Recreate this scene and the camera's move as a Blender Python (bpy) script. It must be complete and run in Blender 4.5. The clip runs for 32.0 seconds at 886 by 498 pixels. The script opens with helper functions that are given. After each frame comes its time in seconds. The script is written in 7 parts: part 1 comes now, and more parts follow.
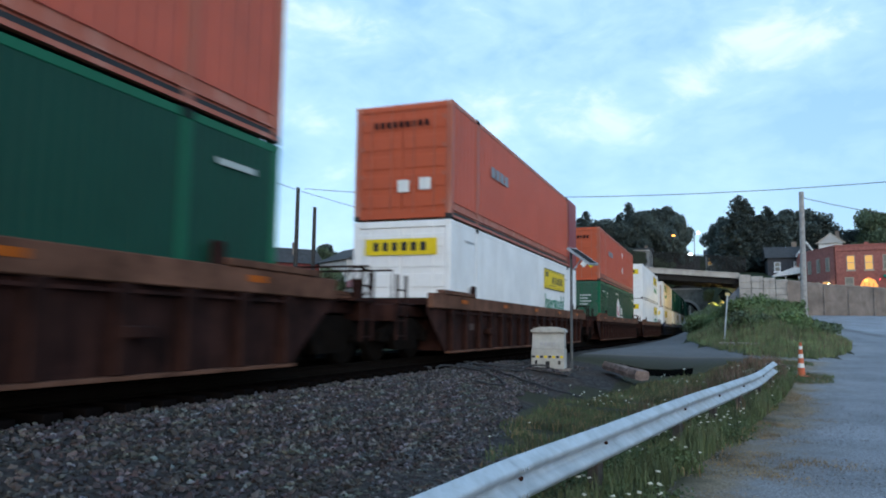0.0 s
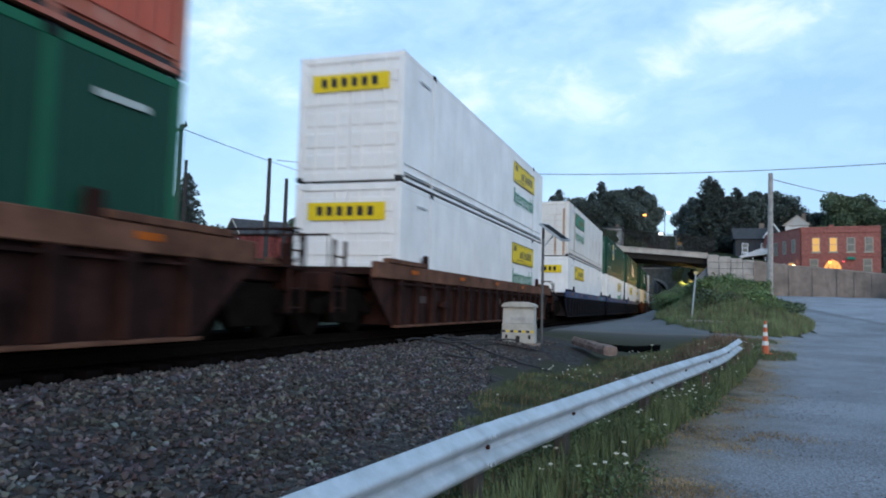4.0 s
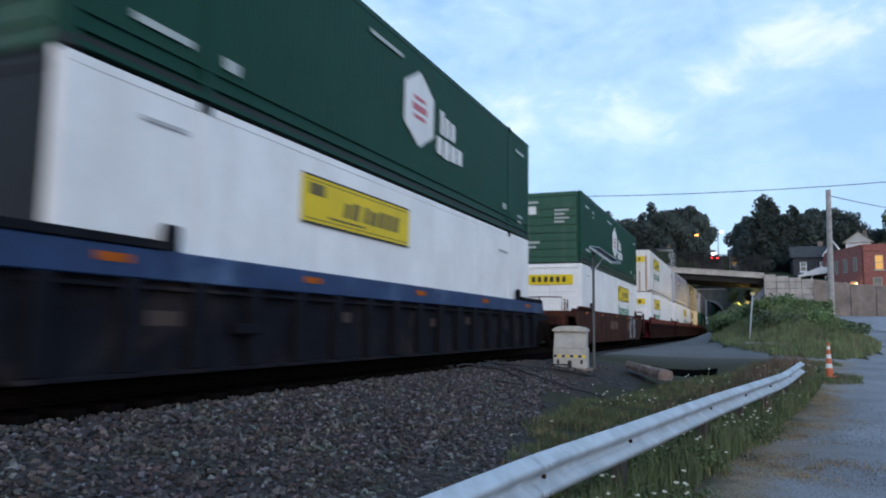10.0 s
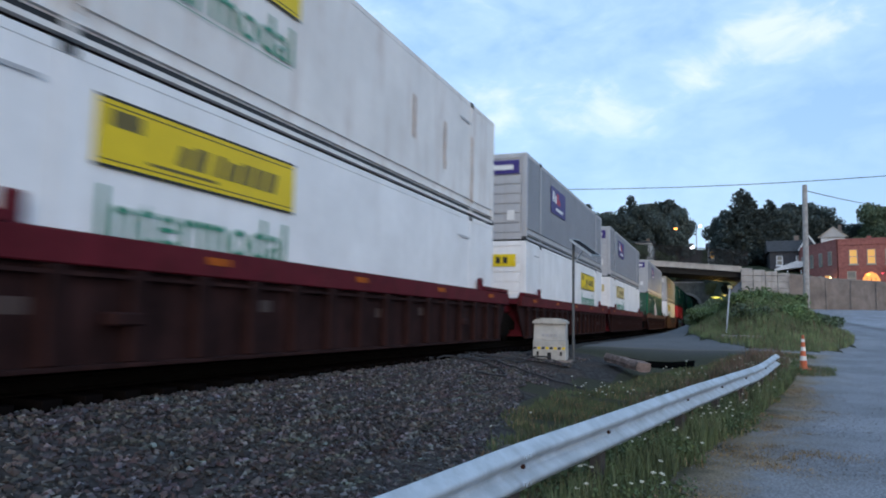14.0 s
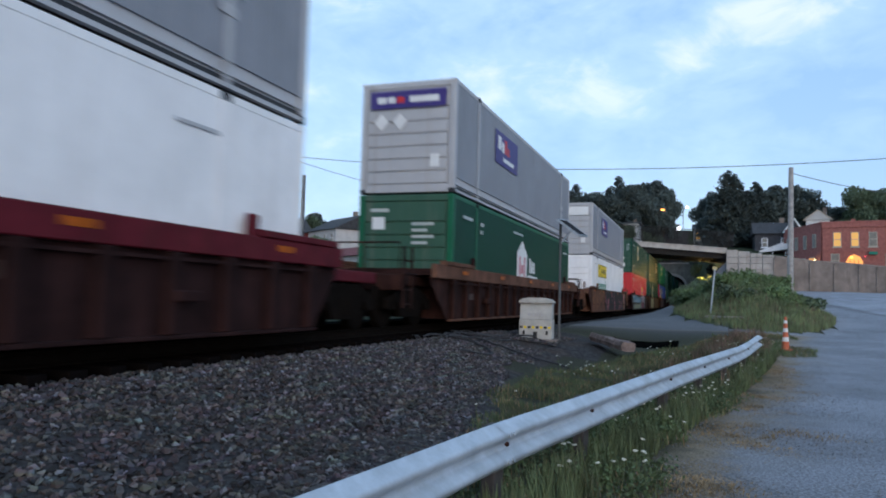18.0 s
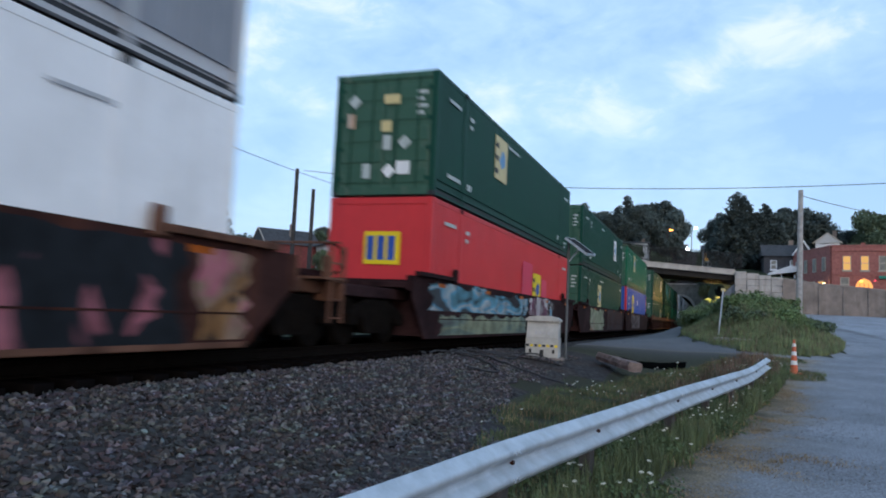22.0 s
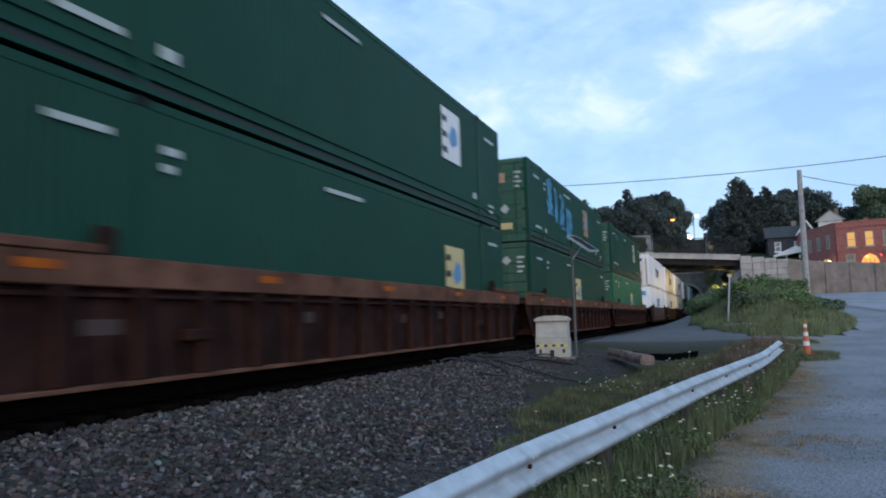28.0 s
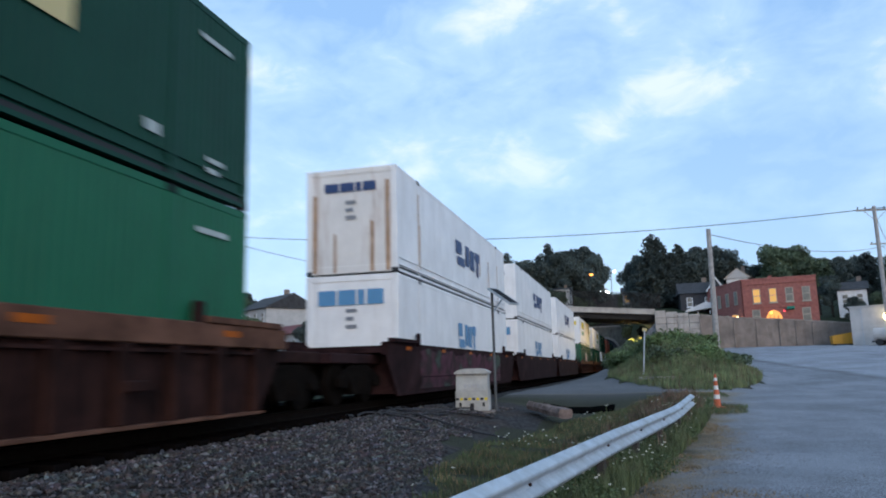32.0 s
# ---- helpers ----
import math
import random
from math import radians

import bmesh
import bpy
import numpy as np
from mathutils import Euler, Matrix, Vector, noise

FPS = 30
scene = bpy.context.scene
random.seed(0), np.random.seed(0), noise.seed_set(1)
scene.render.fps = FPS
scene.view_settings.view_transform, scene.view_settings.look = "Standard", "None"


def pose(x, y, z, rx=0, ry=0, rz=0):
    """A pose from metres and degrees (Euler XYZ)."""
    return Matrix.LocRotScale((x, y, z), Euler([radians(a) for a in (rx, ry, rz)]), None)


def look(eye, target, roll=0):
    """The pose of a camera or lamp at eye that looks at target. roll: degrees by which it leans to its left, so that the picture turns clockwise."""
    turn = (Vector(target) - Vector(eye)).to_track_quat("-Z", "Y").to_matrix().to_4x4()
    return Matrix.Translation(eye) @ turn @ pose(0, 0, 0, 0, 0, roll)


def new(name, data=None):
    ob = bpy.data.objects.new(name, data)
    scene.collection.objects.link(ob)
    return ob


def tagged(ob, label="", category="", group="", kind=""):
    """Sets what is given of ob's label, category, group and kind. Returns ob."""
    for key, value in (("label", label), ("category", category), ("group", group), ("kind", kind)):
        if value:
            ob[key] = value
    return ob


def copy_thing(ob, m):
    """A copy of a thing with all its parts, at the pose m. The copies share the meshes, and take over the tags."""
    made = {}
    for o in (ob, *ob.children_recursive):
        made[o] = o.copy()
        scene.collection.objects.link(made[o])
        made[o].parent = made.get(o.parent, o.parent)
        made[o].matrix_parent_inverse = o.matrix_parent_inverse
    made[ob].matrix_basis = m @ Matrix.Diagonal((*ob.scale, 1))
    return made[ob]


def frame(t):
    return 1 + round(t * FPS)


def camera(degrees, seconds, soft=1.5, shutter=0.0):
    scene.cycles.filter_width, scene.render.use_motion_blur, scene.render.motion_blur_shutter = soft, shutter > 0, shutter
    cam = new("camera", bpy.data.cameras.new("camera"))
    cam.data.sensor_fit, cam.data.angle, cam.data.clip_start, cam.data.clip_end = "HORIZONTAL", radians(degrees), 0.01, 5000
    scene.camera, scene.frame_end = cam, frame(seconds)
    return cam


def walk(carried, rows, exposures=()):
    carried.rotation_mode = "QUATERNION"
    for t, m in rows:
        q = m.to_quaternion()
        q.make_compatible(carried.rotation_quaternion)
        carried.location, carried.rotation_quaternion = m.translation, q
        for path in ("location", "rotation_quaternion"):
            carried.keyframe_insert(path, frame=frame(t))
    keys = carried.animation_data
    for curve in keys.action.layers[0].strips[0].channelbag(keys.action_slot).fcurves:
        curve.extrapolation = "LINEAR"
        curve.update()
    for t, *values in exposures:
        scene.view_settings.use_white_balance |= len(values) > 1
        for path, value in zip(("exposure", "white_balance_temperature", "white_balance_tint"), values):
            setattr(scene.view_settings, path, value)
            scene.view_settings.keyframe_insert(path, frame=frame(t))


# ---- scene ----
cam = camera(62.8, 32.0, soft=1.9, shutter=0.6)
PATH = [
    (0, (0.032, -0.066, 0.688), (-1.0277, 2.7223, 1.0082), 0.76),
    (0.5, (0.031, -0.026, 0.660), (-1.0252, 2.7610, 1.0026), 0.46),
    (1, (0.054, -0.063, 0.674), (-0.9385, 2.7514, 0.9807), 0.26),
    (1.5, (0.060, -0.079, 0.695), (-0.8042, 2.7771, 1.0046), 0.16),
    (2, (0.061, -0.104, 0.694), (-0.7378, 2.7720, 0.9947), 0.16),
    (2.5, (0.069, -0.095, 0.685), (-0.7805, 2.7680, 0.9707), 0.06),
    (3, (0.040, -0.009, 0.645), (-0.8527, 2.8398, 0.9412), -0.24),
    (3.5, (0.024, 0.029, 0.631), (-0.8843, 2.8796, 0.8523), 0.46),
    (5.5, (0.015, -0.004, 0.647), (-1.0613, 2.7844, 0.9043), 4.26),
    (6, (0.014, 0.021, 0.641), (-1.1056, 2.7938, 0.8818), 2.76),
    (6.5, (0.028, -0.013, 0.648), (-1.1408, 2.7399, 0.8828), 1.56),
    (7, (0.018, -0.006, 0.643), (-1.0719, 2.7781, 0.8898), 0.86),
    (7.5, (0.015, 0.009, 0.649), (-1.0792, 2.7896, 0.9152), 1.26),
    (8, (-0.001, 0.029, 0.640), (-1.1276, 2.7964, 0.9092), 1.56),
    (8.5, (0.003, 0.004, 0.649), (-1.1488, 2.7588, 0.9392), 1.66),
    (9, (0.004, -0.003, 0.654), (-1.1402, 2.7517, 0.9741), 1.36),
    (9.5, (0.000, 0.011, 0.649), (-1.1467, 2.7630, 0.9825), 1.06),
    (10, (0.006, -0.002, 0.652), (-1.1339, 2.7545, 0.9722), 0.86),
    (10.5, (0.000, 0.013, 0.642), (-1.1239, 2.7826, 0.8992), 1.06),
    (11, (0.011, -0.027, 0.660), (-1.0877, 2.7552, 0.8888), 0.56),
    (11.5, (0.005, -0.030, 0.653), (-1.1446, 2.7324, 0.8713), 1.46),
    (12, (0.005, -0.027, 0.655), (-1.1719, 2.7257, 0.8494), 1.46),
    (12.5, (0.005, -0.011, 0.650), (-1.1276, 2.7578, 0.8757), 1.56),
    (13, (0.001, 0.005, 0.652), (-1.1006, 2.7853, 0.8897), 1.36),
    (13.5, (0.011, -0.023, 0.649), (-1.0752, 2.7593, 0.9301), 1.26),
    (14, (0.005, -0.006, 0.648), (-1.0619, 2.7830, 0.9367), 1.06),
    (14.5, (0.011, -0.024, 0.649), (-1.0325, 2.7767, 0.9077), 1.76),
    (16.5, (0.014, 0.006, 0.651), (-1.0226, 2.8156, 0.8288), 0.46),
    (17, (0.013, 0.001, 0.650), (-1.0367, 2.8037, 0.8578), 0.76),
    (17.5, (0.011, -0.007, 0.649), (-1.0076, 2.8073, 0.8538), 1.36),
    (18, (0.012, -0.006, 0.650), (-1.0080, 2.8080, 0.8518), 1.56),
    (18.5, (0.011, -0.007, 0.650), (-1.0150, 2.8039, 0.8653), 1.56),
    (19, (0.008, -0.021, 0.649), (-1.0331, 2.7842, 0.8658), 2.06),
    (19.5, (0.008, -0.023, 0.648), (-1.0610, 2.7702, 0.8828), 2.46),
    (20, (0.009, -0.020, 0.649), (-1.0658, 2.7699, 0.8958), 2.56),
    (20.5, (0.008, -0.028, 0.648), (-1.0711, 2.7599, 0.8992), 2.46),
    (21, (0.009, -0.022, 0.648), (-1.0730, 2.7641, 0.9067), 2.46),
    (21.5, (0.007, -0.024, 0.648), (-1.0558, 2.7689, 0.9127), 2.66),
    (22, (0.007, -0.019, 0.649), (-1.0424, 2.7787, 0.9167), 2.66),
    (22.5, (0.007, -0.019, 0.649), (-1.0318, 2.7828, 0.9152), 2.66),
    (23, (0.005, -0.026, 0.648), (-1.0284, 2.7788, 0.9038), 2.56),
    (23.5, (0.008, -0.010, 0.649), (-1.0221, 2.7956, 0.9092), 2.46),
    (24, (-0.003, -0.055, 0.645), (-1.0225, 2.7502, 0.9472), 1.66),
    (24.5, (-0.015, -0.115, 0.640), (-1.0066, 2.7053, 0.8898), -0.74),
    (25, (-0.034, -0.206, 0.632), (-1.0283, 2.6119, 0.8982), -1.64),
    (25.5, (-0.052, -0.293, 0.623), (-1.0357, 2.5262, 0.9132), -1.34),
    (27.5, (0.004, -0.042, 0.646), (-1.0677, 2.7476, 0.9092), -1.94),
    (28, (0.015, 0.018, 0.652), (-1.0458, 2.8082, 0.9511), -1.74),
    (28.5, (0.014, 0.036, 0.654), (-0.9551, 2.8594, 0.9533), -2.34),
    (29, (0.009, 0.012, 0.652), (-0.7762, 2.8919, 0.9511), -2.64),
    (29.5, (0.007, 0.004, 0.651), (-0.6276, 2.9196, 0.9622), -2.74),
    (30, (0.006, 0.002, 0.651), (-0.5671, 2.9238, 1.0176), -2.94),
    (30.5, (0.012, 0.030, 0.654), (-0.6713, 2.9249, 1.0445), -2.24),
    (31, (0.021, 0.067, 0.657), (-0.7471, 2.9392, 1.0579), -1.74),
    (31.5, (0.034, 0.121, 0.662), (-0.7292, 2.9847, 1.1272), -1.74),
    (32, (0.039, 0.141, 0.664), (-0.7091, 3.0029, 1.1637), -1.54),
]
walk(cam, [(t, look(eye, target, roll)) for t, eye, target, roll in PATH],
     [(0, 0.07, 6330, 3), (3, 0.05, 6360, 5), (6, 0.03, 6440, 8), (10, -0.02, 6430, 10), (16, -0.05, 6420, 10), (32, -0.05, 6450, 10)])


# ---- world and light ----
world = bpy.data.worlds.new("world")
scene.world = world
world.use_nodes = True
wn, wl = world.node_tree.nodes, world.node_tree.links
wn.clear()
w_out = wn.new("ShaderNodeOutputWorld")
w_bg = wn.new("ShaderNodeBackground")
sky = wn.new("ShaderNodeTexSky")
sky.sky_type = "NISHITA"
sky.sun_disc = False
sky.sun_elevation = radians(12)
sky.sun_rotation = radians(150)
w_co = wn.new("ShaderNodeTexCoord")
w_map = wn.new("ShaderNodeMapping")
w_map.inputs["Scale"].default_value = (1.0, 1.0, 1.9)
w_map.inputs["Rotation"].default_value = (0.55, -0.45, 0.2)
w_noise = wn.new("ShaderNodeTexNoise")
w_noise.inputs["Scale"].default_value = 4.3
w_noise.inputs["Detail"].default_value = 4
w_noise.inputs["Roughness"].default_value = 0.52
w_noise.inputs["Distortion"].default_value = 0.25
w_fine = wn.new("ShaderNodeTexNoise")
w_fine.inputs["Scale"].default_value = 10.5
w_fine.inputs["Detail"].default_value = 5
w_fine.inputs["Roughness"].default_value = 0.6
w_fine.inputs["Distortion"].default_value = 0.4
w_both = wn.new("ShaderNodeMix")
w_both.inputs["Factor"].default_value = 0.36
w_ramp = wn.new("ShaderNodeValToRGB")
w_ramp.color_ramp.elements[0].position = 0.41
w_ramp.color_ramp.elements[0].color = (0.31, 0.55, 0.94, 1)
w_ramp.color_ramp.elements[1].position = 0.56
w_ramp.color_ramp.elements[1].color = (0.52, 0.76, 1.03, 1)
w_glint = w_ramp.color_ramp.elements.new(0.65)
w_glint.color = (0.92, 1.02, 1.10, 1)
w_mix = wn.new("ShaderNodeMix")
w_mix.data_type = "RGBA"
w_mix.inputs["Factor"].default_value = 0.06
wl.new(w_co.outputs["Generated"], w_map.inputs["Vector"])
wl.new(w_map.outputs["Vector"], w_noise.inputs["Vector"])
wl.new(w_map.outputs["Vector"], w_fine.inputs["Vector"])
wl.new(w_noise.outputs["Fac"], w_both.inputs["A"])
wl.new(w_fine.outputs["Fac"], w_both.inputs["B"])
wl.new(w_both.outputs["Result"], w_ramp.inputs["Fac"])
# bluer and calmer towards the horizon
w_sep = wn.new("ShaderNodeSeparateXYZ")
w_low = wn.new("ShaderNodeMapRange")
w_low.inputs["From Min"].default_value, w_low.inputs["From Max"].default_value = 0.06, 0.42
w_low.inputs["To Min"].default_value, w_low.inputs["To Max"].default_value = 0.62, 0.0
w_hor = wn.new("ShaderNodeMix")
w_hor.data_type = "RGBA"
w_hor.inputs["B"].default_value = (0.40, 0.61, 0.96, 1)
wl.new(w_co.outputs["Generated"], w_sep.inputs["Vector"])
wl.new(w_sep.outputs["Z"], w_low.inputs["Value"])
wl.new(w_low.outputs["Result"], w_hor.inputs["Factor"])
wl.new(w_ramp.outputs["Color"], w_hor.inputs["A"])
wl.new(w_hor.outputs["Result"], w_mix.inputs["A"])
wl.new(sky.outputs["Color"], w_mix.inputs["B"])
wl.new(w_mix.outputs["Result"], w_bg.inputs["Color"])
w_bg.inputs["Strength"].default_value = 0.94
wl.new(w_bg.outputs["Background"], w_out.inputs["Surface"])

sun_data = bpy.data.lights.new("sun", "SUN")
sun_data.energy, sun_data.angle, sun_data.color = 1.0, radians(35), (1.0, 0.94, 0.90)
sun = new("sun", sun_data)
sun.matrix_world = look((52, -60, 26), (0, 30, 0))


# ---- materials ----
def mat(name, color, rough=0.7, metal=0.0, var=0.15, scale=2.0, bump=0.0, bscale=30.0, stain=None, stain_amt=0.5, stain_scale=1.0,
        streak=False, spec=0.4, rand=0.0):
    """A painted, stained or grained surface: broad patches, fine grain, stains and relief, in world-size object space."""
    m = bpy.data.materials.new(name)
    m.use_nodes = True
    n, l = m.node_tree.nodes, m.node_tree.links
    b = n["Principled BSDF"]
    b.inputs["Roughness"].default_value = rough
    b.inputs["Metallic"].default_value = metal
    b.inputs["Specular IOR Level"].default_value = spec
    co = n.new("ShaderNodeTexCoord")
    no = n.new("ShaderNodeTexNoise")
    no.inputs["Scale"].default_value = scale
    no.inputs["Detail"].default_value = 6
    no.inputs["Roughness"].default_value = 0.65
    l.new(co.outputs["Object"], no.inputs["Vector"])
    ramp = n.new("ShaderNodeValToRGB")
    lo = [c * (1 - var * 1.6) for c in color]
    hi = [min(1, c * (1 + var)) for c in color]
    ramp.color_ramp.elements[0].position, ramp.color_ramp.elements[0].color = 0.3, (*lo, 1)
    ramp.color_ramp.elements[1].position, ramp.color_ramp.elements[1].color = 0.7, (*hi, 1)
    l.new(no.outputs["Fac"], ramp.inputs["Fac"])
    out = ramp.outputs["Color"]
    if stain:
        ns = n.new("ShaderNodeTexNoise")
        ns.inputs["Scale"].default_value = stain_scale
        ns.inputs["Detail"].default_value = 8
        ns.inputs["Roughness"].default_value = 0.7
        mp = n.new("ShaderNodeMapping")
        mp.inputs["Scale"].default_value = (3.0, 3.0, 0.35) if streak else (1, 1, 1)
        l.new(co.outputs["Object"], mp.inputs["Vector"])
        l.new(mp.outputs["Vector"], ns.inputs["Vector"])
        rs = n.new("ShaderNodeValToRGB")
        rs.color_ramp.elements[0].position, rs.color_ramp.elements[1].position = 0.52, 0.74
        rs.color_ramp.elements[1].color = (stain_amt, stain_amt, stain_amt, 1)
        l.new(ns.outputs["Fac"], rs.inputs["Fac"])
        mx = n.new("ShaderNodeMix")
        mx.data_type = "RGBA"
        l.new(rs.outputs["Color"], mx.inputs["Factor"])
        l.new(out, mx.inputs["A"])
        mx.inputs["B"].default_value = (*stain, 1)
        out = mx.outputs["Result"]
    if rand:
        oi = n.new("ShaderNodeObjectInfo")
        hv = n.new("ShaderNodeHueSaturation")
        mr = n.new("ShaderNodeMapRange")
        mr.inputs["To Min"].default_value, mr.inputs["To Max"].default_value = 1 - rand, 1 + rand
        l.new(oi.outputs["Random"], mr.inputs["Value"])
        l.new(mr.outputs["Result"], hv.inputs["Value"])
        l.new(out, hv.inputs["Color"])
        out = hv.outputs["Color"]
    l.new(out, b.inputs["Base Color"])
    if bump:
        nb = n.new("ShaderNodeTexNoise")
        nb.inputs["Scale"].default_value = bscale
        nb.inputs["Detail"].default_value = 4
        l.new(co.outputs["Object"], nb.inputs["Vector"])
        bp = n.new("ShaderNodeBump")
        bp.inputs["Strength"].default_value = bump
        bp.inputs["Distance"].default_value = 0.02
        l.new(nb.outputs["Fac"], bp.inputs["Height"])
        l.new(bp.outputs["Normal"], b.inputs["Normal"])
    return m


def glow(name, color, power):
    m = bpy.data.materials.new(name)
    m.use_nodes = True
    b = m.node_tree.nodes["Principled BSDF"]
    b.inputs["Base Color"].default_value = (*color, 1)
    b.inputs["Emission Color"].default_value = (*color, 1)
    b.inputs["Emission Strength"].default_value = power
    return m


def paint(name, color, stain=(0.10, 0.05, 0.03), amt=0.25, rough=0.5, spec=0.3):
    return mat(name, color, rough, 0.0, 0.08, 0.8, 0.05, 8, stain, amt, 0.9, True, spec=spec)


M_ORANGE = paint("orange_paint", (0.44, 0.085, 0.035))
M_ORANGE2 = paint("faded_orange_paint", (0.41, 0.078, 0.045))
M_MAROON = paint("maroon_paint", (0.25, 0.03, 0.035))
M_GREEN = paint("green_paint", (0.008, 0.050, 0.034), (0.02, 0.035, 0.028), spec=0.12)
# paler than M_GREEN: chalky paint, plus the light on the ends mixed in
M_GREENEND = paint("lit_chalky_green_paint", (0.040, 0.098, 0.068), (0.17, 0.16, 0.13), 0.6, spec=0.15)
M_GREEN2 = paint("light_green_paint", (0.010, 0.11, 0.056), (0.02, 0.03, 0.02), spec=0.2)
M_WHITE = paint("white_paint", (0.80, 0.79, 0.80), (0.28, 0.2, 0.14), 0.18)
M_WHITE2 = paint("weathered_white_paint", (0.72, 0.69, 0.67), (0.30, 0.16, 0.10), 0.6)
M_ORANGEW = paint("scuffed_orange_paint", (0.36, 0.10, 0.06), (0.55, 0.42, 0.36), 0.7)
M_INK = paint("dark_banner_ink", (0.13, 0.10, 0.03), (0.3, 0.24, 0.03), 0.5)
M_STENCIL = paint("faded_stencil_paint", (0.06, 0.038, 0.033), (0.06, 0.035, 0.03), 0.6)
M_CHIP = paint("pink_red_patch", (0.62, 0.035, 0.09), (0.4, 0.03, 0.06), 0.2)
M_GREY = paint("grey_paint", (0.22, 0.23, 0.26), (0.08, 0.07, 0.06), 0.2)
M_GREYL = paint("light_grey_paint", (0.42, 0.42, 0.44), (0.2, 0.12, 0.07), 0.35)
M_RED = paint("red_paint", (0.52, 0.03, 0.035), (0.2, 0.02, 0.02), 0.2)
M_BLUE = paint("blue_paint", (0.02, 0.07, 0.32), (0.02, 0.03, 0.08), 0.25)
M_YELLOW = paint("yellow_decal", (0.72, 0.52, 0.01), (0.3, 0.2, 0.05), 0.2)
M_PALEYEL = paint("faded_yellow_decal", (0.55, 0.45, 0.22), (0.5, 0.4, 0.2), 0.3)
M_FADEDTAN = paint("faded_tan_decal", (0.30, 0.17, 0.10), (0.2, 0.12, 0.08), 0.3)
M_TEAL = paint("teal_lettering", (0.03, 0.22, 0.13), (0.3, 0.4, 0.35), 0.3)
M_BLACKP = mat("black_paint", (0.015, 0.015, 0.017), 0.6)
M_DECAL = paint("white_decal", (0.7, 0.7, 0.7), (0.3, 0.3, 0.3), 0.2)
M_MARK = paint("thin_white_stencil", (0.40, 0.44, 0.43), (0.12, 0.18, 0.16), 0.5)
M_PINK = paint("faded_red_decal", (0.5, 0.12, 0.16), (0.4, 0.3, 0.3), 0.3)
M_PURPLE = paint("purple_decal", (0.045, 0.03, 0.17), (0.1, 0.1, 0.2), 0.2)
M_NAVY = paint("navy_decal", (0.03, 0.06, 0.16), (0.2, 0.2, 0.25), 0.2)
M_SKYDEC = paint("sky_blue_decal", (0.10, 0.26, 0.46), (0.1, 0.2, 0.3), 0.2)
M_RUST = mat("rusted_brown_steel", (0.026, 0.0112, 0.0098), 0.8, 0, 0.5, 1.6, 0.2, 20, (0.092, 0.038, 0.027), 0.7, 1.1, True, spec=0.08)
M_RUSTL = mat("tan_worn_steel", (0.135, 0.066, 0.045), 0.8, 0, 0.4, 1.4, 0.2, 20, (0.06, 0.028, 0.02), 0.7, 1.0, spec=0.08)
M_REDBROWN = mat("oxide_red_steel", (0.043, 0.017, 0.014), 0.75, 0, 0.4, 1.4, 0.15, 20, (0.15, 0.05, 0.025), 0.7, 0.6, True, spec=0.08)
M_CARRED = mat("dark_red_car_paint", (0.10, 0.012, 0.019), 0.6, 0, 0.2, 2.0, 0.1, 20, (0.05, 0.02, 0.015), 0.5, 1.0, True, spec=0.08)
M_REDLOW = mat("sooty_red_steel", (0.024, 0.011, 0.011), 0.85, 0, 0.35, 1.6, 0.2, 20, (0.085, 0.034, 0.03), 0.6, 0.9, True, spec=0.08)
M_CARBLUE = mat("blue_car_paint", (0.014, 0.038, 0.115), 0.6, 0, 0.25, 2.0, 0.1, 20, (0.2, 0.3, 0.45), 0.35, 0.7)
M_CARDARK = mat("sooty_dark_steel", (0.014, 0.014, 0.018), 0.85, 0, 0.3, 2.0, 0.2, 20, (0.07, 0.05, 0.045), 0.5, 1.0, spec=0.08)
M_CARNAVY = mat("dark_navy_steel", (0.010, 0.011, 0.016), 0.85, 0, 0.3, 2.0, 0.2, 20, (0.09, 0.06, 0.05), 0.5, 0.8, spec=0.08)
M_CARGREY = mat("dull_maroon_steel", (0.024, 0.0108, 0.0118), 0.85, 0, 0.35, 1.6, 0.2, 20, (0.075, 0.04, 0.04), 0.5, 0.9, spec=0.08)
M_TRUCK = mat("grimy_truck_steel", (0.009, 0.007, 0.006), 0.9, 0, 0.4, 5.0, spec=0.01)
M_GALV = mat("galvanised_steel", (0.43, 0.48, 0.54), 0.5, 0.35, 0.2, 3.0, 0.08, 40, (0.3, 0.26, 0.2), 0.25, 2.0)
M_REFLECT = mat("orange_reflector", (0.36, 0.085, 0.008), 0.5, 0, 0.4, 5.0, spec=0.1)
M_BALLAST = mat("ballast_ground", (0.055, 0.052, 0.053), 0.95, 0, 0.55, 9.0, 0.9, 14, (0.10, 0.06, 0.04), 0.5, 0.5, spec=0.08)
M_STONE = mat("ballast_stone", (0.075, 0.07, 0.072), 0.9, 0, 0.35, 6.0, 0.3, 30, rand=0.45)
M_DIRT = mat("gravel_dirt", (0.075, 0.073, 0.075), 0.95, 0, 0.3, 2.0, 0.7, 25, (0.13, 0.09, 0.05), 0.5, 0.8)
M_SOIL = mat("grass_soil", (0.03, 0.035, 0.016), 0.95, 0, 0.4, 3.0, 0.8, 18, (0.11, 0.08, 0.045), 0.5, 1.2, spec=0.08)
# near-black: the shade under the train and in the ditch, put into the colour
M_SHADESOIL = mat("shade_black_soil", (0.004, 0.004, 0.004), 0.95, 0, 0.4, 4.0, 0.8, 20, spec=0.0)
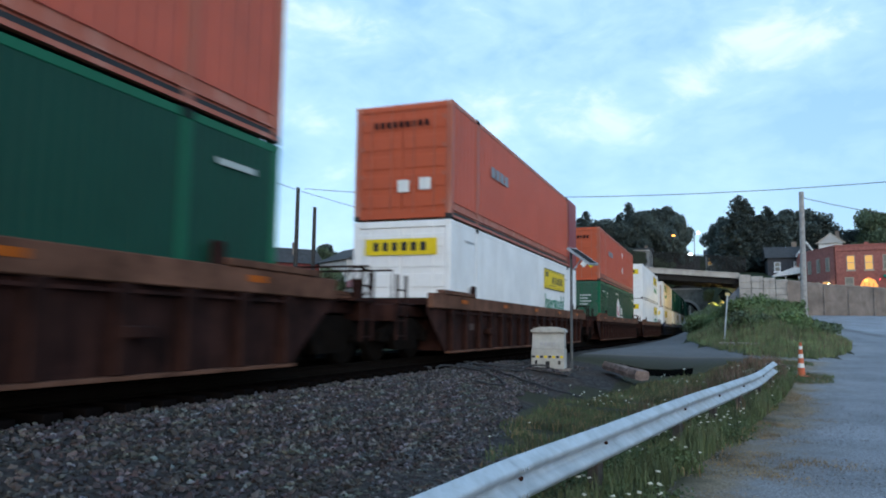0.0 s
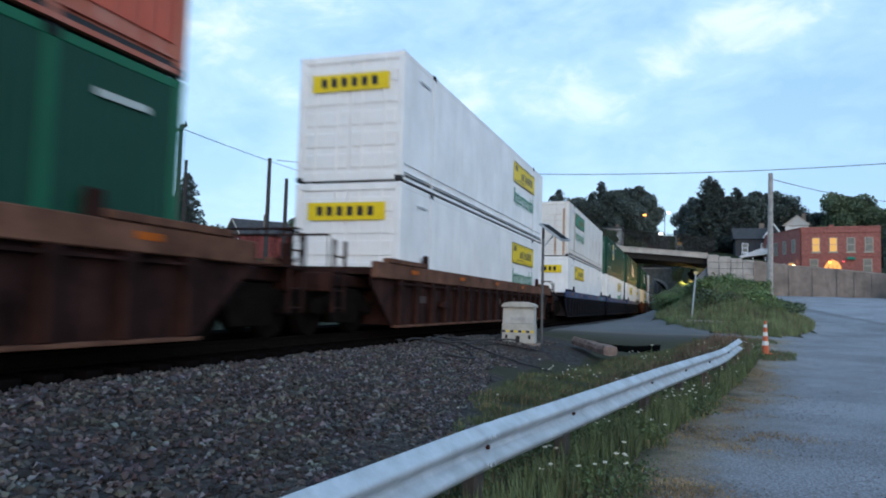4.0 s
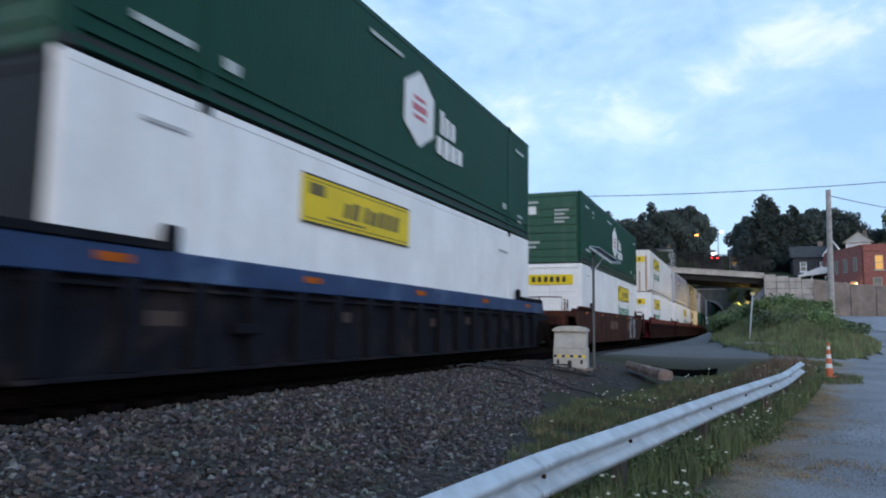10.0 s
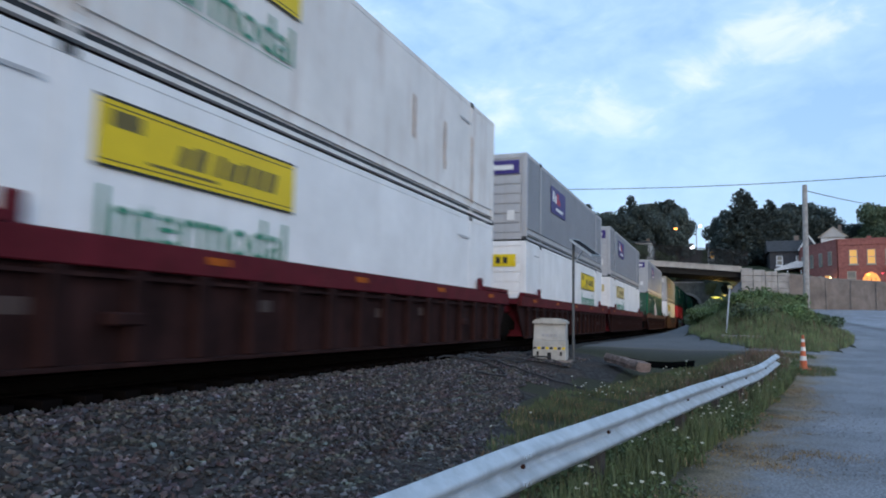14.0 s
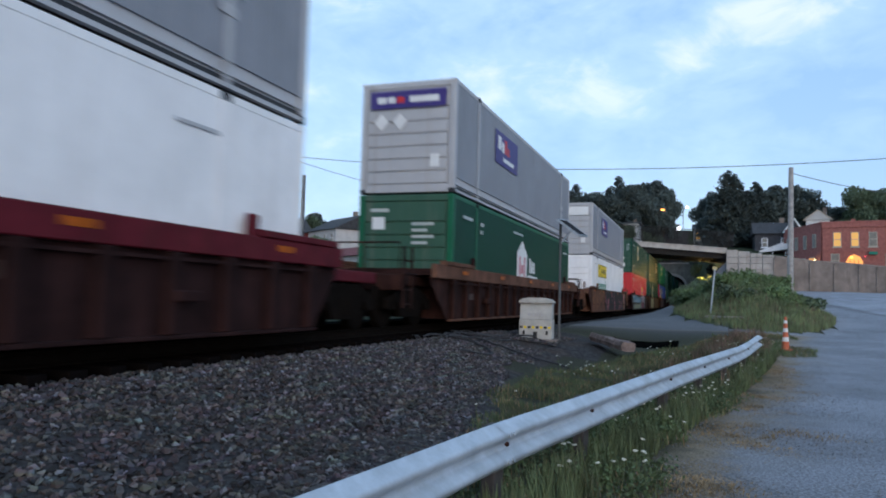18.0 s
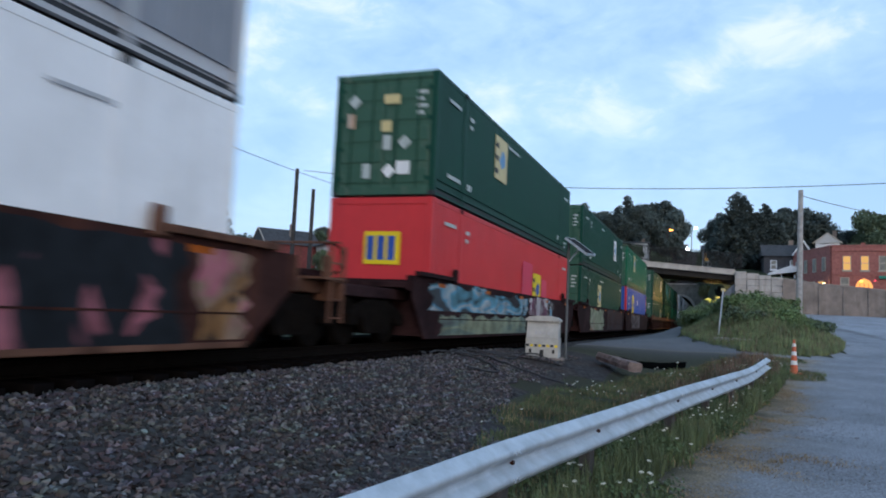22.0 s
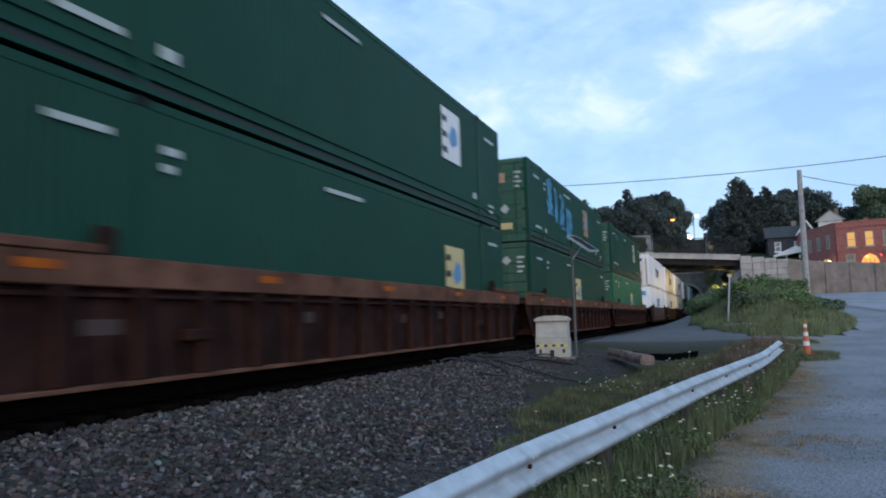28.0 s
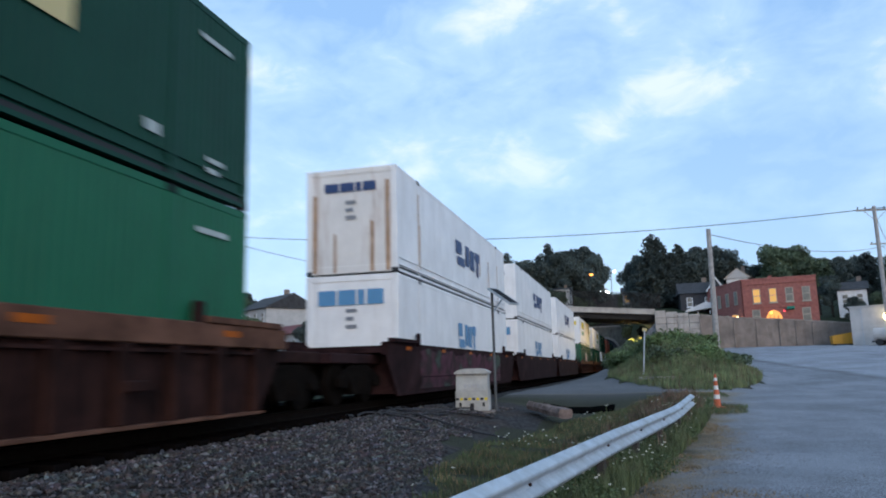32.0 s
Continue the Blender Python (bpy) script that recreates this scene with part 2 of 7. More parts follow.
M_FARGROUND = mat("wooded_hill_ground", (0.03, 0.04, 0.022), 0.95, 0, 0.4, 0.3, 0.5, 2, spec=0.08)
M_CONC = mat("weathered_concrete", (0.40, 0.36, 0.33), 0.85, 0, 0.2, 0.8, 0.3, 12, (0.12, 0.1, 0.085), 0.6, 0.5, True)
M_CONC2 = mat("stained_brown_concrete", (0.23, 0.185, 0.16), 0.88, 0, 0.25, 0.7, 0.3, 12, (0.09, 0.07, 0.06), 0.6, 0.6, True)
M_DARKSTEEL = mat("dark_bridge_steel", (0.03, 0.028, 0.028), 0.8, 0, 0.3, 2.0, spec=0.08)
M_STONEB = mat("tunnel_stone", (0.2, 0.19, 0.17), 0.9, 0, 0.3, 1.0, 0.4, 6)
M_BRICK = mat("red_brick", (0.33, 0.118, 0.1), 0.85, 0, 0.2, 3.0, 0.2, 40, (0.22, 0.08, 0.06), 0.5, 0.7)
M_WOODPOLE = mat("weathered_grey_wood", (0.34, 0.32, 0.31), 0.9, 0, 0.2, 6.0, 0.3, 30)
M_DARKPOLE = mat("dark_creosoted_wood", (0.05, 0.045, 0.045), 0.9, 0, 0.2, 6.0)
M_WIRE = mat("black_cable", (0.03, 0.03, 0.035), 0.7)
M_CABINET = mat("weathered_grey_cabinet", (0.42, 0.41, 0.39), 0.7, 0.0, 0.15, 3.0, 0.1, 20, (0.2, 0.17, 0.13), 0.4, 2.0)
M_CONE = mat("dirty_orange_plastic", (0.55, 0.13, 0.06), 0.7, 0, 0.2, 6.0, 0, 1, (0.25, 0.1, 0.06), 0.5, 4.0)
M_ROT = mat("rotten_timber", (0.23, 0.165, 0.145), 0.95, 0, 0.4, 5.0, 0.6, 20, (0.08, 0.06, 0.05), 0.6, 3.0)
M_TIE = mat("creosote_tie", (0.006, 0.005, 0.005), 0.95, 0, 0.3, 5.0, 0.4, 25, spec=0.0)
M_RAIL = mat("rusty_rail_steel", (0.008, 0.006, 0.005), 0.8, 0.0, 0.2, 6.0, spec=0.02)


def near_ground():
    """Soil, then straw-strewn gravel, then worn asphalt, one fading into the other along the verge."""
    m = bpy.data.materials.new("verge_to_asphalt")
    m.use_nodes = True
    n, l = m.node_tree.nodes, m.node_tree.links
    b = n["Principled BSDF"]
    b.inputs["Roughness"].default_value = 0.92
    b.inputs["Specular IOR Level"].default_value = 0.25
    co = n.new("ShaderNodeTexCoord")
    sep = n.new("ShaderNodeSeparateXYZ")
    l.new(co.outputs["Object"], sep.inputs["Vector"])
    def noisy(scale, detail=5):
        q = n.new("ShaderNodeTexNoise")
        q.inputs["Scale"].default_value, q.inputs["Detail"].default_value, q.inputs["Roughness"].default_value = scale, detail, 0.62
        l.new(co.outputs["Object"], q.inputs["Vector"])
        return q.outputs["Fac"]
    def calc(op, a, c):
        q = n.new("ShaderNodeMath")
        q.operation = op
        for k, v in enumerate((a, c)):
            if isinstance(v, (int, float)):
                q.inputs[k].default_value = v
            else:
                l.new(v, q.inputs[k])
        return q.outputs[0]
    d = calc("SUBTRACT", sep.outputs["X"], calc("SUBTRACT", calc("MULTIPLY", sep.outputs["Y"], 0.15), 1.42))
    d = calc("ADD", d, calc("MULTIPLY", calc("SUBTRACT", noisy(0.9, 8), 0.5), 2.3))
    # the gravel crossing beyond the guardrail
    cross = calc("MINIMUM", calc("MAXIMUM", calc("MULTIPLY", calc("SUBTRACT", sep.outputs["Y"], 25.6), 0.5), 0.0), 1.0)
    d = calc("MAXIMUM", d, calc("SUBTRACT", calc("MULTIPLY", cross, 5.0), 4.0))
    d = calc("MULTIPLY", calc("ADD", d, 1.0), 0.3333)
    ramp = n.new("ShaderNodeValToRGB")
    r = ramp.color_ramp
    r.elements[0].position, r.elements[0].color = 0.22, (0.035, 0.036, 0.018, 1)
    r.elements[1].position, r.elements[1].color = 0.80, (0.222, 0.230, 0.256, 1)
    e = r.elements.new(0.42)
    e.color = (0.21, 0.165, 0.115, 1)
    e = r.elements.new(0.60)
    e.color = (0.20, 0.20, 0.21, 1)
    l.new(d, ramp.inputs["Fac"])
    grain = n.new("ShaderNodeValToRGB")
    grain.color_ramp.elements[0].position, grain.color_ramp.elements[0].color = 0.36, (0.55, 0.55, 0.55, 1)
    grain.color_ramp.elements[1].position, grain.color_ramp.elements[1].color = 0.64, (1.5, 1.5, 1.5, 1)
    l.new(noisy(38, 3), grain.inputs["Fac"])
    patch = n.new("ShaderNodeValToRGB")
    patch.color_ramp.elements[0].position, patch.color_ramp.elements[0].color = 0.37, (0.76, 0.75, 0.75, 1)
    patch.color_ramp.elements[1].position, patch.color_ramp.elements[1].color = 0.60, (1.12, 1.12, 1.13, 1)
    l.new(noisy(0.42, 10), patch.inputs["Fac"])
    out = ramp.outputs["Color"]
    for q in (grain, patch):
        mx = n.new("ShaderNodeMix")
        mx.data_type, mx.blend_type = "RGBA", "MULTIPLY"
        mx.inputs["Factor"].default_value = 1.0
        l.new(out, mx.inputs["A"])
        l.new(q.outputs["Color"], mx.inputs["B"])
        out = mx.outputs["Result"]
    # the newer, paler paving beyond an old seam across the lot
    seam = calc("SUBTRACT", sep.outputs["X"], calc("SUBTRACT", 12.5, calc("MULTIPLY", sep.outputs["Y"], 0.09)))
    seam = calc("ADD", seam, calc("MULTIPLY", calc("SUBTRACT", noisy(0.5, 4), 0.5), 1.2))
    paving = n.new("ShaderNodeValToRGB")
    pr = paving.color_ramp
    pr.elements[0].position, pr.elements[0].color = 0.44, (0.92, 0.92, 0.92, 1)
    pr.elements[1].position, pr.elements[1].color = 0.56, (1.16, 1.16, 1.17, 1)
    pr.elements.new(0.49).color = (0.6, 0.59, 0.58, 1)
    l.new(calc("ADD", calc("MULTIPLY", seam, 0.10), 0.5), paving.inputs["Fac"])
    mx = n.new("ShaderNodeMix")
    mx.data_type, mx.blend_type = "RGBA", "MULTIPLY"
    mx.inputs["Factor"].default_value = 1.0
    l.new(out, mx.inputs["A"])
    l.new(paving.outputs["Color"], mx.inputs["B"])
    out = mx.outputs["Result"]
    # darker trodden gravel towards the track
    near = calc("MULTIPLY", cross, calc("MINIMUM", calc("MAXIMUM", calc("MULTIPLY", calc("SUBTRACT", 2.5, sep.outputs["X"]), 0.4), 0.0), 1.0))
    mx = n.new("ShaderNodeMix")
    mx.data_type = "RGBA"
    l.new(calc("MULTIPLY", near, 0.7), mx.inputs["Factor"])
    l.new(out, mx.inputs["A"])
    mx.inputs["B"].default_value = (0.085, 0.088, 0.094, 1)
    out = mx.outputs["Result"]
    l.new(out, b.inputs["Base Color"])
    bp = n.new("ShaderNodeBump")
    bp.inputs["Strength"].default_value, bp.inputs["Distance"].default_value = 0.35, 0.015
    l.new(noisy(45, 4), bp.inputs["Height"])
    l.new(bp.outputs["Normal"], b.inputs["Normal"])
    return m


M_NEAR = near_ground()


# ---- mesh helpers ----
def box(bm, x0, x1, y0, y1, z0, z1):
    v = [bm.verts.new((x, y, z)) for x in (x0, x1) for y in (y0, y1) for z in (z0, z1)]
    for f in ((0, 1, 3, 2), (4, 6, 7, 5), (0, 4, 5, 1), (2, 3, 7, 6), (0, 2, 6, 4), (1, 5, 7, 3)):
        bm.faces.new([v[i] for i in f])
    return v


def bbox(*dims, bevel=0.0):
    """A bmesh with one box, its edges rounded by bevel."""
    bm = bmesh.new()
    box(bm, *dims)
    if bevel:
        bmesh.ops.bevel(bm, geom=bm.edges[:], offset=bevel, segments=1, affect="EDGES")
    return bm


def cyl(bm, p0, p1, r0, r1=None, seg=12):
    """A capped, tapered cylinder from p0 to p1."""
    p0, p1 = Vector(p0), Vector(p1)
    r1 = r0 if r1 is None else r1
    d = p1 - p0
    q = d.to_track_quat("Z", "Y")
    a, b = [], []
    for i in range(seg):
        t = 2 * math.pi * i / seg
        o = Vector((math.cos(t), math.sin(t), 0))
        a.append(bm.verts.new(p0 + q @ (o * r0)))
        b.append(bm.verts.new(p1 + q @ (o * r1)))
    for i in range(seg):
        j = (i + 1) % seg
        bm.faces.new((a[i], a[j], b[j], b[i]))
    bm.faces.new(a[::-1])
    bm.faces.new(b)


def rod(p0, p1, r, seg=8, r1=None):
    bm = bmesh.new()
    cyl(bm, p0, p1, r, r1, seg)
    return bm


def tube(bm, pts, r, seg=5):
    """One bent round bar through the points."""
    rings = []
    for i, p in enumerate(pts):
        d = (pts[min(i + 1, len(pts) - 1)] - pts[max(i - 1, 0)]).normalized()
        q = d.to_track_quat("Z", "Y")
        rings.append([bm.verts.new(p + q @ Vector((r * math.cos(2 * math.pi * k / seg), r * math.sin(2 * math.pi * k / seg), 0))) for k in range(seg)])
    for a, b in zip(rings, rings[1:]):
        for k in range(seg):
            bm.faces.new((a[k], a[(k + 1) % seg], b[(k + 1) % seg], b[k]))
    bm.faces.new(rings[0][::-1])
    bm.faces.new(rings[-1])


def prism(bm, pts, y0, y1, axis="y"):
    """A closed outline of (u, v) pairs drawn out from y0 to y1 along an axis."""
    def at(u, v, w):
        return (u, w, v) if axis == "y" else (w, u, v) if axis == "x" else (u, v, w)
    a = [bm.verts.new(at(u, v, y0)) for u, v in pts]
    b = [bm.verts.new(at(u, v, y1)) for u, v in pts]
    n = len(pts)
    for i in range(n):
        j = (i + 1) % n
        bm.faces.new((a[i], a[j], b[j], b[i]))
    bm.faces.new(a[::-1])
    bm.faces.new(b)


def mesh_of(name, bm, material, smooth=False):
    bmesh.ops.recalc_face_normals(bm, faces=bm.faces[:])
    me = bpy.data.meshes.new(name)
    bm.to_mesh(me)
    bm.free()
    me.materials.append(material)
    if smooth:
        me.shade_smooth()
    return me


def part(name, bm, material, parent, label="", at=None, smooth=False):
    ob = new(name, mesh_of(name, bm, material, smooth) if isinstance(bm, bmesh.types.BMesh) else bm)
    ob.parent = parent
    if at is not None:
        ob.matrix_basis = at
    return tagged(ob, label)


def thing(name, label, category, at=None, group="", kind=""):
    ob = new(name)
    if at is not None:
        ob.matrix_basis = at
    return tagged(ob, label, category, group, kind)


def solid(name, bm, material, label, category, at=None, group="", kind="", smooth=False):
    ob = new(name, mesh_of(name, bm, material, smooth))
    if at is not None:
        ob.matrix_basis = at
    return tagged(ob, label, category, group, kind)


TRACK_X = -7.166       # centre of the near track
MOVING = []           # (thing, place along the train, local offset)


def travelled(t):
    """How far the train has come by t seconds."""
    return 11.999 * t + 0.0055 * t * t


# ---- ground ----
def smooth01(a, b, v):
    t = min(1.0, max(0.0, (v - a) / (b - a)))
    return t * t * (3 - 2 * t)


def mound_z(x, y):
    dx, dy = (x - 2.0) / 3.8, (y - 39.5) / 13.0
    r = math.sqrt(dx * dx + dy * dy)
    return 1.5 * (1 - smooth01(0.2, 1.0, r))


def lot_z(x, y):
    """Height of the open ground by the road."""
    return min(-0.85 + 0.0453 * max(0.0, y - 16), 2.6)


def ground_z(x, y):
    """The one height field of the place."""
    hill = max(4.0, min(6.3, 6.3 - 0.11 * (x - 5))) + 3.2 * smooth01(92, 120, y) + 6.5 * smooth01(115, 175, y) + 16 * smooth01(170, 320, y)
    left = -0.3 + 0.11 * max(0.0, -13.0 - x) * (1 - smooth01(-90, -200, x)) + 8.0 * smooth01(-90, -200, x)
    if y < 90.2:
        near = lot_z(x, y)
        if y > 18:
            foot = -0.3
            bank = smooth01(-5.2, -1.2 + 0.02 * (y - 18), x)
        else:
            foot = -0.28
            bank = smooth01(-5.9, -2.2, x)
        z = foot * (1 - bank) + near * bank if x > -6 else -0.3
        if x < -13:
            z = left
        ditch = math.exp(-(((x + 2.0) / 1.6) ** 2 + ((y - 24.4) / 2.0) ** 2))
        road = math.exp(-(((x + 1.5) / 3.6) ** 4 + ((y - 31.2) / 5.0) ** 4))
        return z + mound_z(x, y) - 0.4 * ditch + 0.14 * road
    right = smooth01(-3.6, 3.6 - 3.4 * smooth01(100, 125, y), x)
    lefts = smooth01(-11.5, -19.0, x)
    z = -0.3 + right * (hill + 0.3) + lefts * (hill + 0.3)
    if y > 181:
        z = max(z, 10.3 + 9 * smooth01(182.5, 193, y) + 8 * smooth01(215, 300, y))
    return z


def ground_sheet():
    xs = sorted(set([-3000, -1500, -700, -350, -200] + list(range(-120, -20, 10)) + [x * 0.8 for x in range(-25, 36)] + list(range(30, 130, 10)) + [200, 350, 700, 1500, 3000]))
    ys = sorted(set([-3000, -1500, -700, -350, -150, -80, -40, -20, -10] + [y * 0.8 for y in range(-8, 75)] + list(range(60, 87, 3)) + [89.0, 90.1, 90.3, 91.5] + list(range(93, 178, 5)) + [180.4, 181.6, 183.5, 185.5, 187.5, 190, 193, 198, 205, 225, 250, 320, 450, 700, 1500, 3000]))
    verts = [(x, y, ground_z(x, y) + (0.03 * noise.noise((x * 0.7, y * 0.7, 0)) if abs(x) < 30 else 0)) for y in ys for x in xs]
    nx = len(xs)
    faces = []
    for j in range(len(ys) - 1):
        for i in range(nx - 1):
            # the bore of the tunnel stays open
            if -11.5 < (xs[i] + xs[i + 1]) / 2 < -3.5 and 180 <= ys[j] < 181.5:
                continue
            faces.append((j * nx + i, j * nx + i + 1, (j + 1) * nx + i + 1, (j + 1) * nx + i))
    me = bpy.data.meshes.new("ground")
    me.from_pydata(verts, [], faces)
    for m in (M_FARGROUND, M_NEAR, M_SOIL, M_BALLAST, M_DIRT, M_SHADESOIL):
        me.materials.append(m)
    for p in me.polygons:
        x, y = p.center.x, p.center.y
        k = 0
        wob = 0.5 * noise.noise((x * 0.5, y * 0.35, 3))
        if y < 90.2 and x > -13:
            edge = -1.9 - max(0, min(2.0, (y - 5) * 0.2)) if y < 15 else -3.6 + max(0, (y - 15)) * 0.25
            kerb = -0.9 + 0.115 * y if y < 30 else 2.5
            # painted shade: the strip under and behind the train, and the ditch
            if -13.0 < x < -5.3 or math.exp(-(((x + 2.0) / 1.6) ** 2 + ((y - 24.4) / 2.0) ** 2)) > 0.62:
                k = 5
            elif x < edge + wob * 0.6 and y < 24:
                k = 3
            elif mound_z(x, y) > max(0.02, 0.05 + wob * 0.15):
                k = 2
            elif y > 24 and x < -4.6:
                k = 3
            else:
                k = 1
        elif -10.8 < x < -3.6 and y < 320:
            k = 3
        p.material_index = k
    me.shade_smooth()
    return tagged(new("ground", me), "asphalt lot, ballast and wooded slopes in one sheet", "ground", kind="structure")


ground_sheet()


def track(x, name):
    t = thing(name, "railway track of rusty steel rails on dark ties", "railway track", kind="structure")
    for side in (-0.7525, 0.7525):
        bm = bmesh.new()
        h = 0.0365
        prism(bm, [(side - 0.07, -0.17), (side + 0.07, -0.17), (side + 0.07, -0.155), (side + 0.012, -0.135), (side + 0.012, -0.045),
                   (side + h, -0.03), (side + h, 0.0), (side - h, 0.0), (side - h, -0.03), (side - 0.012, -0.045), (side - 0.012, -0.135), (side - 0.07, -0.155)], -120, 420)
        part("rail", bm, M_RAIL, t)
    me = mesh_of("tie", bbox(-1.3, 1.3, -0.115, 0.115, -0.34, -0.172, bevel=0.01), M_TIE)
    for i in range(150):
        part("tie", me, None, t, at=pose(random.uniform(-0.03, 0.03), -12 + i * 0.52, random.uniform(-0.008, 0.004), 0, 0, random.uniform(-0.6, 0.6)))
    t.matrix_basis = pose(x, 0, 0)
    return t


track(TRACK_X, "track_1")


# ---- containers ----
CL, CW, CH = 16.15, 2.59, 2.896
HW = CW / 2


def lettering(word, height, material, name="lettering"):
    """A word in the built-in font as a mesh lying in the x-y plane, from its left end."""
    cu = bpy.data.curves.new(name, "FONT")
    cu.body, cu.size, cu.extrude = word, height * 1.38, 0.003
    cu.resolution_u = 2
    ob = new(name, cu)
    bpy.context.view_layer.update()
    me = bpy.data.meshes.new_from_object(ob.evaluated_get(bpy.context.evaluated_depsgraph_get()))
    bpy.data.objects.remove(ob)
    me.materials.clear()
    me.materials.append(material)
    return me


def letters_of(word, height, material):
    """The letters of a word, each a mesh of its own, standing where the word puts it."""
    me = lettering(word, height, material)
    bm = bmesh.new()
    bm.from_mesh(me)
    bm.verts.ensure_lookup_table()
    spans, seen = [], set()
    for v in bm.verts:
        if v.index in seen:
            continue
        todo, group = [v], []
        seen.add(v.index)
        while todo:
            q = todo.pop()
            group.append(q)
            for e in q.link_edges:
                o = e.other_vert(q)
                if o.index not in seen:
                    seen.add(o.index)
                    todo.append(o)
        spans.append((min(q.co.x for q in group), max(q.co.x for q in group), set(q.index for q in group)))
    spans.sort(key=lambda g: g[0])
    merged = []
    for lo, hi, ids in spans:
        if merged and lo < merged[-1][1] - 0.01:
            merged[-1] = (merged[-1][0], max(hi, merged[-1][1]), merged[-1][2] | ids)
        else:
            merged.append((lo, hi, ids))
    out = []
    for lo, hi, ids in merged:
        c = bm.copy()
        bmesh.ops.delete(c, geom=[q for q in c.verts if q.index not in ids], context="VERTS")
        out.append(mesh_of("letter", c, material))
    bm.free()
    return out


INTERMODAL = letters_of("Intermodal", 0.56, M_TEAL)
SIDE = Matrix(((0, 0, 1, 0), (1, 0, 0, 0), (0, 1, 0, 0), (0, 0, 0, 1)))   # lays x-y drawings on the side that faces +x


def plate(parent, name, y0, y1, z0, z1, material, x=HW + 0.017, t=0.006, label=""):
    return part(name, bbox(x, x + t, y0, y1, z0, z1), material, parent, label)


def endplate(parent, name, x0, x1, z0, z1, material, y=-0.012, t=0.006, label=""):
    return part(name, bbox(x0, x1, y - t, y, z0, z1), material, parent, label)


M_RUSTSTREAK = mat("rust_streaked_paint", (0.42, 0.27, 0.18), 0.8, 0, 0.3, 3.0, 0.1, 20, (0.6, 0.55, 0.5), 0.8, 2.0, True)
BODY_MESHES = {}


def panel_mesh(material, length, pitch, depth):
    """A side wall with shallow pressed ribs, standing on x = 0 and facing +x."""
    key = ("side", material.name, length, pitch, depth)
    if key not in BODY_MESHES:
        bm = bmesh.new()
        pts, n = [], int(length / pitch)
        w = length / n
        for i in range(n):
            y = i * w
            pts += [(y, 0.0), (y + w * 0.42, 0.0), (y + w * 0.5, -depth), (y + w * 0.92, -depth)]
        pts.append((length, 0.0))
        lo = [bm.verts.new((x, y, 0.40)) for y, x in pts]
        hi = [bm.verts.new((x, y, CH - 0.11)) for y, x in pts]
        foot = [bm.verts.new((-0.06, y, 0.40)) for y, x in pts]
        for i in range(len(pts) - 1):
            bm.faces.new((lo[i], lo[i + 1], hi[i + 1], hi[i]))
            bm.faces.new((foot[i], foot[i + 1], lo[i + 1], lo[i]))
        head = [bm.verts.new((-0.06, y, CH - 0.11)) for y in (0, length)]
        bm.faces.new((foot[0], head[0], head[1], foot[-1]))
        BODY_MESHES[key] = mesh_of("side_panel", bm, material)
    return BODY_MESHES[key]


def shared(key, build, material):
    k = (key, material.name)
    if k not in BODY_MESHES:
        BODY_MESHES[k] = mesh_of(key, build(), material)
    return BODY_MESHES[k]


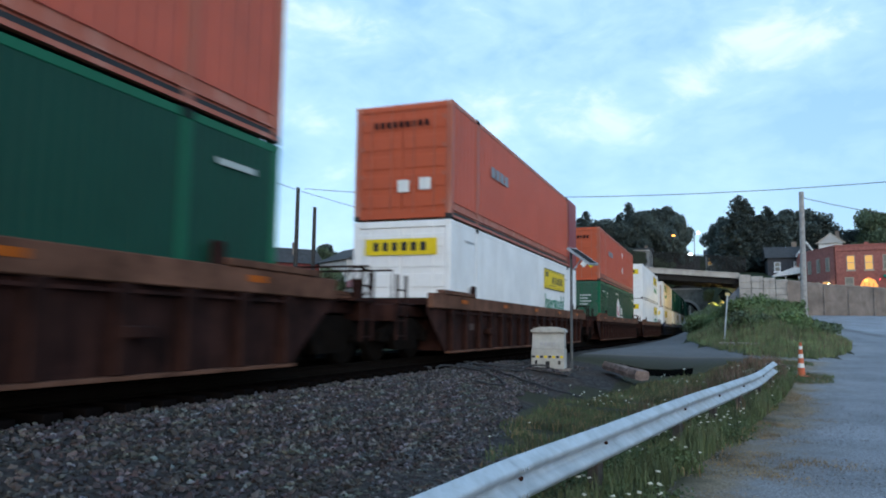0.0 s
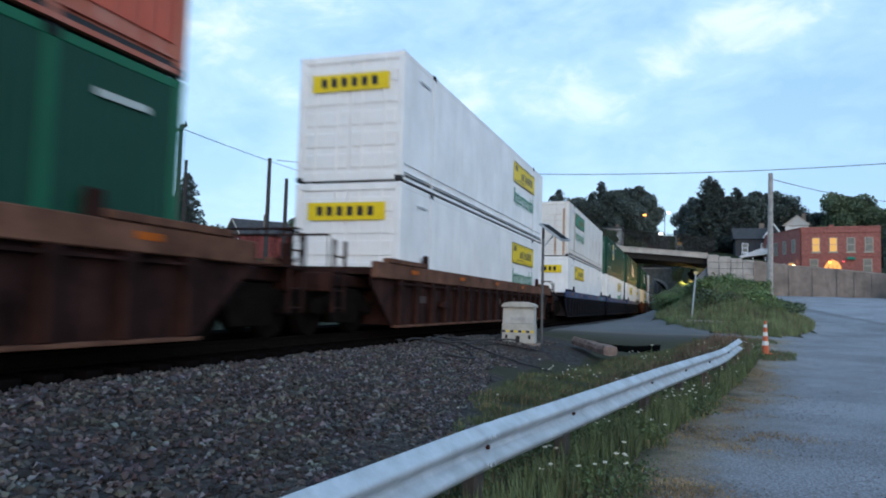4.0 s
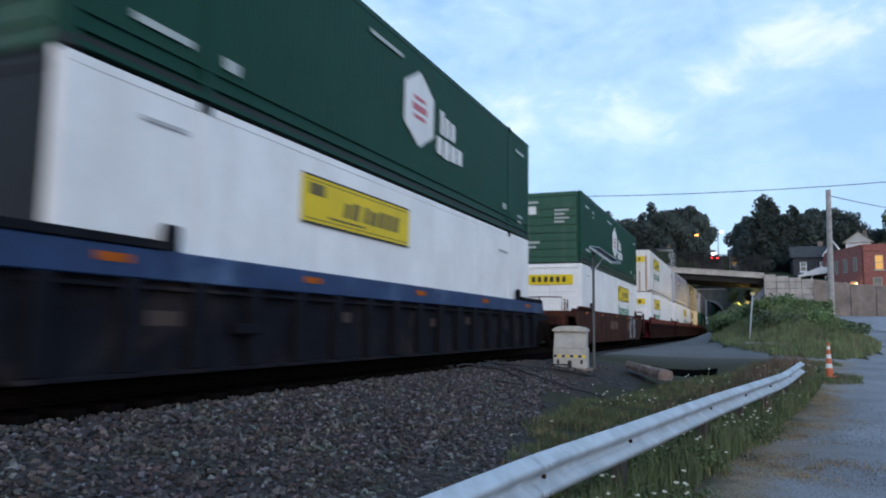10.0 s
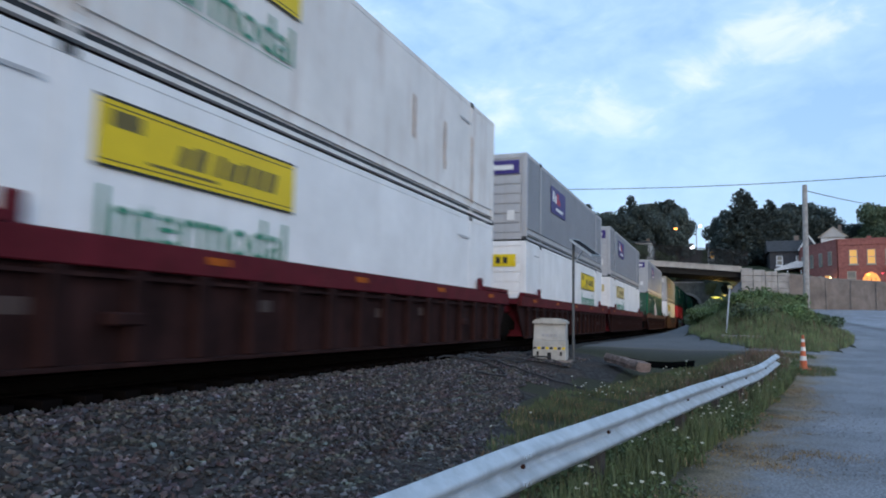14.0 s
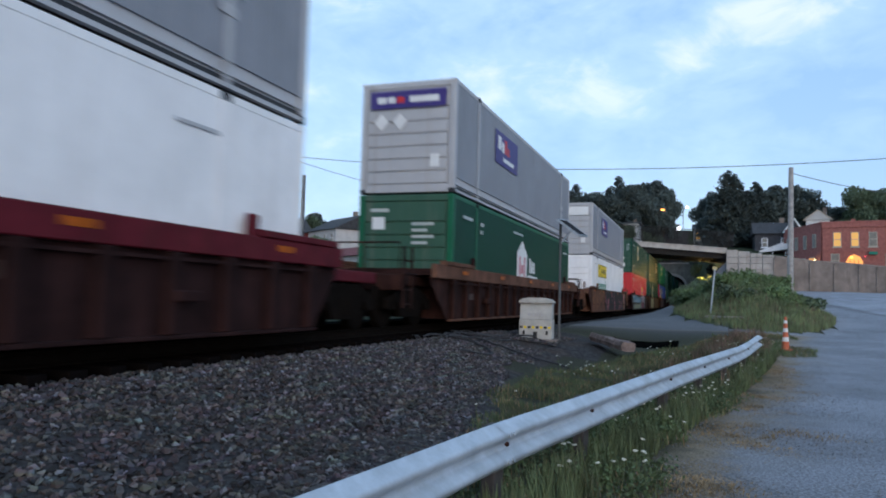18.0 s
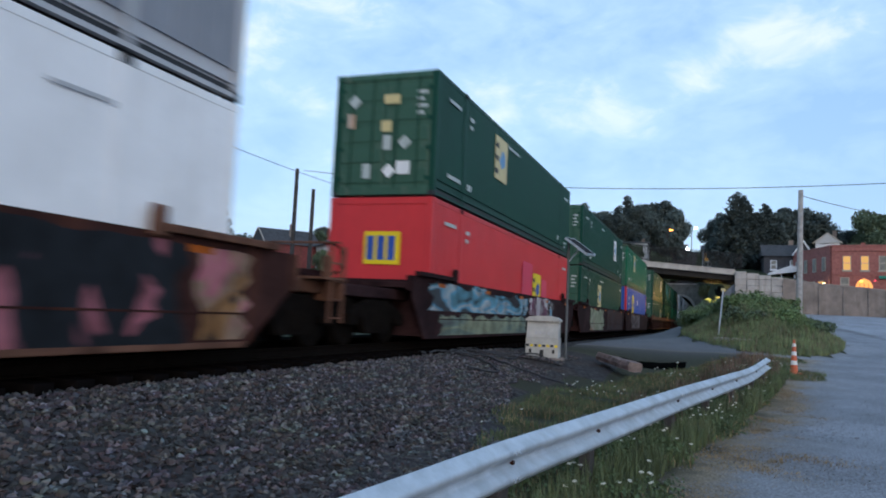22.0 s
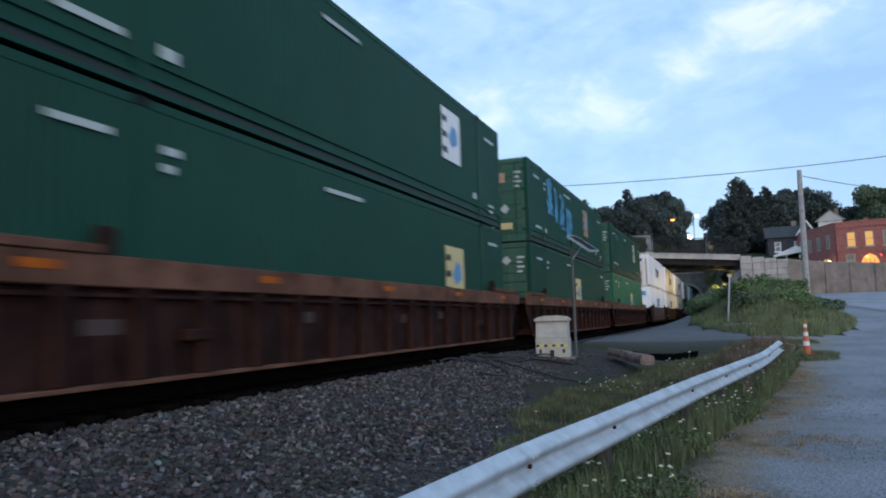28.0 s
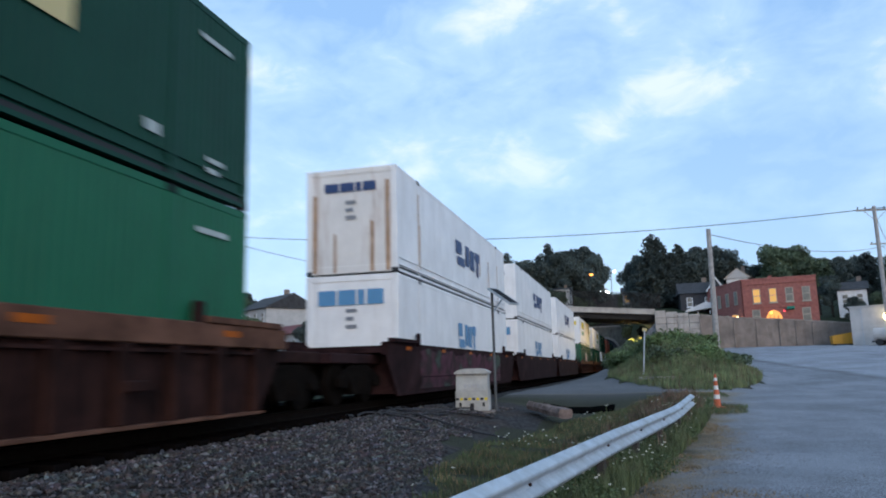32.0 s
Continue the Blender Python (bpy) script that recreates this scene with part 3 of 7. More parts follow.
def container(body, front="ribs", frame_mat=None, front_mat=None, name="container", label="", length=CL, pitch=0.30, depth=0.018, front_posts=None):
    """A box for a well car: its head at y = 0, its floor at z = 0, its side that faces the road at x = +1.295."""
    frame_mat = frame_mat or body
    front_mat = front_mat or body
    c = thing(name, label, "container", group="double-stacked containers")
    def bottom_rail():
        bm = bmesh.new()
        prism(bm, [(-0.05, 0.03), (0.036, 0.03), (0.036, 0.09), (-0.012, 0.10), (-0.012, 0.20), (0.034, 0.205), (0.034, 0.235), (-0.014, 0.245), (-0.014, 0.41), (-0.05, 0.41)], 0.1, length - 0.1)
        return bm
    side = panel_mesh(body, length - 0.24, pitch, depth)
    part("side_panel", side, None, c, at=pose(HW - 0.005, 0.12, 0))
    part("side_panel", side, None, c, at=pose(-HW + 0.005, length - 0.12, 0, 0, 0, 180))
    part("roof", shared("roof%.1f" % length, lambda: bbox(-HW + 0.02, HW - 0.02, 0.05, length - 0.05, CH - 0.06, CH - 0.02), body), None, c)
    part("floor", shared("floor%.1f" % length, lambda: bbox(-HW + 0.03, HW - 0.03, 0.08, length - 0.08, 0.10, 0.17), M_BLACKP), None, c)
    part("rear_wall", shared("rear_wall%.1f" % length, lambda: bbox(-HW + 0.06, HW - 0.06, length - 0.06, length - 0.02, 0.1, CH - 0.08), body), None, c)
    for s in (-1, 1):
        part("top_rail", shared("top_rail%.1f" % length, lambda: bbox(-0.03, 0.03, 0.1, length - 0.1, CH - 0.12, CH - 0.005, bevel=0.01), frame_mat), None, c, at=pose(s * (HW - 0.03), 0, 0))
        part("bottom_rail", shared("bottom_rail%.1f" % length, bottom_rail, frame_mat), None, c, at=pose(s * (HW - 0.03), 0 if s > 0 else length, 0, 0, 0, 0 if s > 0 else 180))
        for y, m in ((0.08, front_posts or frame_mat), (length - 0.08, front_posts or frame_mat)):
            part("corner_post", shared("corner_post", lambda: bbox(-0.075, 0.075, -0.08, 0.08, 0.1, CH - 0.1, bevel=0.015), m), None, c, at=pose(s * (HW - 0.075), y, 0))
            for z in (0.0, CH - 0.118):
                part("corner_casting", shared("corner_casting", lambda: bbox(-0.085, 0.085, -0.09, 0.09, 0.0, 0.118, bevel=0.012), M_BLACKP if z == 0 else m), None, c, at=pose(s * (HW - 0.082), y + (0.006 if y < 1 else -0.006), z))
        # the lifting post of a 53-foot box, set in from each end
        for y in (1.98, length - 1.98):
            part("lifting_post", shared("lifting_post", lambda: bbox(0, 0.012, -0.07, 0.07, 0.03, CH - 0.03), frame_mat), None, c, at=pose(s * HW if s > 0 else -HW - 0.012, y, 0))
            part("lifting_casting", shared("lifting_casting", lambda: bbox(-0.16, 0.02, -0.09, 0.09, CH - 0.115, CH + 0.003), M_CARDARK), None, c, at=pose(HW if s > 0 else -HW + 0.14, y, 0))
    for z, h in ((0.02, 0.2), (CH - 0.17, 0.165)):
        part("end_beam", shared("end_beam%.1f" % z, lambda z=z, h=h: bbox(-HW + 0.15, HW - 0.15, 0.0, 0.1, z, z + h, bevel=0.012), front_mat), None, c)
    if front_mat == M_WHITE2 or body == M_WHITE2:
        for x, w, z1 in ((-1.1, 0.12, 2.2), (0.98, 0.12, 2.5), (0.55, 0.1, 1.4), (-0.5, 0.08, 1.1)):
            endplate(c, "rust_streak", x, x + w, 0.05, z1, M_RUSTSTREAK, y=-0.003, t=0.004)
        for y, z0, z1 in ((1.93, 0.4, 2.5), (2.02, 0.3, 1.6), (10.4, 1.1, 2.0), (12.2, 0.8, 1.9), (length - 2.0, 0.3, 2.0)):
            plate(c, "rust_streak", y, y + 0.09, z0, z1, M_RUSTSTREAK, x=HW + 0.013, t=0.003)
    if front == "ribs":
        w = part("front_wall", shared("front_wall", lambda: bbox(-HW + 0.14, HW - 0.14, 0.045, 0.09, 0.2, CH - 0.16), front_mat), None, c)
        def rib():
            bm = bmesh.new()
            prism(bm, [(0.046, 0), (0.0, 0.0), (0.0, 0.27), (0.046, 0.305)], -HW + 0.2, HW - 0.2, axis="x")
            return bm
        for k in range(6):
            part("rib", shared("rib", rib, front_mat), None, w, at=pose(0, 0, 0.26 + k * 0.325))
        part("header_panel", shared("header_panel", lambda: bbox(-HW + 0.2, HW - 0.2, 0.0, 0.046, 2.22, CH - 0.2), front_mat), None, w)
    elif front == "flat":
        part("front_wall", shared("front_wall_flat", lambda: bbox(-HW + 0.14, HW - 0.14, 0.02, 0.08, 0.2, CH - 0.16), front_mat), None, c)
    else:
        for s in (-1, 1):
            d = part("door", shared("door_leaf", lambda: bbox(-0.565, 0.565, 0.03, 0.08, 0.22, CH - 0.18), front_mat), None, c, at=pose(s * 0.573, 0, 0))
            for k in range(5):
                part("door_panel", shared("door_panel", lambda: bbox(-0.53, 0.53, 0.008, 0.032, 0, 0.33, bevel=0.012), front_mat), None, d, at=pose(0, 0, 0.30 + k * 0.485))
            for x in (-0.27, 0.27):
                bar = part("lock_bar", shared("lock_bar", lambda: (lambda b: (cyl(b, (0, -0.012, 0.16), (0, -0.012, CH - 0.12), 0.018, seg=8), b)[1])(bmesh.new()), frame_mat), None, d, at=pose(x, 0, 0))
            for z in (0.4, 1.1, 1.8, 2.5):
                part("hinge", shared("hinge", lambda: bbox(-0.06, 0.06, -0.004, 0.03, -0.05, 0.05), frame_mat), None, d, at=pose(s * 0.53, 0, z))
    return c


def bars(c, y, z, w, h, rows=2, material=None, end=False):
    """Unreadable small writing: plain bars."""
    for i in range(rows):
        zz = z - i * h * 1.6
        (endplate if end else plate)(c, "marking", y, y + w * (1 if i % 2 == 0 else 0.7), zz, zz + h * 0.75, material or M_MARK)


def banner(c, y, z, yel=None, word=True, w=3.65, h=0.74):
    """A yellow band with a dark border, slanting letter bars and a small badge, over a green word."""
    p = plate(c, "banner", y, y + w, z, z + h, yel or M_YELLOW, label="yellow banner with dark lettering bars")
    k = w / 3.65
    x0, x1 = HW + 0.0235, HW + 0.027
    part("badge", bbox(x0, x1, y + 0.18 * k, y + 0.62 * k, z + 0.44, z + 0.62), M_INK, p)
    for q, (a, b) in enumerate(((1.18, 1.36), (1.44, 1.66), (1.84, 1.98), (2.06, 2.28), (2.36, 2.58), (2.66, 2.86), (2.94, 3.14))):
        bm = bmesh.new()
        lo, hi = 0.22, 0.50 if q not in (0, 3) else 0.46
        prism(bm, [(y + a * k, z + lo), (y + b * k, z + lo), (y + b * k + 0.08, z + hi), (y + a * k + 0.08, z + hi)], x0, x1, axis="x")
        part("letter_bar", bm, M_INK, p)
    part("letter_bar", bbox(x0, x1, y + 0.75 * k, y + 1.9 * k, z + 0.13, z + 0.165), M_INK, p)
    for zz in (0.0, h - 0.03):
        part("border", bbox(x0, x1, y, y + w, z + zz, z + zz + 0.03), M_BLACKP, p)
    for zz in (0.075, h - 0.09):
        part("border", bbox(x0, x1, y + 0.06, y + w - 0.06, z + zz, z + zz + 0.014), M_INK, p)
    if word:
        place = pose(HW + 0.02, y + 0.05, z - 0.74) @ SIDE @ Matrix.Diagonal((1.02, 1.05, 1, 1))
        wd = part("word", bbox(HW + 0.0172, HW + 0.0178, y + 0.05, y + 3.45, z - 0.80, z - 0.79), M_TEAL, c, "green lettering")
        for me in INTERMODAL:
            part("letter", me, None, wd, at=place)


def house_logo(c, y, z, hexagon=False):
    """A white house-shaped or six-sided mark with a faded red device, and white blocks beside it."""
    bm = bmesh.new()
    if hexagon:
        prism(bm, [(y + 0.7, z - 0.05), (y + 1.4, z + 0.32), (y + 1.4, z + 1.12), (y + 0.7, z + 1.5), (y, z + 1.12), (y, z + 0.32)], HW + 0.017, HW + 0.023, axis="x")
    else:
        prism(bm, [(y, z), (y + 1.4, z), (y + 1.4, z + 1.12), (y + 0.7, z + 1.55), (y, z + 1.12)], HW + 0.017, HW + 0.023, axis="x")
    p = part("logo", bm, M_DECAL, c, "white six-sided mark" if hexagon else "white house-shaped mark")
    blocks = ((0.42, 0.98, 0.50, 0.58), (0.36, 1.04, 0.66, 0.80), (0.42, 0.98, 0.88, 0.96)) if hexagon else ((0.28, 0.46, 0.08, 1.0), (0.94, 1.12, 0.08, 1.0), (0.56, 0.84, 0.44, 0.72))
    for a, b, e, f in blocks:
        part("logo_bar", bbox(HW + 0.0235, HW + 0.027, y + a, y + b, z + e, z + f), M_PINK, p)
    for a, b, e, f in ((1.78, 1.98, 0.5, 1.02), (2.06, 2.3, 0.5, 0.92), (1.62, 1.9, 0.05, 0.42), (1.98, 2.3, 0.02, 0.42), (2.4, 2.62, 0.5, 0.9), (2.38, 2.7, 0.04, 0.4), (2.78, 3.06, 0.06, 0.4)):
        plate(c, "logo_block", y + a, y + b, z + e, z + f, M_DECAL)


def square_logo(c, y, z, yel=None, w=1.25, h=1.25, inner=None):
    p = plate(c, "logo", y, y + w, z, z + h, yel or M_PALEYEL, label="square yellow mark with a blue patch")
    bm = bmesh.new()
    prism(bm, [(y + w * 0.34, z + h * 0.46), (y + w * 0.52, z + h * 0.28), (y + w * 0.84, z + h * 0.40), (y + w * 0.80, z + h * 0.66), (y + w * 0.58, z + h * 0.74)], HW + 0.0235, HW + 0.027, axis="x")
    part("logo_block", bm, inner or M_SKYDEC, p)
    for k in (0.12, 0.42, 0.72):
        part("logo_bar", bbox(HW + 0.0235, HW + 0.027, y + 0.03, y + w * 0.26, z + h * k, z + h * (k + 0.12)), M_BLACKP, p)


def small_marks(c, dense=True, length=CL):
    """The little reporting marks and rating plates that boxes carry."""
    bars(c, 0.75, 2.35, 0.8, 0.11, 1)
    bars(c, 2.3, 2.3, 0.3, 0.13, 2)
    bars(c, length - 1.4, 2.35, 0.8, 0.11, 1)
    bars(c, length - 1.2, 0.5, 0.45, 0.1, 2)
    if dense:
        bars(c, 0.8, 0.55, 0.9, 0.12, 1)
        bars(c, 2.25, 0.5, 0.3, 0.2, 1)
        bars(c, 6.0, 2.45, 1.3, 0.1, 1)
        bars(c, length - 2.6, 0.55, 0.3, 0.2, 1)


def make_orange(i):
    c = container(M_ORANGE2, "doors", M_ORANGEW, M_ORANGE, label="faded orange corrugated steel container with dark lettering bars", pitch=0.28, depth=0.03)
    bm = bbox(HW + 0.017, HW + 0.021, CL - 1.7, CL - 0.02, 0.02, CH - 0.02)
    if i == 1:
        part("repaired_panel", bm, M_MAROON, c, "maroon patched end panel")
    else:
        bm.free()
        for z in (1.0, 2.0):
            bm = bmesh.new()
            prism(bm, [(9.26, z + 0.22), (9.52, z), (9.78, z + 0.22), (9.52, z + 0.48)], HW + 0.017, HW + 0.023, axis="x")
            part("placard", bm, M_DECAL, c, "white diamond placard")
    for k in range(4):
        plate(c, "letter_bar", 3.2 + k * 0.46, 3.55 + k * 0.46, 1.62, 1.92, M_GREY)
    for k in range(9):
        endplate(c, "letter_bar", -0.78 + k * 0.17, -0.66 + k * 0.17, 2.3, 2.46, M_CARGREY)
    spots = ((-0.62, 1.68, M_DECAL), (-0.62, 0.78, M_DECAL), (-0.1, 0.74, M_DECAL), (0.42, 0.9, M_DECAL), (0.82, 0.86, M_YELLOW)) if i == 2 else ((0.05, 0.82, M_DECAL), (0.62, 0.86, M_DECAL))
    for x, z, m in spots:
        bm = bmesh.new()
        r = 0.19 if i == 2 else 0.15
        prism(bm, [(x - r, z), (x, z - r), (x + r, z), (x, z + r)] if i == 2 else [(x - r, z - r), (x + r, z - r), (x + r, z + r), (x - r, z + r)], -0.036, -0.03)
        part("placard", bm, m, c)
    return c


def make_green_house(i, light=True, front="doors"):
    g = M_GREEN2 if light else M_GREEN
    c = container(M_GREEN, front, g, M_GREENEND, label="dark green container with a white house-shaped mark", pitch=0.16, depth=0.012)
    small_marks(c)
    house_logo(c, 6.5 if light else 7.4, 0.75 if light else 0.95, not light)
    bars(c, -0.95, 2.45, 0.5, 0.12, 1, end=True)
    endplate(c, "marking", -0.9, -0.55, 2.0, 2.32, M_DECAL)
    bars(c, 0.2, 2.1, 0.6, 0.1, 4, end=True)
    bars(c, -0.9, 0.8, 0.5, 0.12, 2, end=True)
    return c


def make_white(where=2.6, front="ribs", body=None, yel=None, z=1.7, word=True, end_banner=True, label="white container with a yellow banner and green lettering", face=None):
    body = body or M_WHITE
    c = container(body, front, body, face or body, label=label, pitch=0.40, depth=0.004)
    banner(c, where - 0.55, z + 0.08, yel, word)
    bars(c, 1.0, 2.45, 0.7, 0.06, 1, M_GREYL)
    bars(c, CL - 2.9, 2.3, 0.8, 0.06, 1, M_GREYL)
    if end_banner:
        e = endplate(c, "banner", -0.95, 0.95, 2.05, 2.45, yel or M_YELLOW, y=-0.03, label="yellow banner")
        for k in range(6):
            part("letter_bar", bbox(-0.72 + k * 0.25, -0.58 + k * 0.25, -0.042, -0.037, 2.15, 2.36), M_BLACKP, e)
    return c


def make_grey(i):
    c = container(M_GREY, "ribs", M_GREYL, M_GREYL, label="grey container with a purple banner", pitch=0.20, depth=0.010)
    p = plate(c, "banner", 3.6, 6.3, 1.45, 2.45, M_PURPLE, label="purple banner with white and red blocks")
    for a, b, e, f, m in ((0.3, 0.62, 0.45, 0.85, M_DECAL), (0.7, 0.98, 0.42, 0.72, M_DECAL), (1.05, 1.32, 0.42, 0.85, M_RED), (1.4, 1.6, 0.4, 0.65, M_RED), (0.9, 2.2, 0.15, 0.27, M_DECAL)):
        part("logo_block", bbox(HW + 0.0235, HW + 0.027, 3.6 + a, 3.6 + b, 1.45 + e, 1.45 + f), m, p)
    e = endplate(c, "banner", -1.05, 1.05, 2.2, 2.66, M_PURPLE if i < 12 else M_DECAL, y=-0.03, label="banner over the end ribs")
    if i < 12:
        for a, b, m in ((-0.85, -0.6, M_DECAL), (-0.55, -0.35, M_DECAL), (-0.3, -0.1, M_RED), (0.05, 0.85, M_DECAL)):
            part("logo_block", bbox(a, b, -0.044, -0.037, 2.34, 2.5), m, e)
    for x in (-0.72, -0.2):
        bm = bmesh.new()
        prism(bm, [(x - 0.2, 1.85), (x, 1.63), (x + 0.2, 1.85), (x, 2.07)], -0.036, -0.03)
        part("placard", bm, M_DECAL, c)
    endplate(c, "placard", 0.65, 0.9, 0.65, 0.98, M_DECAL, y=-0.03)
    bars(c, CL - 2.2, 1.3, 0.5, 0.2, 2, M_GREYL)
    return c


def make_square(i, sy=11.5, sz=1.15, yel=None, front="ribs", light=False):
    g = M_GREEN2 if light else M_GREEN
    c = container(g, front, g, M_GREENEND, label="green container with a square mark and small white markings", pitch=0.16, depth=0.012)
    small_marks(c)
    square_logo(c, sy, sz, yel)
    rnd = random.Random(i)
    spots = [(x, z) for x in (-0.98, -0.5, -0.02, 0.32) for z in (0.45, 1.0, 1.55, 2.1)]
    for k, (x, z) in enumerate(rnd.sample(spots, 9)):
        x, z = x + rnd.uniform(-0.05, 0.05), z + rnd.uniform(-0.08, 0.08)
        w, h = rnd.choice(((0.26, 0.26), (0.34, 0.3), (0.2, 0.34), (0.4, 0.22)))
        m = (M_DECAL, M_MARK, M_PALEYEL, M_MARK, M_RUSTSTREAK)[k % 5]
        if k % 3 == 0:
            bm = bmesh.new()
            prism(bm, [(x, z + 0.17), (x + 0.17, z), (x + 0.34, z + 0.17), (x + 0.17, z + 0.34)], -0.037, -0.031)
            part("placard", bm, m, c)
        else:
            endplate(c, "placard", x, x + w, z, z + h, m, y=-0.031)
    bars(c, 0.8, 2.35, 0.26, 0.1, 4, end=True)
    return c


def make_red():
    c = container(M_RED, "flat", M_RED, M_RED, label="bright red container with a yellow and blue square mark", pitch=0.16, depth=0.012)
    small_marks(c, False)
    square_logo(c, 9.7, 0.75, M_YELLOW, 1.2, 1.1, M_BLUE)
    plate(c, "repainted_patch", 8.2, 9.6, 0.95, 2.15, M_CHIP, label="brighter repainted patch")
    plate(c, "repainted_patch", 11.0, 11.9, 0.8, 1.7, M_CHIP, label="brighter repainted patch")
    e = endplate(c, "logo", -0.35, 0.55, 1.35, 2.1, M_YELLOW, label="yellow mark with blue bars")
    for k in range(3):
        part("logo_bar", bbox(-0.28 + k * 0.26, -0.1 + k * 0.26, -0.024, -0.019, 1.45, 2.0), M_BLUE, e)
    return c


def make_blue():
    c = container(M_BLUE, "flat", M_BLUE, M_BLUE, label="blue container with red corner posts and a yellow mark", pitch=0.28, depth=0.03, front_posts=M_RED)
    square_logo(c, 3.6, 1.0, M_YELLOW, 1.3, 1.4, M_BLUE)
    bars(c, 1.2, 2.0, 0.6, 0.25, 3)
    plate(c, "placard", 7.6, 8.0, 1.7, 2.1, M_DECAL)
    bars(c, -0.2, 1.6, 0.6, 0.2, 2, end=True)
    return c


def make_swoosh(i, end=True):
    """White box with a broken dark mark on its side."""
    c = container(M_WHITE, "flat", M_WHITE, M_WHITE2 if i == 19 and end else M_WHITE, label="white container with a blue-grey mark", pitch=0.40, depth=0.004)
    m = M_NAVY if end else M_SKYDEC
    for k, (a, b, e, f) in enumerate(((0.0, 0.5, 0.5, 0.95), (0.1, 0.75, 0.1, 0.4), (0.85, 1.2, 0.2, 0.95), (1.3, 1.7, 0.15, 0.9), (1.8, 2.3, 0.6, 0.95), (1.95, 2.15, 0.0, 0.6))):
        plate(c, "logo_block", 6.5 + a * (1.7 if end else 1.2), 6.5 + b * (1.7 if end else 1.2), 1.0 + e, 1.0 + f, m)
    for k, (a, b) in enumerate(((-0.75, -0.35), (-0.3, 0.1), (0.15, 0.3), (0.36, 0.72))):
        endplate(c, "logo_block", a * (1.0 if end else 1.25), b * (1.0 if end else 1.25), 2.25 if end else 2.1, 2.5, M_NAVY if end else M_SKYDEC)
    bars(c, -0.15, 1.9, 0.3, 0.13, 3, M_GREY, end=True)
    return c


# ---- well cars ----
WHEELS = ([], [])


def truck(parent, y):
    """A two-axle truck under an end of a car."""
    t = part("truck", shared("truck_bolster", lambda: bbox(-0.95, 0.95, -0.22, 0.22, 0.38, 0.62, bevel=0.03), M_TRUCK), None, parent, at=pose(0, y, 0))
    for s in (-1, 1):
        def frame_side():
            bm = bmesh.new()
            prism(bm, [(-1.2, 0.40), (-1.05, 0.36), (-0.72, 0.55), (-0.5, 0.22), (0.5, 0.22), (0.72, 0.55), (1.05, 0.36), (1.2, 0.40), (1.2, 0.58), (0.9, 0.72), (0.35, 0.86), (-0.35, 0.86), (-0.9, 0.72), (-1.2, 0.58)], -0.07, 0.07, axis="x")
            return bm
        part("side_frame", shared("side_frame", frame_side, M_TRUCK), None, t, at=pose(s * 1.0, 0, 0))
        for yy in (-0.18, 0.0, 0.18):
            part("spring", shared("spring", lambda: (lambda b: (cyl(b, (0, 0, 0.3), (0, 0, 0.6), 0.075, seg=8), b)[1])(bmesh.new()), M_TRUCK), None, t, at=pose(s * 1.02, yy, 0))
    for k, yy in enumerate((-0.89, 0.89)):
        def wheelset():
            bm = bmesh.new()
            for s in (-1, 1):
                cyl(bm, (s * 0.68, 0, 0), (s * 0.715, 0, 0), 0.49, 0.49, 28)
                cyl(bm, (s * 0.715, 0, 0), (s * 0.82, 0, 0), 0.465, 0.457, 28)
                cyl(bm, (s * 0.82, 0, 0), (s * 1.06, 0, 0), 0.09, 0.085, 10)
                for q in range(6):
                    a = q * math.pi / 3
                    cyl(bm, (s * 0.812, 0.3 * math.cos(a), 0.3 * math.sin(a)), (s * 0.826, 0.3 * math.cos(a), 0.3 * math.sin(a)), 0.035, seg=6)
            cyl(bm, (-0.7, 0, 0), (0.7, 0, 0), 0.08, seg=10)
            return bm
        w = part("wheelset", shared("wheelset", wheelset, M_RAIL), None, t, at=pose(0, yy, 0.46))
        WHEELS[k].append(w)
    return t


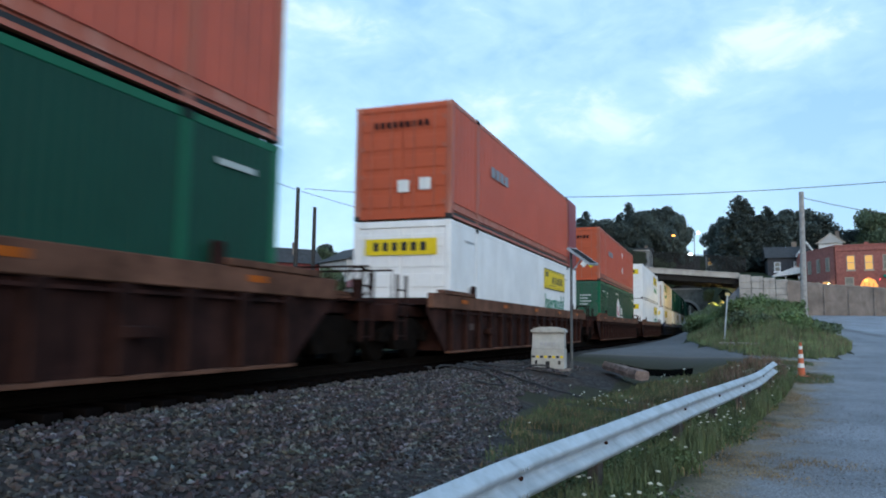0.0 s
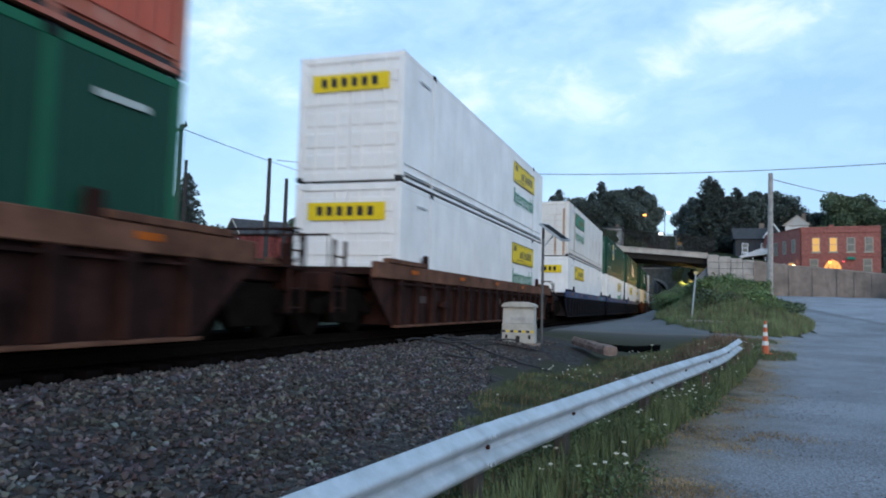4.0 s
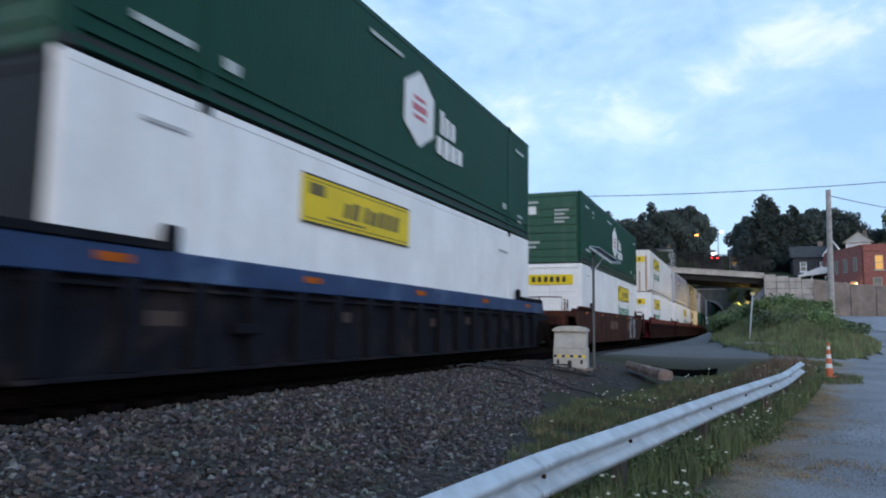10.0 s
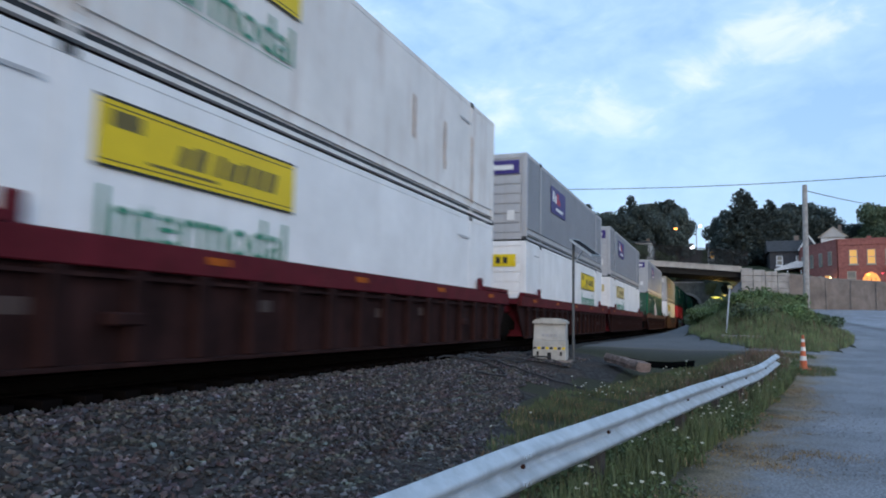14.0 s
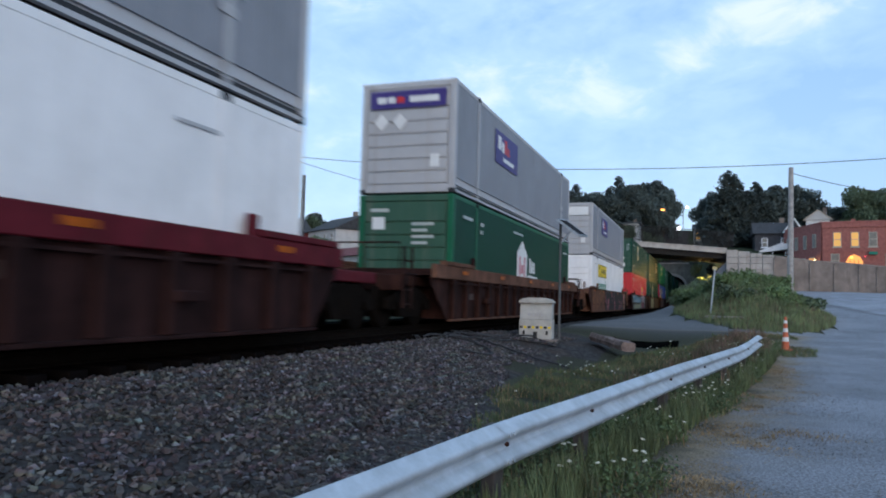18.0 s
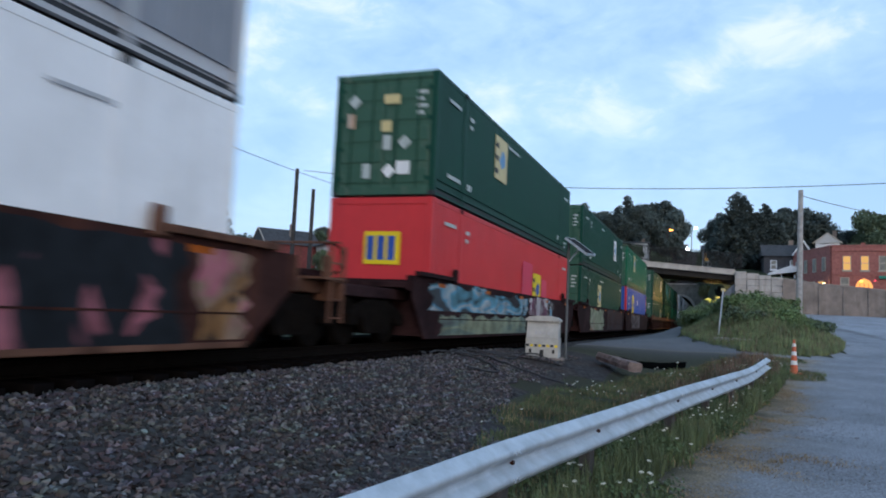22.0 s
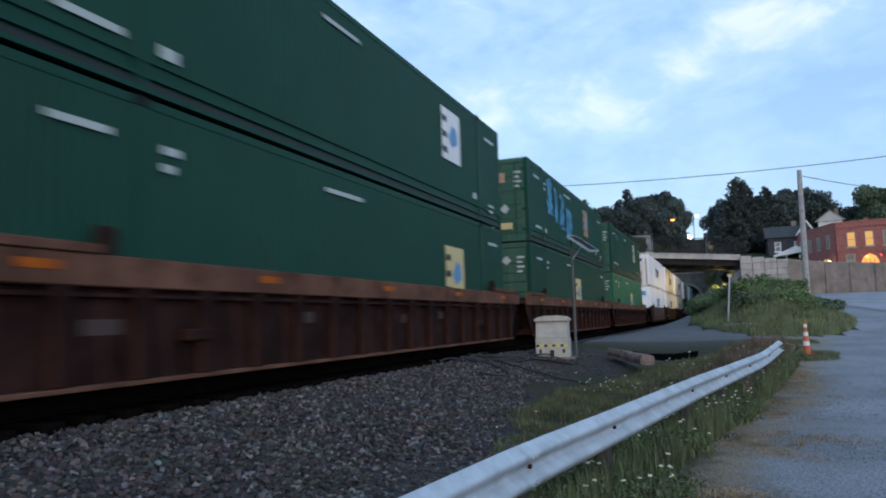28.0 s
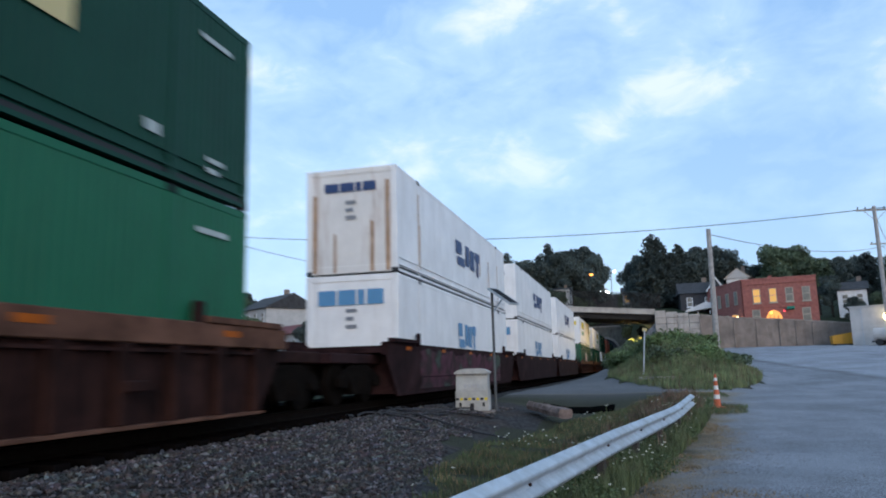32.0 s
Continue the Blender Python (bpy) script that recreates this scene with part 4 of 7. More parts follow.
def well_car(style, body, chord, low, label, front_gap, back_gap, single):
    """A well car; y = 0 at the head of its box. front_gap and back_gap: from the box to the car's ends."""
    c = thing("well_car", label, "freight car", group="cars of the train")
    x = 1.42
    y0, y1 = -front_gap, CL + back_gap
    top, low_z = 1.26, 0.12
    w0, w1 = -0.35, CL + 0.35
    taper = 1.15 if single else 0.75
    smooth_side = style == "smooth"
    wall_top = top + 0.16 if smooth_side else top
    for s in (-1, 1):
        def side():
            bm = bmesh.new()
            prism(bm, [(w0 - taper, 0.98), (w0 - 0.05, low_z), (w1 + 0.05, low_z), (w1 + taper, 0.98), (w1 + taper, wall_top), (w0 - taper, wall_top)], -0.015, 0.015, axis="x")
            return bm
        part("side_wall", shared("side_wall%s%.1f" % (style, taper), side, low), None, c, at=pose(s * (x - (0.06 if smooth_side else 0.10)), 0, 0))
        part("top_chord", shared("top_chord%.1f%.1f%s" % (y0, y1, style), lambda: bbox(-0.07, 0.07, w0 - taper, w1 + taper, top - 0.16, top + 0.162, bevel=0.015), chord), None, c, at=pose(s * (x - (0.148 if smooth_side else 0.03)), 0, 0))
        part("bottom_chord", shared("bottom_chord%s" % style, lambda: bbox(-0.06, 0.012 if smooth_side else 0.08, w0, w1, low_z - 0.03, low_z + (0.05 if smooth_side else 0.02), bevel=0.008), chord if chord is M_RUSTL else low), None, c, at=pose(s * (x - 0.05), 0, 0))
        if s > 0:
            face = x - 0.045 if smooth_side else x + 0.041
            if style == "ribs":
                n = 17
                for k in range(n):
                    y = w0 + 0.2 + (w1 - w0 - 0.4) * k / (n - 1)
                    part("side_post", shared("side_post", lambda: bbox(-0.07, 0.06, -0.10, 0.10, low_z + 0.022, top - 0.162, bevel=0.015), low), None, c, at=pose(x - 0.02, y, 0))
                part("ledge", shared("ledge%.1f" % taper, lambda: bbox(-0.02, 0.03, w0, w1, top - 0.26, top - 0.22), low), None, c, at=pose(x - 0.02, 0, 0))
                for y in (2.75, 13.4):
                    part("bracket", shared("bracket", lambda: bbox(-0.08, 0.10, -0.22, 0.22, 0.52, 0.66, bevel=0.02), low), None, c, at=pose(x - 0.02, y, 0))
                for y, z, w in ((1.35, 0.62, 0.5), (5.1, 0.7, 0.62), (9.0, 0.66, 0.55), (10.9, 0.72, 0.4)):
                    part("stencil", shared("stencil%.1f" % w, lambda: bbox(0, 0.004, -w / 2, w / 2, 0.0, 0.16), M_STENCIL), None, c, at=pose(x - 0.0845, y + 0.1, z))
            else:
                part("seam", shared("seam", lambda: bbox(0, 0.014, w0 + 0.1, w1 - 0.1, 0.52, 0.545), low), None, c, at=pose(x - 0.046, 0, 0))
            for y in (0.6, 4.2, 8.0, 11.8, 15.5):
                part("reflector", shared("reflector", lambda: bbox(0, 0.006, -0.22, 0.22, -0.045, 0.045), M_REFLECT), None, c, at=pose(face, y, top + 0.03))
        # the raised lips beside the box at both ends of the well
        for y in (-0.9, CL - 1.3):
            part("side_lip", shared("side_lip", lambda: bbox(-0.09, 0.09, 0, 2.2, top + 0.164, top + 0.26, bevel=0.01), chord if chord is M_RUSTL else body), None, c, at=pose(s * (x - 0.02), y, 0))
        for y in (1.42, CL - 1.42):
            part("guide", shared("guide", lambda: bbox(-0.04, 0.04, -0.12, 0.12, top + 0.1, top + 0.46, bevel=0.025), body), None, c, at=pose(s * (x - 0.02), y, 0))
    part("well_floor", shared("well_floor", lambda: bbox(-1.3, 1.3, 0.0, CL, 0.2, 0.345), M_TRUCK), None, c)
    for y, d, gap in ((w0, -1, front_gap), (w1, 1, back_gap)):
        e = y + d * (gap - 0.35 - (0.55 if single else 0.12))
        a, b = min(y, e), max(y, e)
        part("end_platform", bbox(-0.95, 0.95, a, b, 0.90, 1.12, bevel=0.02), body, c)
        part("draft_sill", bbox(-0.42, 0.42, a, b, 0.55, 0.896, bevel=0.03), M_TRUCK, c)
        part("platform_deck", bbox(-1.33, 1.33, min(y, y + d * taper), max(y, y + d * taper), top - 0.1, top + 0.02, bevel=0.01), body, c)
        part("end_bulkhead", bbox(-1.3, 1.3, y - 0.05, y + 0.05, 0.15, top + 0.1), body, c)
        part("brake_cylinder", rod((0.72, y + d * 0.55, 0.72), (0.72, y + d * (1.0 if not single else 1.5), 0.72), 0.16, 12), M_TRUCK, c)
        part("air_hose", bent((Vector((0.4, e - d * 0.2, 0.85)), Vector((0.5, e + d * 0.1, 0.62)), Vector((0.45, e + d * 0.4, 0.5)), Vector((0.3, e + d * 0.6, 0.62))), 0.025), M_TRUCK, c)
        if single:
            rail = [Vector((-1.22, e, 1.12)), Vector((-1.22, e, 1.78)), Vector((1.22, e, 1.78)), Vector((1.22, e, 1.12))]
            part("grab_rail", bent(rail, 0.022), body, c)
            for xx in (-0.4, 0.4):
                part("rail_post", rod((xx, e, 1.12), (xx, e, 1.77), 0.02), body, c)
            part("walkway", bbox(-1.36, 1.36, min(e + d * 0.02, e - d * 0.75), max(e + d * 0.02, e - d * 0.75), 1.124, 1.16), body, c)
            part("end_sill", bbox(-1.3, 1.3, e - 0.08, e + 0.08, 0.78, 1.118, bevel=0.02), body, c)
            part("coupler", bbox(-0.16, 0.16, min(e, e + d * 0.62), max(e, e + d * 0.62), 0.72, 0.98, bevel=0.04), M_TRUCK, c)
            lad = part("ladder", bbox(1.30, 1.34, min(e, e - d * 0.06), max(e, e - d * 0.06), 0.42, 1.7), body, c)
            part("ladder_rail", bbox(1.30, 1.34, min(e - d * 0.42, e - d * 0.48), max(e - d * 0.42, e - d * 0.48), 0.42, 1.7), body, lad)
            for k in range(4):
                part("rung", rod((1.32, e - d * 0.03, 0.5 + k * 0.3), (1.32, e - d * 0.45, 0.5 + k * 0.3), 0.016, 6), body, lad)
            if d > 0:
                wheel = [Vector((0.95 + 0.28 * math.cos(k * math.pi / 8), e + 0.1, 1.5 + 0.28 * math.sin(k * math.pi / 8))) for k in range(17)]
                part("brake_wheel", bent(wheel, 0.02), M_TRUCK, c)
                part("brake_stand", bbox(0.88, 1.02, e + 0.0, e + 0.08, 1.16, 1.55), body, c)
    return c


def bent(pts, r):
    bm = bmesh.new()
    tube(bm, pts, r, 6)
    return bm


def spray(name, colors, seed, size=(1.0, 1.0), soft=0.02):
    """Layered spray paint: bold irregular fields of colour. size: of a field along the car and up it, in metres."""
    m = bpy.data.materials.new("spray_" + name)
    m.use_nodes = True
    n, l = m.node_tree.nodes, m.node_tree.links
    b = n["Principled BSDF"]
    b.inputs["Roughness"].default_value, b.inputs["Specular IOR Level"].default_value = 0.65, 0.15
    co, mp, no = n.new("ShaderNodeTexCoord"), n.new("ShaderNodeMapping"), n.new("ShaderNodeTexNoise")
    mp.inputs["Scale"].default_value = (0.0, 1 / size[0], 1 / size[1])
    mp.inputs["Location"].default_value = (seed * 3.7, seed * 1.3, 0)
    no.inputs["Scale"].default_value, no.inputs["Detail"].default_value, no.inputs["Distortion"].default_value = 0.9, 2.5, 0.9
    ramp = n.new("ShaderNodeValToRGB")
    r = ramp.color_ramp
    k = len(colors)
    r.elements[0].position, r.elements[0].color = 0.0, (*colors[0], 1)
    r.elements[1].position, r.elements[1].color = 1.0, (*colors[-1], 1)
    for i in range(1, k):
        p = 0.34 + 0.32 * (i - 0.5) / (k - 1)
        for q, col in ((p - soft, colors[i - 1]), (p + soft, colors[i])):
            r.elements.new(q).color = (*col, 1)
    grime = n.new("ShaderNodeTexNoise")
    grime.inputs["Scale"].default_value, grime.inputs["Detail"].default_value = 2.2, 8
    gr = n.new("ShaderNodeValToRGB")
    gr.color_ramp.elements[0].position, gr.color_ramp.elements[0].color = 0.34, (0.45, 0.42, 0.41, 1)
    gr.color_ramp.elements[1].position, gr.color_ramp.elements[1].color = 0.62, (1, 1, 1, 1)
    mx = n.new("ShaderNodeMix")
    mx.data_type, mx.blend_type = "RGBA", "MULTIPLY"
    mx.inputs["Factor"].default_value = 1.0
    l.new(co.outputs["Object"], mp.inputs["Vector"])
    l.new(mp.outputs["Vector"], no.inputs["Vector"])
    l.new(no.outputs["Fac"], ramp.inputs["Fac"])
    l.new(co.outputs["Object"], grime.inputs["Vector"])
    l.new(grime.outputs["Fac"], gr.inputs["Fac"])
    l.new(ramp.outputs["Color"], mx.inputs["A"])
    l.new(gr.outputs["Color"], mx.inputs["B"])
    l.new(mx.outputs["Result"], b.inputs["Base Color"])
    return m


def graffiti(car, y0, y1, z0, z1, material, seed, label="", rag=0.25, x=1.3765):
    """One sprayed field with ragged ends on the side of a car that faces the road."""
    rnd = random.Random(seed)
    pts = [(y0 + rnd.uniform(0, rag), z0 + (z1 - z0) * k / 7) for k in range(8)]
    m = max(4, int((y1 - y0) / 0.4))
    up = min(0.22, rag * 0.5)
    pts[-1] = (pts[-1][0], z1 - up)
    pts += [(y0 + (y1 - y0) * (k + 0.5) / m, z1 - rnd.uniform(0, up)) for k in range(m)]
    pts += [(y1 - rnd.uniform(0, rag), z1 - up - (z1 - up - z0) * k / 7) for k in range(8)]
    bm = bmesh.new()
    prism(bm, pts, x, x + 0.003, axis="x")
    return part("graffiti", bm, material, car, label)


def stack(i, s, car_args, top, bottom, gaps, trucks, single, car_label):
    style, body, chord, low = car_args
    car = well_car(style, body, chord, low, car_label, gaps[0], gaps[1], single)
    for y in trucks:
        truck(car, y)
    MOVING.append((car, s, 0.0))
    MOVING.append((bottom, s, 0.36))
    MOVING.append((top, s, 0.36 + CH + 0.03))
    return car


BROWN = ("ribs", M_RUST, M_RUSTL, M_RUST)
BLUE = ("ribs", M_CARNAVY, M_CARBLUE, M_CARNAVY)
OXIDE = ("smooth", M_REDBROWN, M_REDBROWN, M_REDBROWN)
REDCAR = ("ribs", M_CARRED, M_CARRED, M_REDLOW)
ORANGECAR = ("smooth", M_RUSTL, M_RUSTL, M_REDBROWN)
GREYCAR = ("smooth", M_CARGREY, M_CARGREY, M_CARGREY)
SG = (3.65, 3.65)          # a single car
A1, A2, A3 = (3.65, 1.70), (1.70, 1.70), (1.70, 3.65)   # first, middle, last of three hinged units
TS = (-2.05, CL + 2.05)
T1, T2, T3 = (-2.05,), (-1.70,), (-1.70, CL + 2.05)


def train():
    brown, blue, red, grey = ("rust-brown ribbed steel well car", "black and blue ribbed well car, hinged to the next unit",
                              "dark red and sooty ribbed well car, hinged to the next unit", "grimy smooth-sided well car with painted graffiti")
    W, G, H, Q, S = make_white, make_grey, make_green_house, make_square, make_swoosh
    stack(-1, -30.8, BROWN, make_orange(0), H(0), SG, TS, True, brown)
    stack(0, -7.4, BROWN, make_orange(0), H(0), SG, TS, True, brown)
    stack(1, 15.98, BROWN, make_orange(1), W(10.4, "doors"), SG, TS, True, brown)
    stack(2, 39.26, BROWN, make_orange(2), H(2), SG, TS, True, brown)
    stack(3, 62.62, BROWN, W(11.2, "doors"), W(11.2, "doors"), SG, TS, True, brown)
    c4 = stack(4, 86.16, BLUE, W(2.9, "ribs", M_WHITE2, M_TEAL, z=1.75, end_banner=False, label="weathered dirty white container with teal lettering"), W(2.9, "flat", word=False), A1, T1, False, blue)
    stack(5, 105.68, BLUE, Q(5, 4.2, 1.35), W(9.6, "doors", yel=M_PALEYEL), A2, T2, False, blue)
    stack(6, 125.28, BLUE, H(6, False, "ribs"), W(4.6, "flat", word=False, end_banner=False, face=M_BLACKP, label="white container with a black front and yellow banner"), A3, T3, False, blue)
    c7 = stack(7, 149.15, OXIDE, H(7, False, "ribs"), W(9.6, "doors"), SG, TS, True, "oxide-red smooth-sided well car with silver graffiti")
    stack(8, 172.15, REDCAR, W(2.9, "ribs", M_WHITE2), W(2.9, "ribs"), A1, T1, False, red)
    stack(9, 192.0, REDCAR, G(9), W(10.5, "ribs"), A2, T2, False, red)
    stack(10, 211.36, REDCAR, G(10), W(3.15, "ribs", yel=M_PALEYEL), A3, T3, False, red)
    stack(11, 234.66, BROWN, G(11), H(11, True, "ribs"), SG, TS, True, brown)
    c12 = stack(12, 258.28, ORANGECAR, G(12), W(2.9, "ribs", end_banner=False), SG, TS, True, "orange-rust smooth well car with black and pink graffiti")
    c13 = stack(13, 281.53, GREYCAR, Q(13, 4.6, 1.3, front="doors"), make_red(), A1, T1, False, grey)
    c14 = stack(14, 301.16, GREYCAR, Q(14, 11.4, 1.2, M_DECAL, front="doors"), Q(14, 5.2, 1.0), A2, T2, False, grey)
    c15 = stack(15, 320.56, GREYCAR, Q(15, 4.2, 1.35, front="doors", light=True), make_blue(), A3, T3, False, grey)
    stack(16, 344.49, BROWN, Q(16, 11.4, 1.2, M_DECAL, "doors"), Q(17, 11.4, 0.8, None, "doors"), A1, T1, False, brown)
    tagged_box = Q(18, 10.3, 1.2, M_FADEDTAN, "doors")
    stack(17, 364.1, BROWN, tagged_box, Q(19, 7.7, 0.75, M_PALEYEL), A2, T2, False, brown)
    stack(18, 383.82, BROWN, Q(20, 11.0, 1.3, None, "doors"), Q(21, 8.2, 0.6, None, "doors", True), A3, T3, False, brown)
    s = 407.6
    c19 = stack(19, s, GREYCAR, S(19), S(19, False), A1, T1, False, grey)
    stack(20, s + 19.57, GREYCAR, S(20), S(20, False), A2, T2, False, grey)
    stack(21, s + 39.14, GREYCAR, S(21), S(21, False), A3, T3, False, grey)
    s += 39.14 + 23.5
    stack(22, s, BROWN, W(2.9, "ribs"), H(22), SG, TS, True, brown)
    stack(23, s + 23.5, BROWN, W(10.5, "doors"), Q(23, 5.2, 1.0), SG, TS, True, brown)
    stack(24, s + 47.0, GREYCAR, Q(24, 4.2, 1.3), W(2.9), SG, TS, True, grey)
    stack(25, s + 70.5, BROWN, make_orange(3), H(25), SG, TS, True, brown)
    stack(26, s + 94.0, GREYCAR, Q(26, 4.2, 1.3), Q(27, 11.0, 1.3), SG, TS, True, grey)

    body = (0.036, 0.017, 0.018)
    teal, aqua, pale, pink, plum, black = (0.08, 0.20, 0.25), (0.12, 0.32, 0.45), (0.40, 0.42, 0.42), (0.38, 0.13, 0.16), (0.12, 0.022, 0.06), (0.014, 0.016, 0.02)
    cream, moss, silver, rust, dull = (0.27, 0.30, 0.20), (0.15, 0.20, 0.17), (0.33, 0.36, 0.40), (0.27, 0.10, 0.035), (0.05, 0.05, 0.065)
    graffiti(c4, 12.4, 15.6, 1.13, 1.4, spray("blue_tag", ((0.02, 0.05, 0.13), aqua, pale, (0.02, 0.05, 0.13)), 1, (0.6, 0.5)), 1, "pale blue tag", x=1.4605)
    graffiti(c4, 4.6, 7.4, 1.13, 1.4, spray("faded_tag", ((0.018, 0.045, 0.12), (0.05, 0.11, 0.2), (0.018, 0.045, 0.12)), 2, (0.5, 0.4)), 2, "faded blue tag", x=1.4605)
    # a sky-blue sprayed tag on a box
    tag = spray("sky_tag", ((0.008, 0.05, 0.034), (0.06, 0.26, 0.42), (0.10, 0.34, 0.55), (0.03, 0.14, 0.2)), 3, (0.5, 0.8), 0.015)
    for k, (ya, yb, za, zb) in enumerate(((2.6, 3.85, 1.3, 2.74), (3.9, 4.85, 1.1, 2.6), (4.9, 6.05, 0.95, 2.42), (6.1, 7.8, 0.65, 2.05))):
        graffiti(tagged_box, ya, yb, za, zb, tag, 40 + k, "sky-blue sprayed figure", 0.42, x=HW + 0.017)
    # the oxide car: silver letters, a stencilled plate and orange patches
    graffiti(c7, 12.3, 13.4, 0.2, 1.42, spray("silver_tag", (silver, black, silver, pale, black), 4, (0.32, 0.7)), 4, "silver and black sprayed letter", 0.34)
    graffiti(c7, 13.5, 14.75, 0.2, 1.42, spray("silver_tag", (black, silver, pale, silver, black), 5, (0.35, 0.7)), 5, "silver and black sprayed letter", 0.34)
    graffiti(c7, 11.6, 12.2, 0.62, 1.05, spray("orange_patch", (rust, (0.16, 0.05, 0.02), rust), 6, (1.0, 1.0), 0.1), 6, "orange rust patch", 0.05)
    graffiti(c7, 6.2, 8.4, 0.70, 1.02, spray("stencil_plate", ((0.10, 0.06, 0.045), (0.16, 0.10, 0.08), (0.10, 0.06, 0.045)), 7, (2.0, 0.12), 0.08), 7, "pale stencilled plate", 0.02)
    for z in (0.665, 1.022):
        part("border", bbox(1.3765, 1.3795, 6.2, 8.4, z, z + 0.03), M_BLACKP, c7)
    # the orange car: black figures edged in pink
    graffiti(c12, -0.6, 5.0, 0.16, 1.42, spray("rust_fields", ((0.10, 0.04, 0.025), (0.19, 0.075, 0.035), (0.12, 0.05, 0.03), (0.22, 0.08, 0.03)), 10, (1.6, 1.2), 0.06), 10, "orange rusted panel", 0.3)
    graffiti(c12, 5.0, 15.4, 0.16, 1.42, spray("black_pink", (pink, black, black, black, pink), 11, (1.0, 1.5), 0.015), 11, "black and pink sprayed figures", 0.3)
    graffiti(c12, 15.4, 16.6, 0.2, 1.42, spray("ochre_end", (black, (0.26, 0.13, 0.05), (0.30, 0.20, 0.14), pink), 12, (0.6, 0.7), 0.04), 12, "tan and ochre sprayed end", 0.3)
    # the mural car
    graffiti(c13, -0.3, 9.0, 0.72, 1.42, spray("mural_sky", ((0.03, 0.025, 0.03), teal, aqua, pale, aqua, (0.05, 0.06, 0.07)), 13, (1.7, 0.45), 0.025), 13, "sky-blue and white painted mural", 0.5)
    graffiti(c13, 0.4, 8.9, 0.16, 0.715, spray("mural_base", (moss, cream, moss, (0.09, 0.10, 0.10)), 14, (3.0, 0.5), 0.06), 14, "grey-green painted mural base", 0.4)
    graffiti(c13, 9.0, 12.1, 0.75, 1.42, spray("mural_white", (pale, (0.5, 0.46, 0.47), plum, pale), 15, (0.5, 0.9), 0.03), 15, "white sprayed lettering", 0.2)
    graffiti(c13, 8.9, 12.0, 0.16, 0.745, spray("mural_plum", (plum, pink, plum, (0.06, 0.02, 0.03)), 16, (1.0, 0.6), 0.06), 16, "plum sprayed field", 0.3)
    graffiti(c13, 12.0, 13.2, 0.3, 1.40, spray("mural_drip", (aqua, pale, body, teal), 17, (0.6, 0.4), 0.03), 17, "pale blue drips", 0.5)
    # the last two units of that car
    graffiti(c14, 2.3, 7.5, 0.18, 1.38, spray("cream_block", ((0.22, 0.26, 0.17), cream, cream, (0.33, 0.34, 0.27), rust), 18, (1.3, 0.9), 0.05), 18, "cream painted block with rust figures", 0.6)
    graffiti(c14, 8.6, 16.3, 0.18, 1.40, spray("maroon_fields", ((0.026, 0.009, 0.010), (0.048, 0.014, 0.015), (0.028, 0.026, 0.034), (0.058, 0.026, 0.024)), 19, (1.1, 0.7), 0.03), 19, "dull maroon sprayed figures", 0.3)
    graffiti(c15, 2.6, 9.6, 0.22, 1.36, spray("chalk_tag", (body, dull, (0.22, 0.20, 0.21), body, (0.06, 0.025, 0.028)), 20, (0.7, 0.6), 0.015), 20, "chalk-white scrawled tag", 0.4)
    graffiti(c19, 1.5, 14.0, 0.22, 1.34, spray("dark_tag", (body, (0.10, 0.03, 0.05), body, (0.06, 0.09, 0.07)), 21, (1.0, 0.8), 0.03), 21, "dull purple tag", 0.4)


train()


# ---- bridge, retaining wall, tunnel ----
def bridge():
    b = thing("road_bridge", "concrete and steel road bridge over the railway with a chain-link fence", "bridge")
    p0, p1 = Vector((2.1, 90, 0)), Vector((-19, 83.5, 0))
    ang = math.degrees(math.atan2(p0.y - p1.y, p0.x - p1.x))
    L = (p1 - p0).length
    b.matrix_basis = pose(p1.x, p1.y, 1.2, 0, 3.2, ang)
    bm = bmesh.new()
    prism(bm, [(-3, 0), (L - 0.1, 0), (L + 2.6, 8.5), (-3, 8.5)], 6.74, 7.22, axis="z")
    part("deck", bm, M_CONC, b, "weathered concrete deck edge")
    for k in range(5):
        part("girder", bbox(-3, L + 0.3 + k * 0.5, 0.6 + k * 1.7, 0.95 + k * 1.7, 6.1, 6.716), M_DARKSTEEL, b)
    part("kerb", bbox(-3, L - 0.1, -0.05, 0.35, 7.224, 7.36, bevel=0.02), M_CONC, b)
    n = 12
    for k in range(n + 1):
        x = -3 + (L + 3.6) * k / n
        part("fence_post", rod((x, 0.2, 7.42), (x, 0.2, 9.2), 0.04), M_DARKSTEEL, b)
    bm = bmesh.new()
    x = -3.0
    while x < L + 0.6:
        for a, c in ((x, x + 1.8), (x + 1.8, x)):
            cyl(bm, (min(a, L + 0.6), 0.2, 7.44), (min(c, L + 0.6), 0.2, 9.2), 0.012, seg=3)
        x += 0.11
    part("chain_link_mesh", bm, M_DARKSTEEL, b)
    for z in (7.6, 9.2):
        part("fence_rail", rod((-3, 0.2, z), (L + 0.6, 0.2, z), 0.03, 6), M_DARKSTEEL, b)
    bm = bmesh.new()
    prism(bm, [(L + 0.5, -0.1), (L + 1.6, -0.1), (L + 4.8, 8.8), (L + 3.4, 8.8)], -0.6, 6.70, axis="z")
    part("abutment", bm, M_CONC, b)
    part("abutment", bbox(-3, -2.0, -0.2, 8.8, -2.6, 6.70), M_CONC, b)
    return b


bridge()


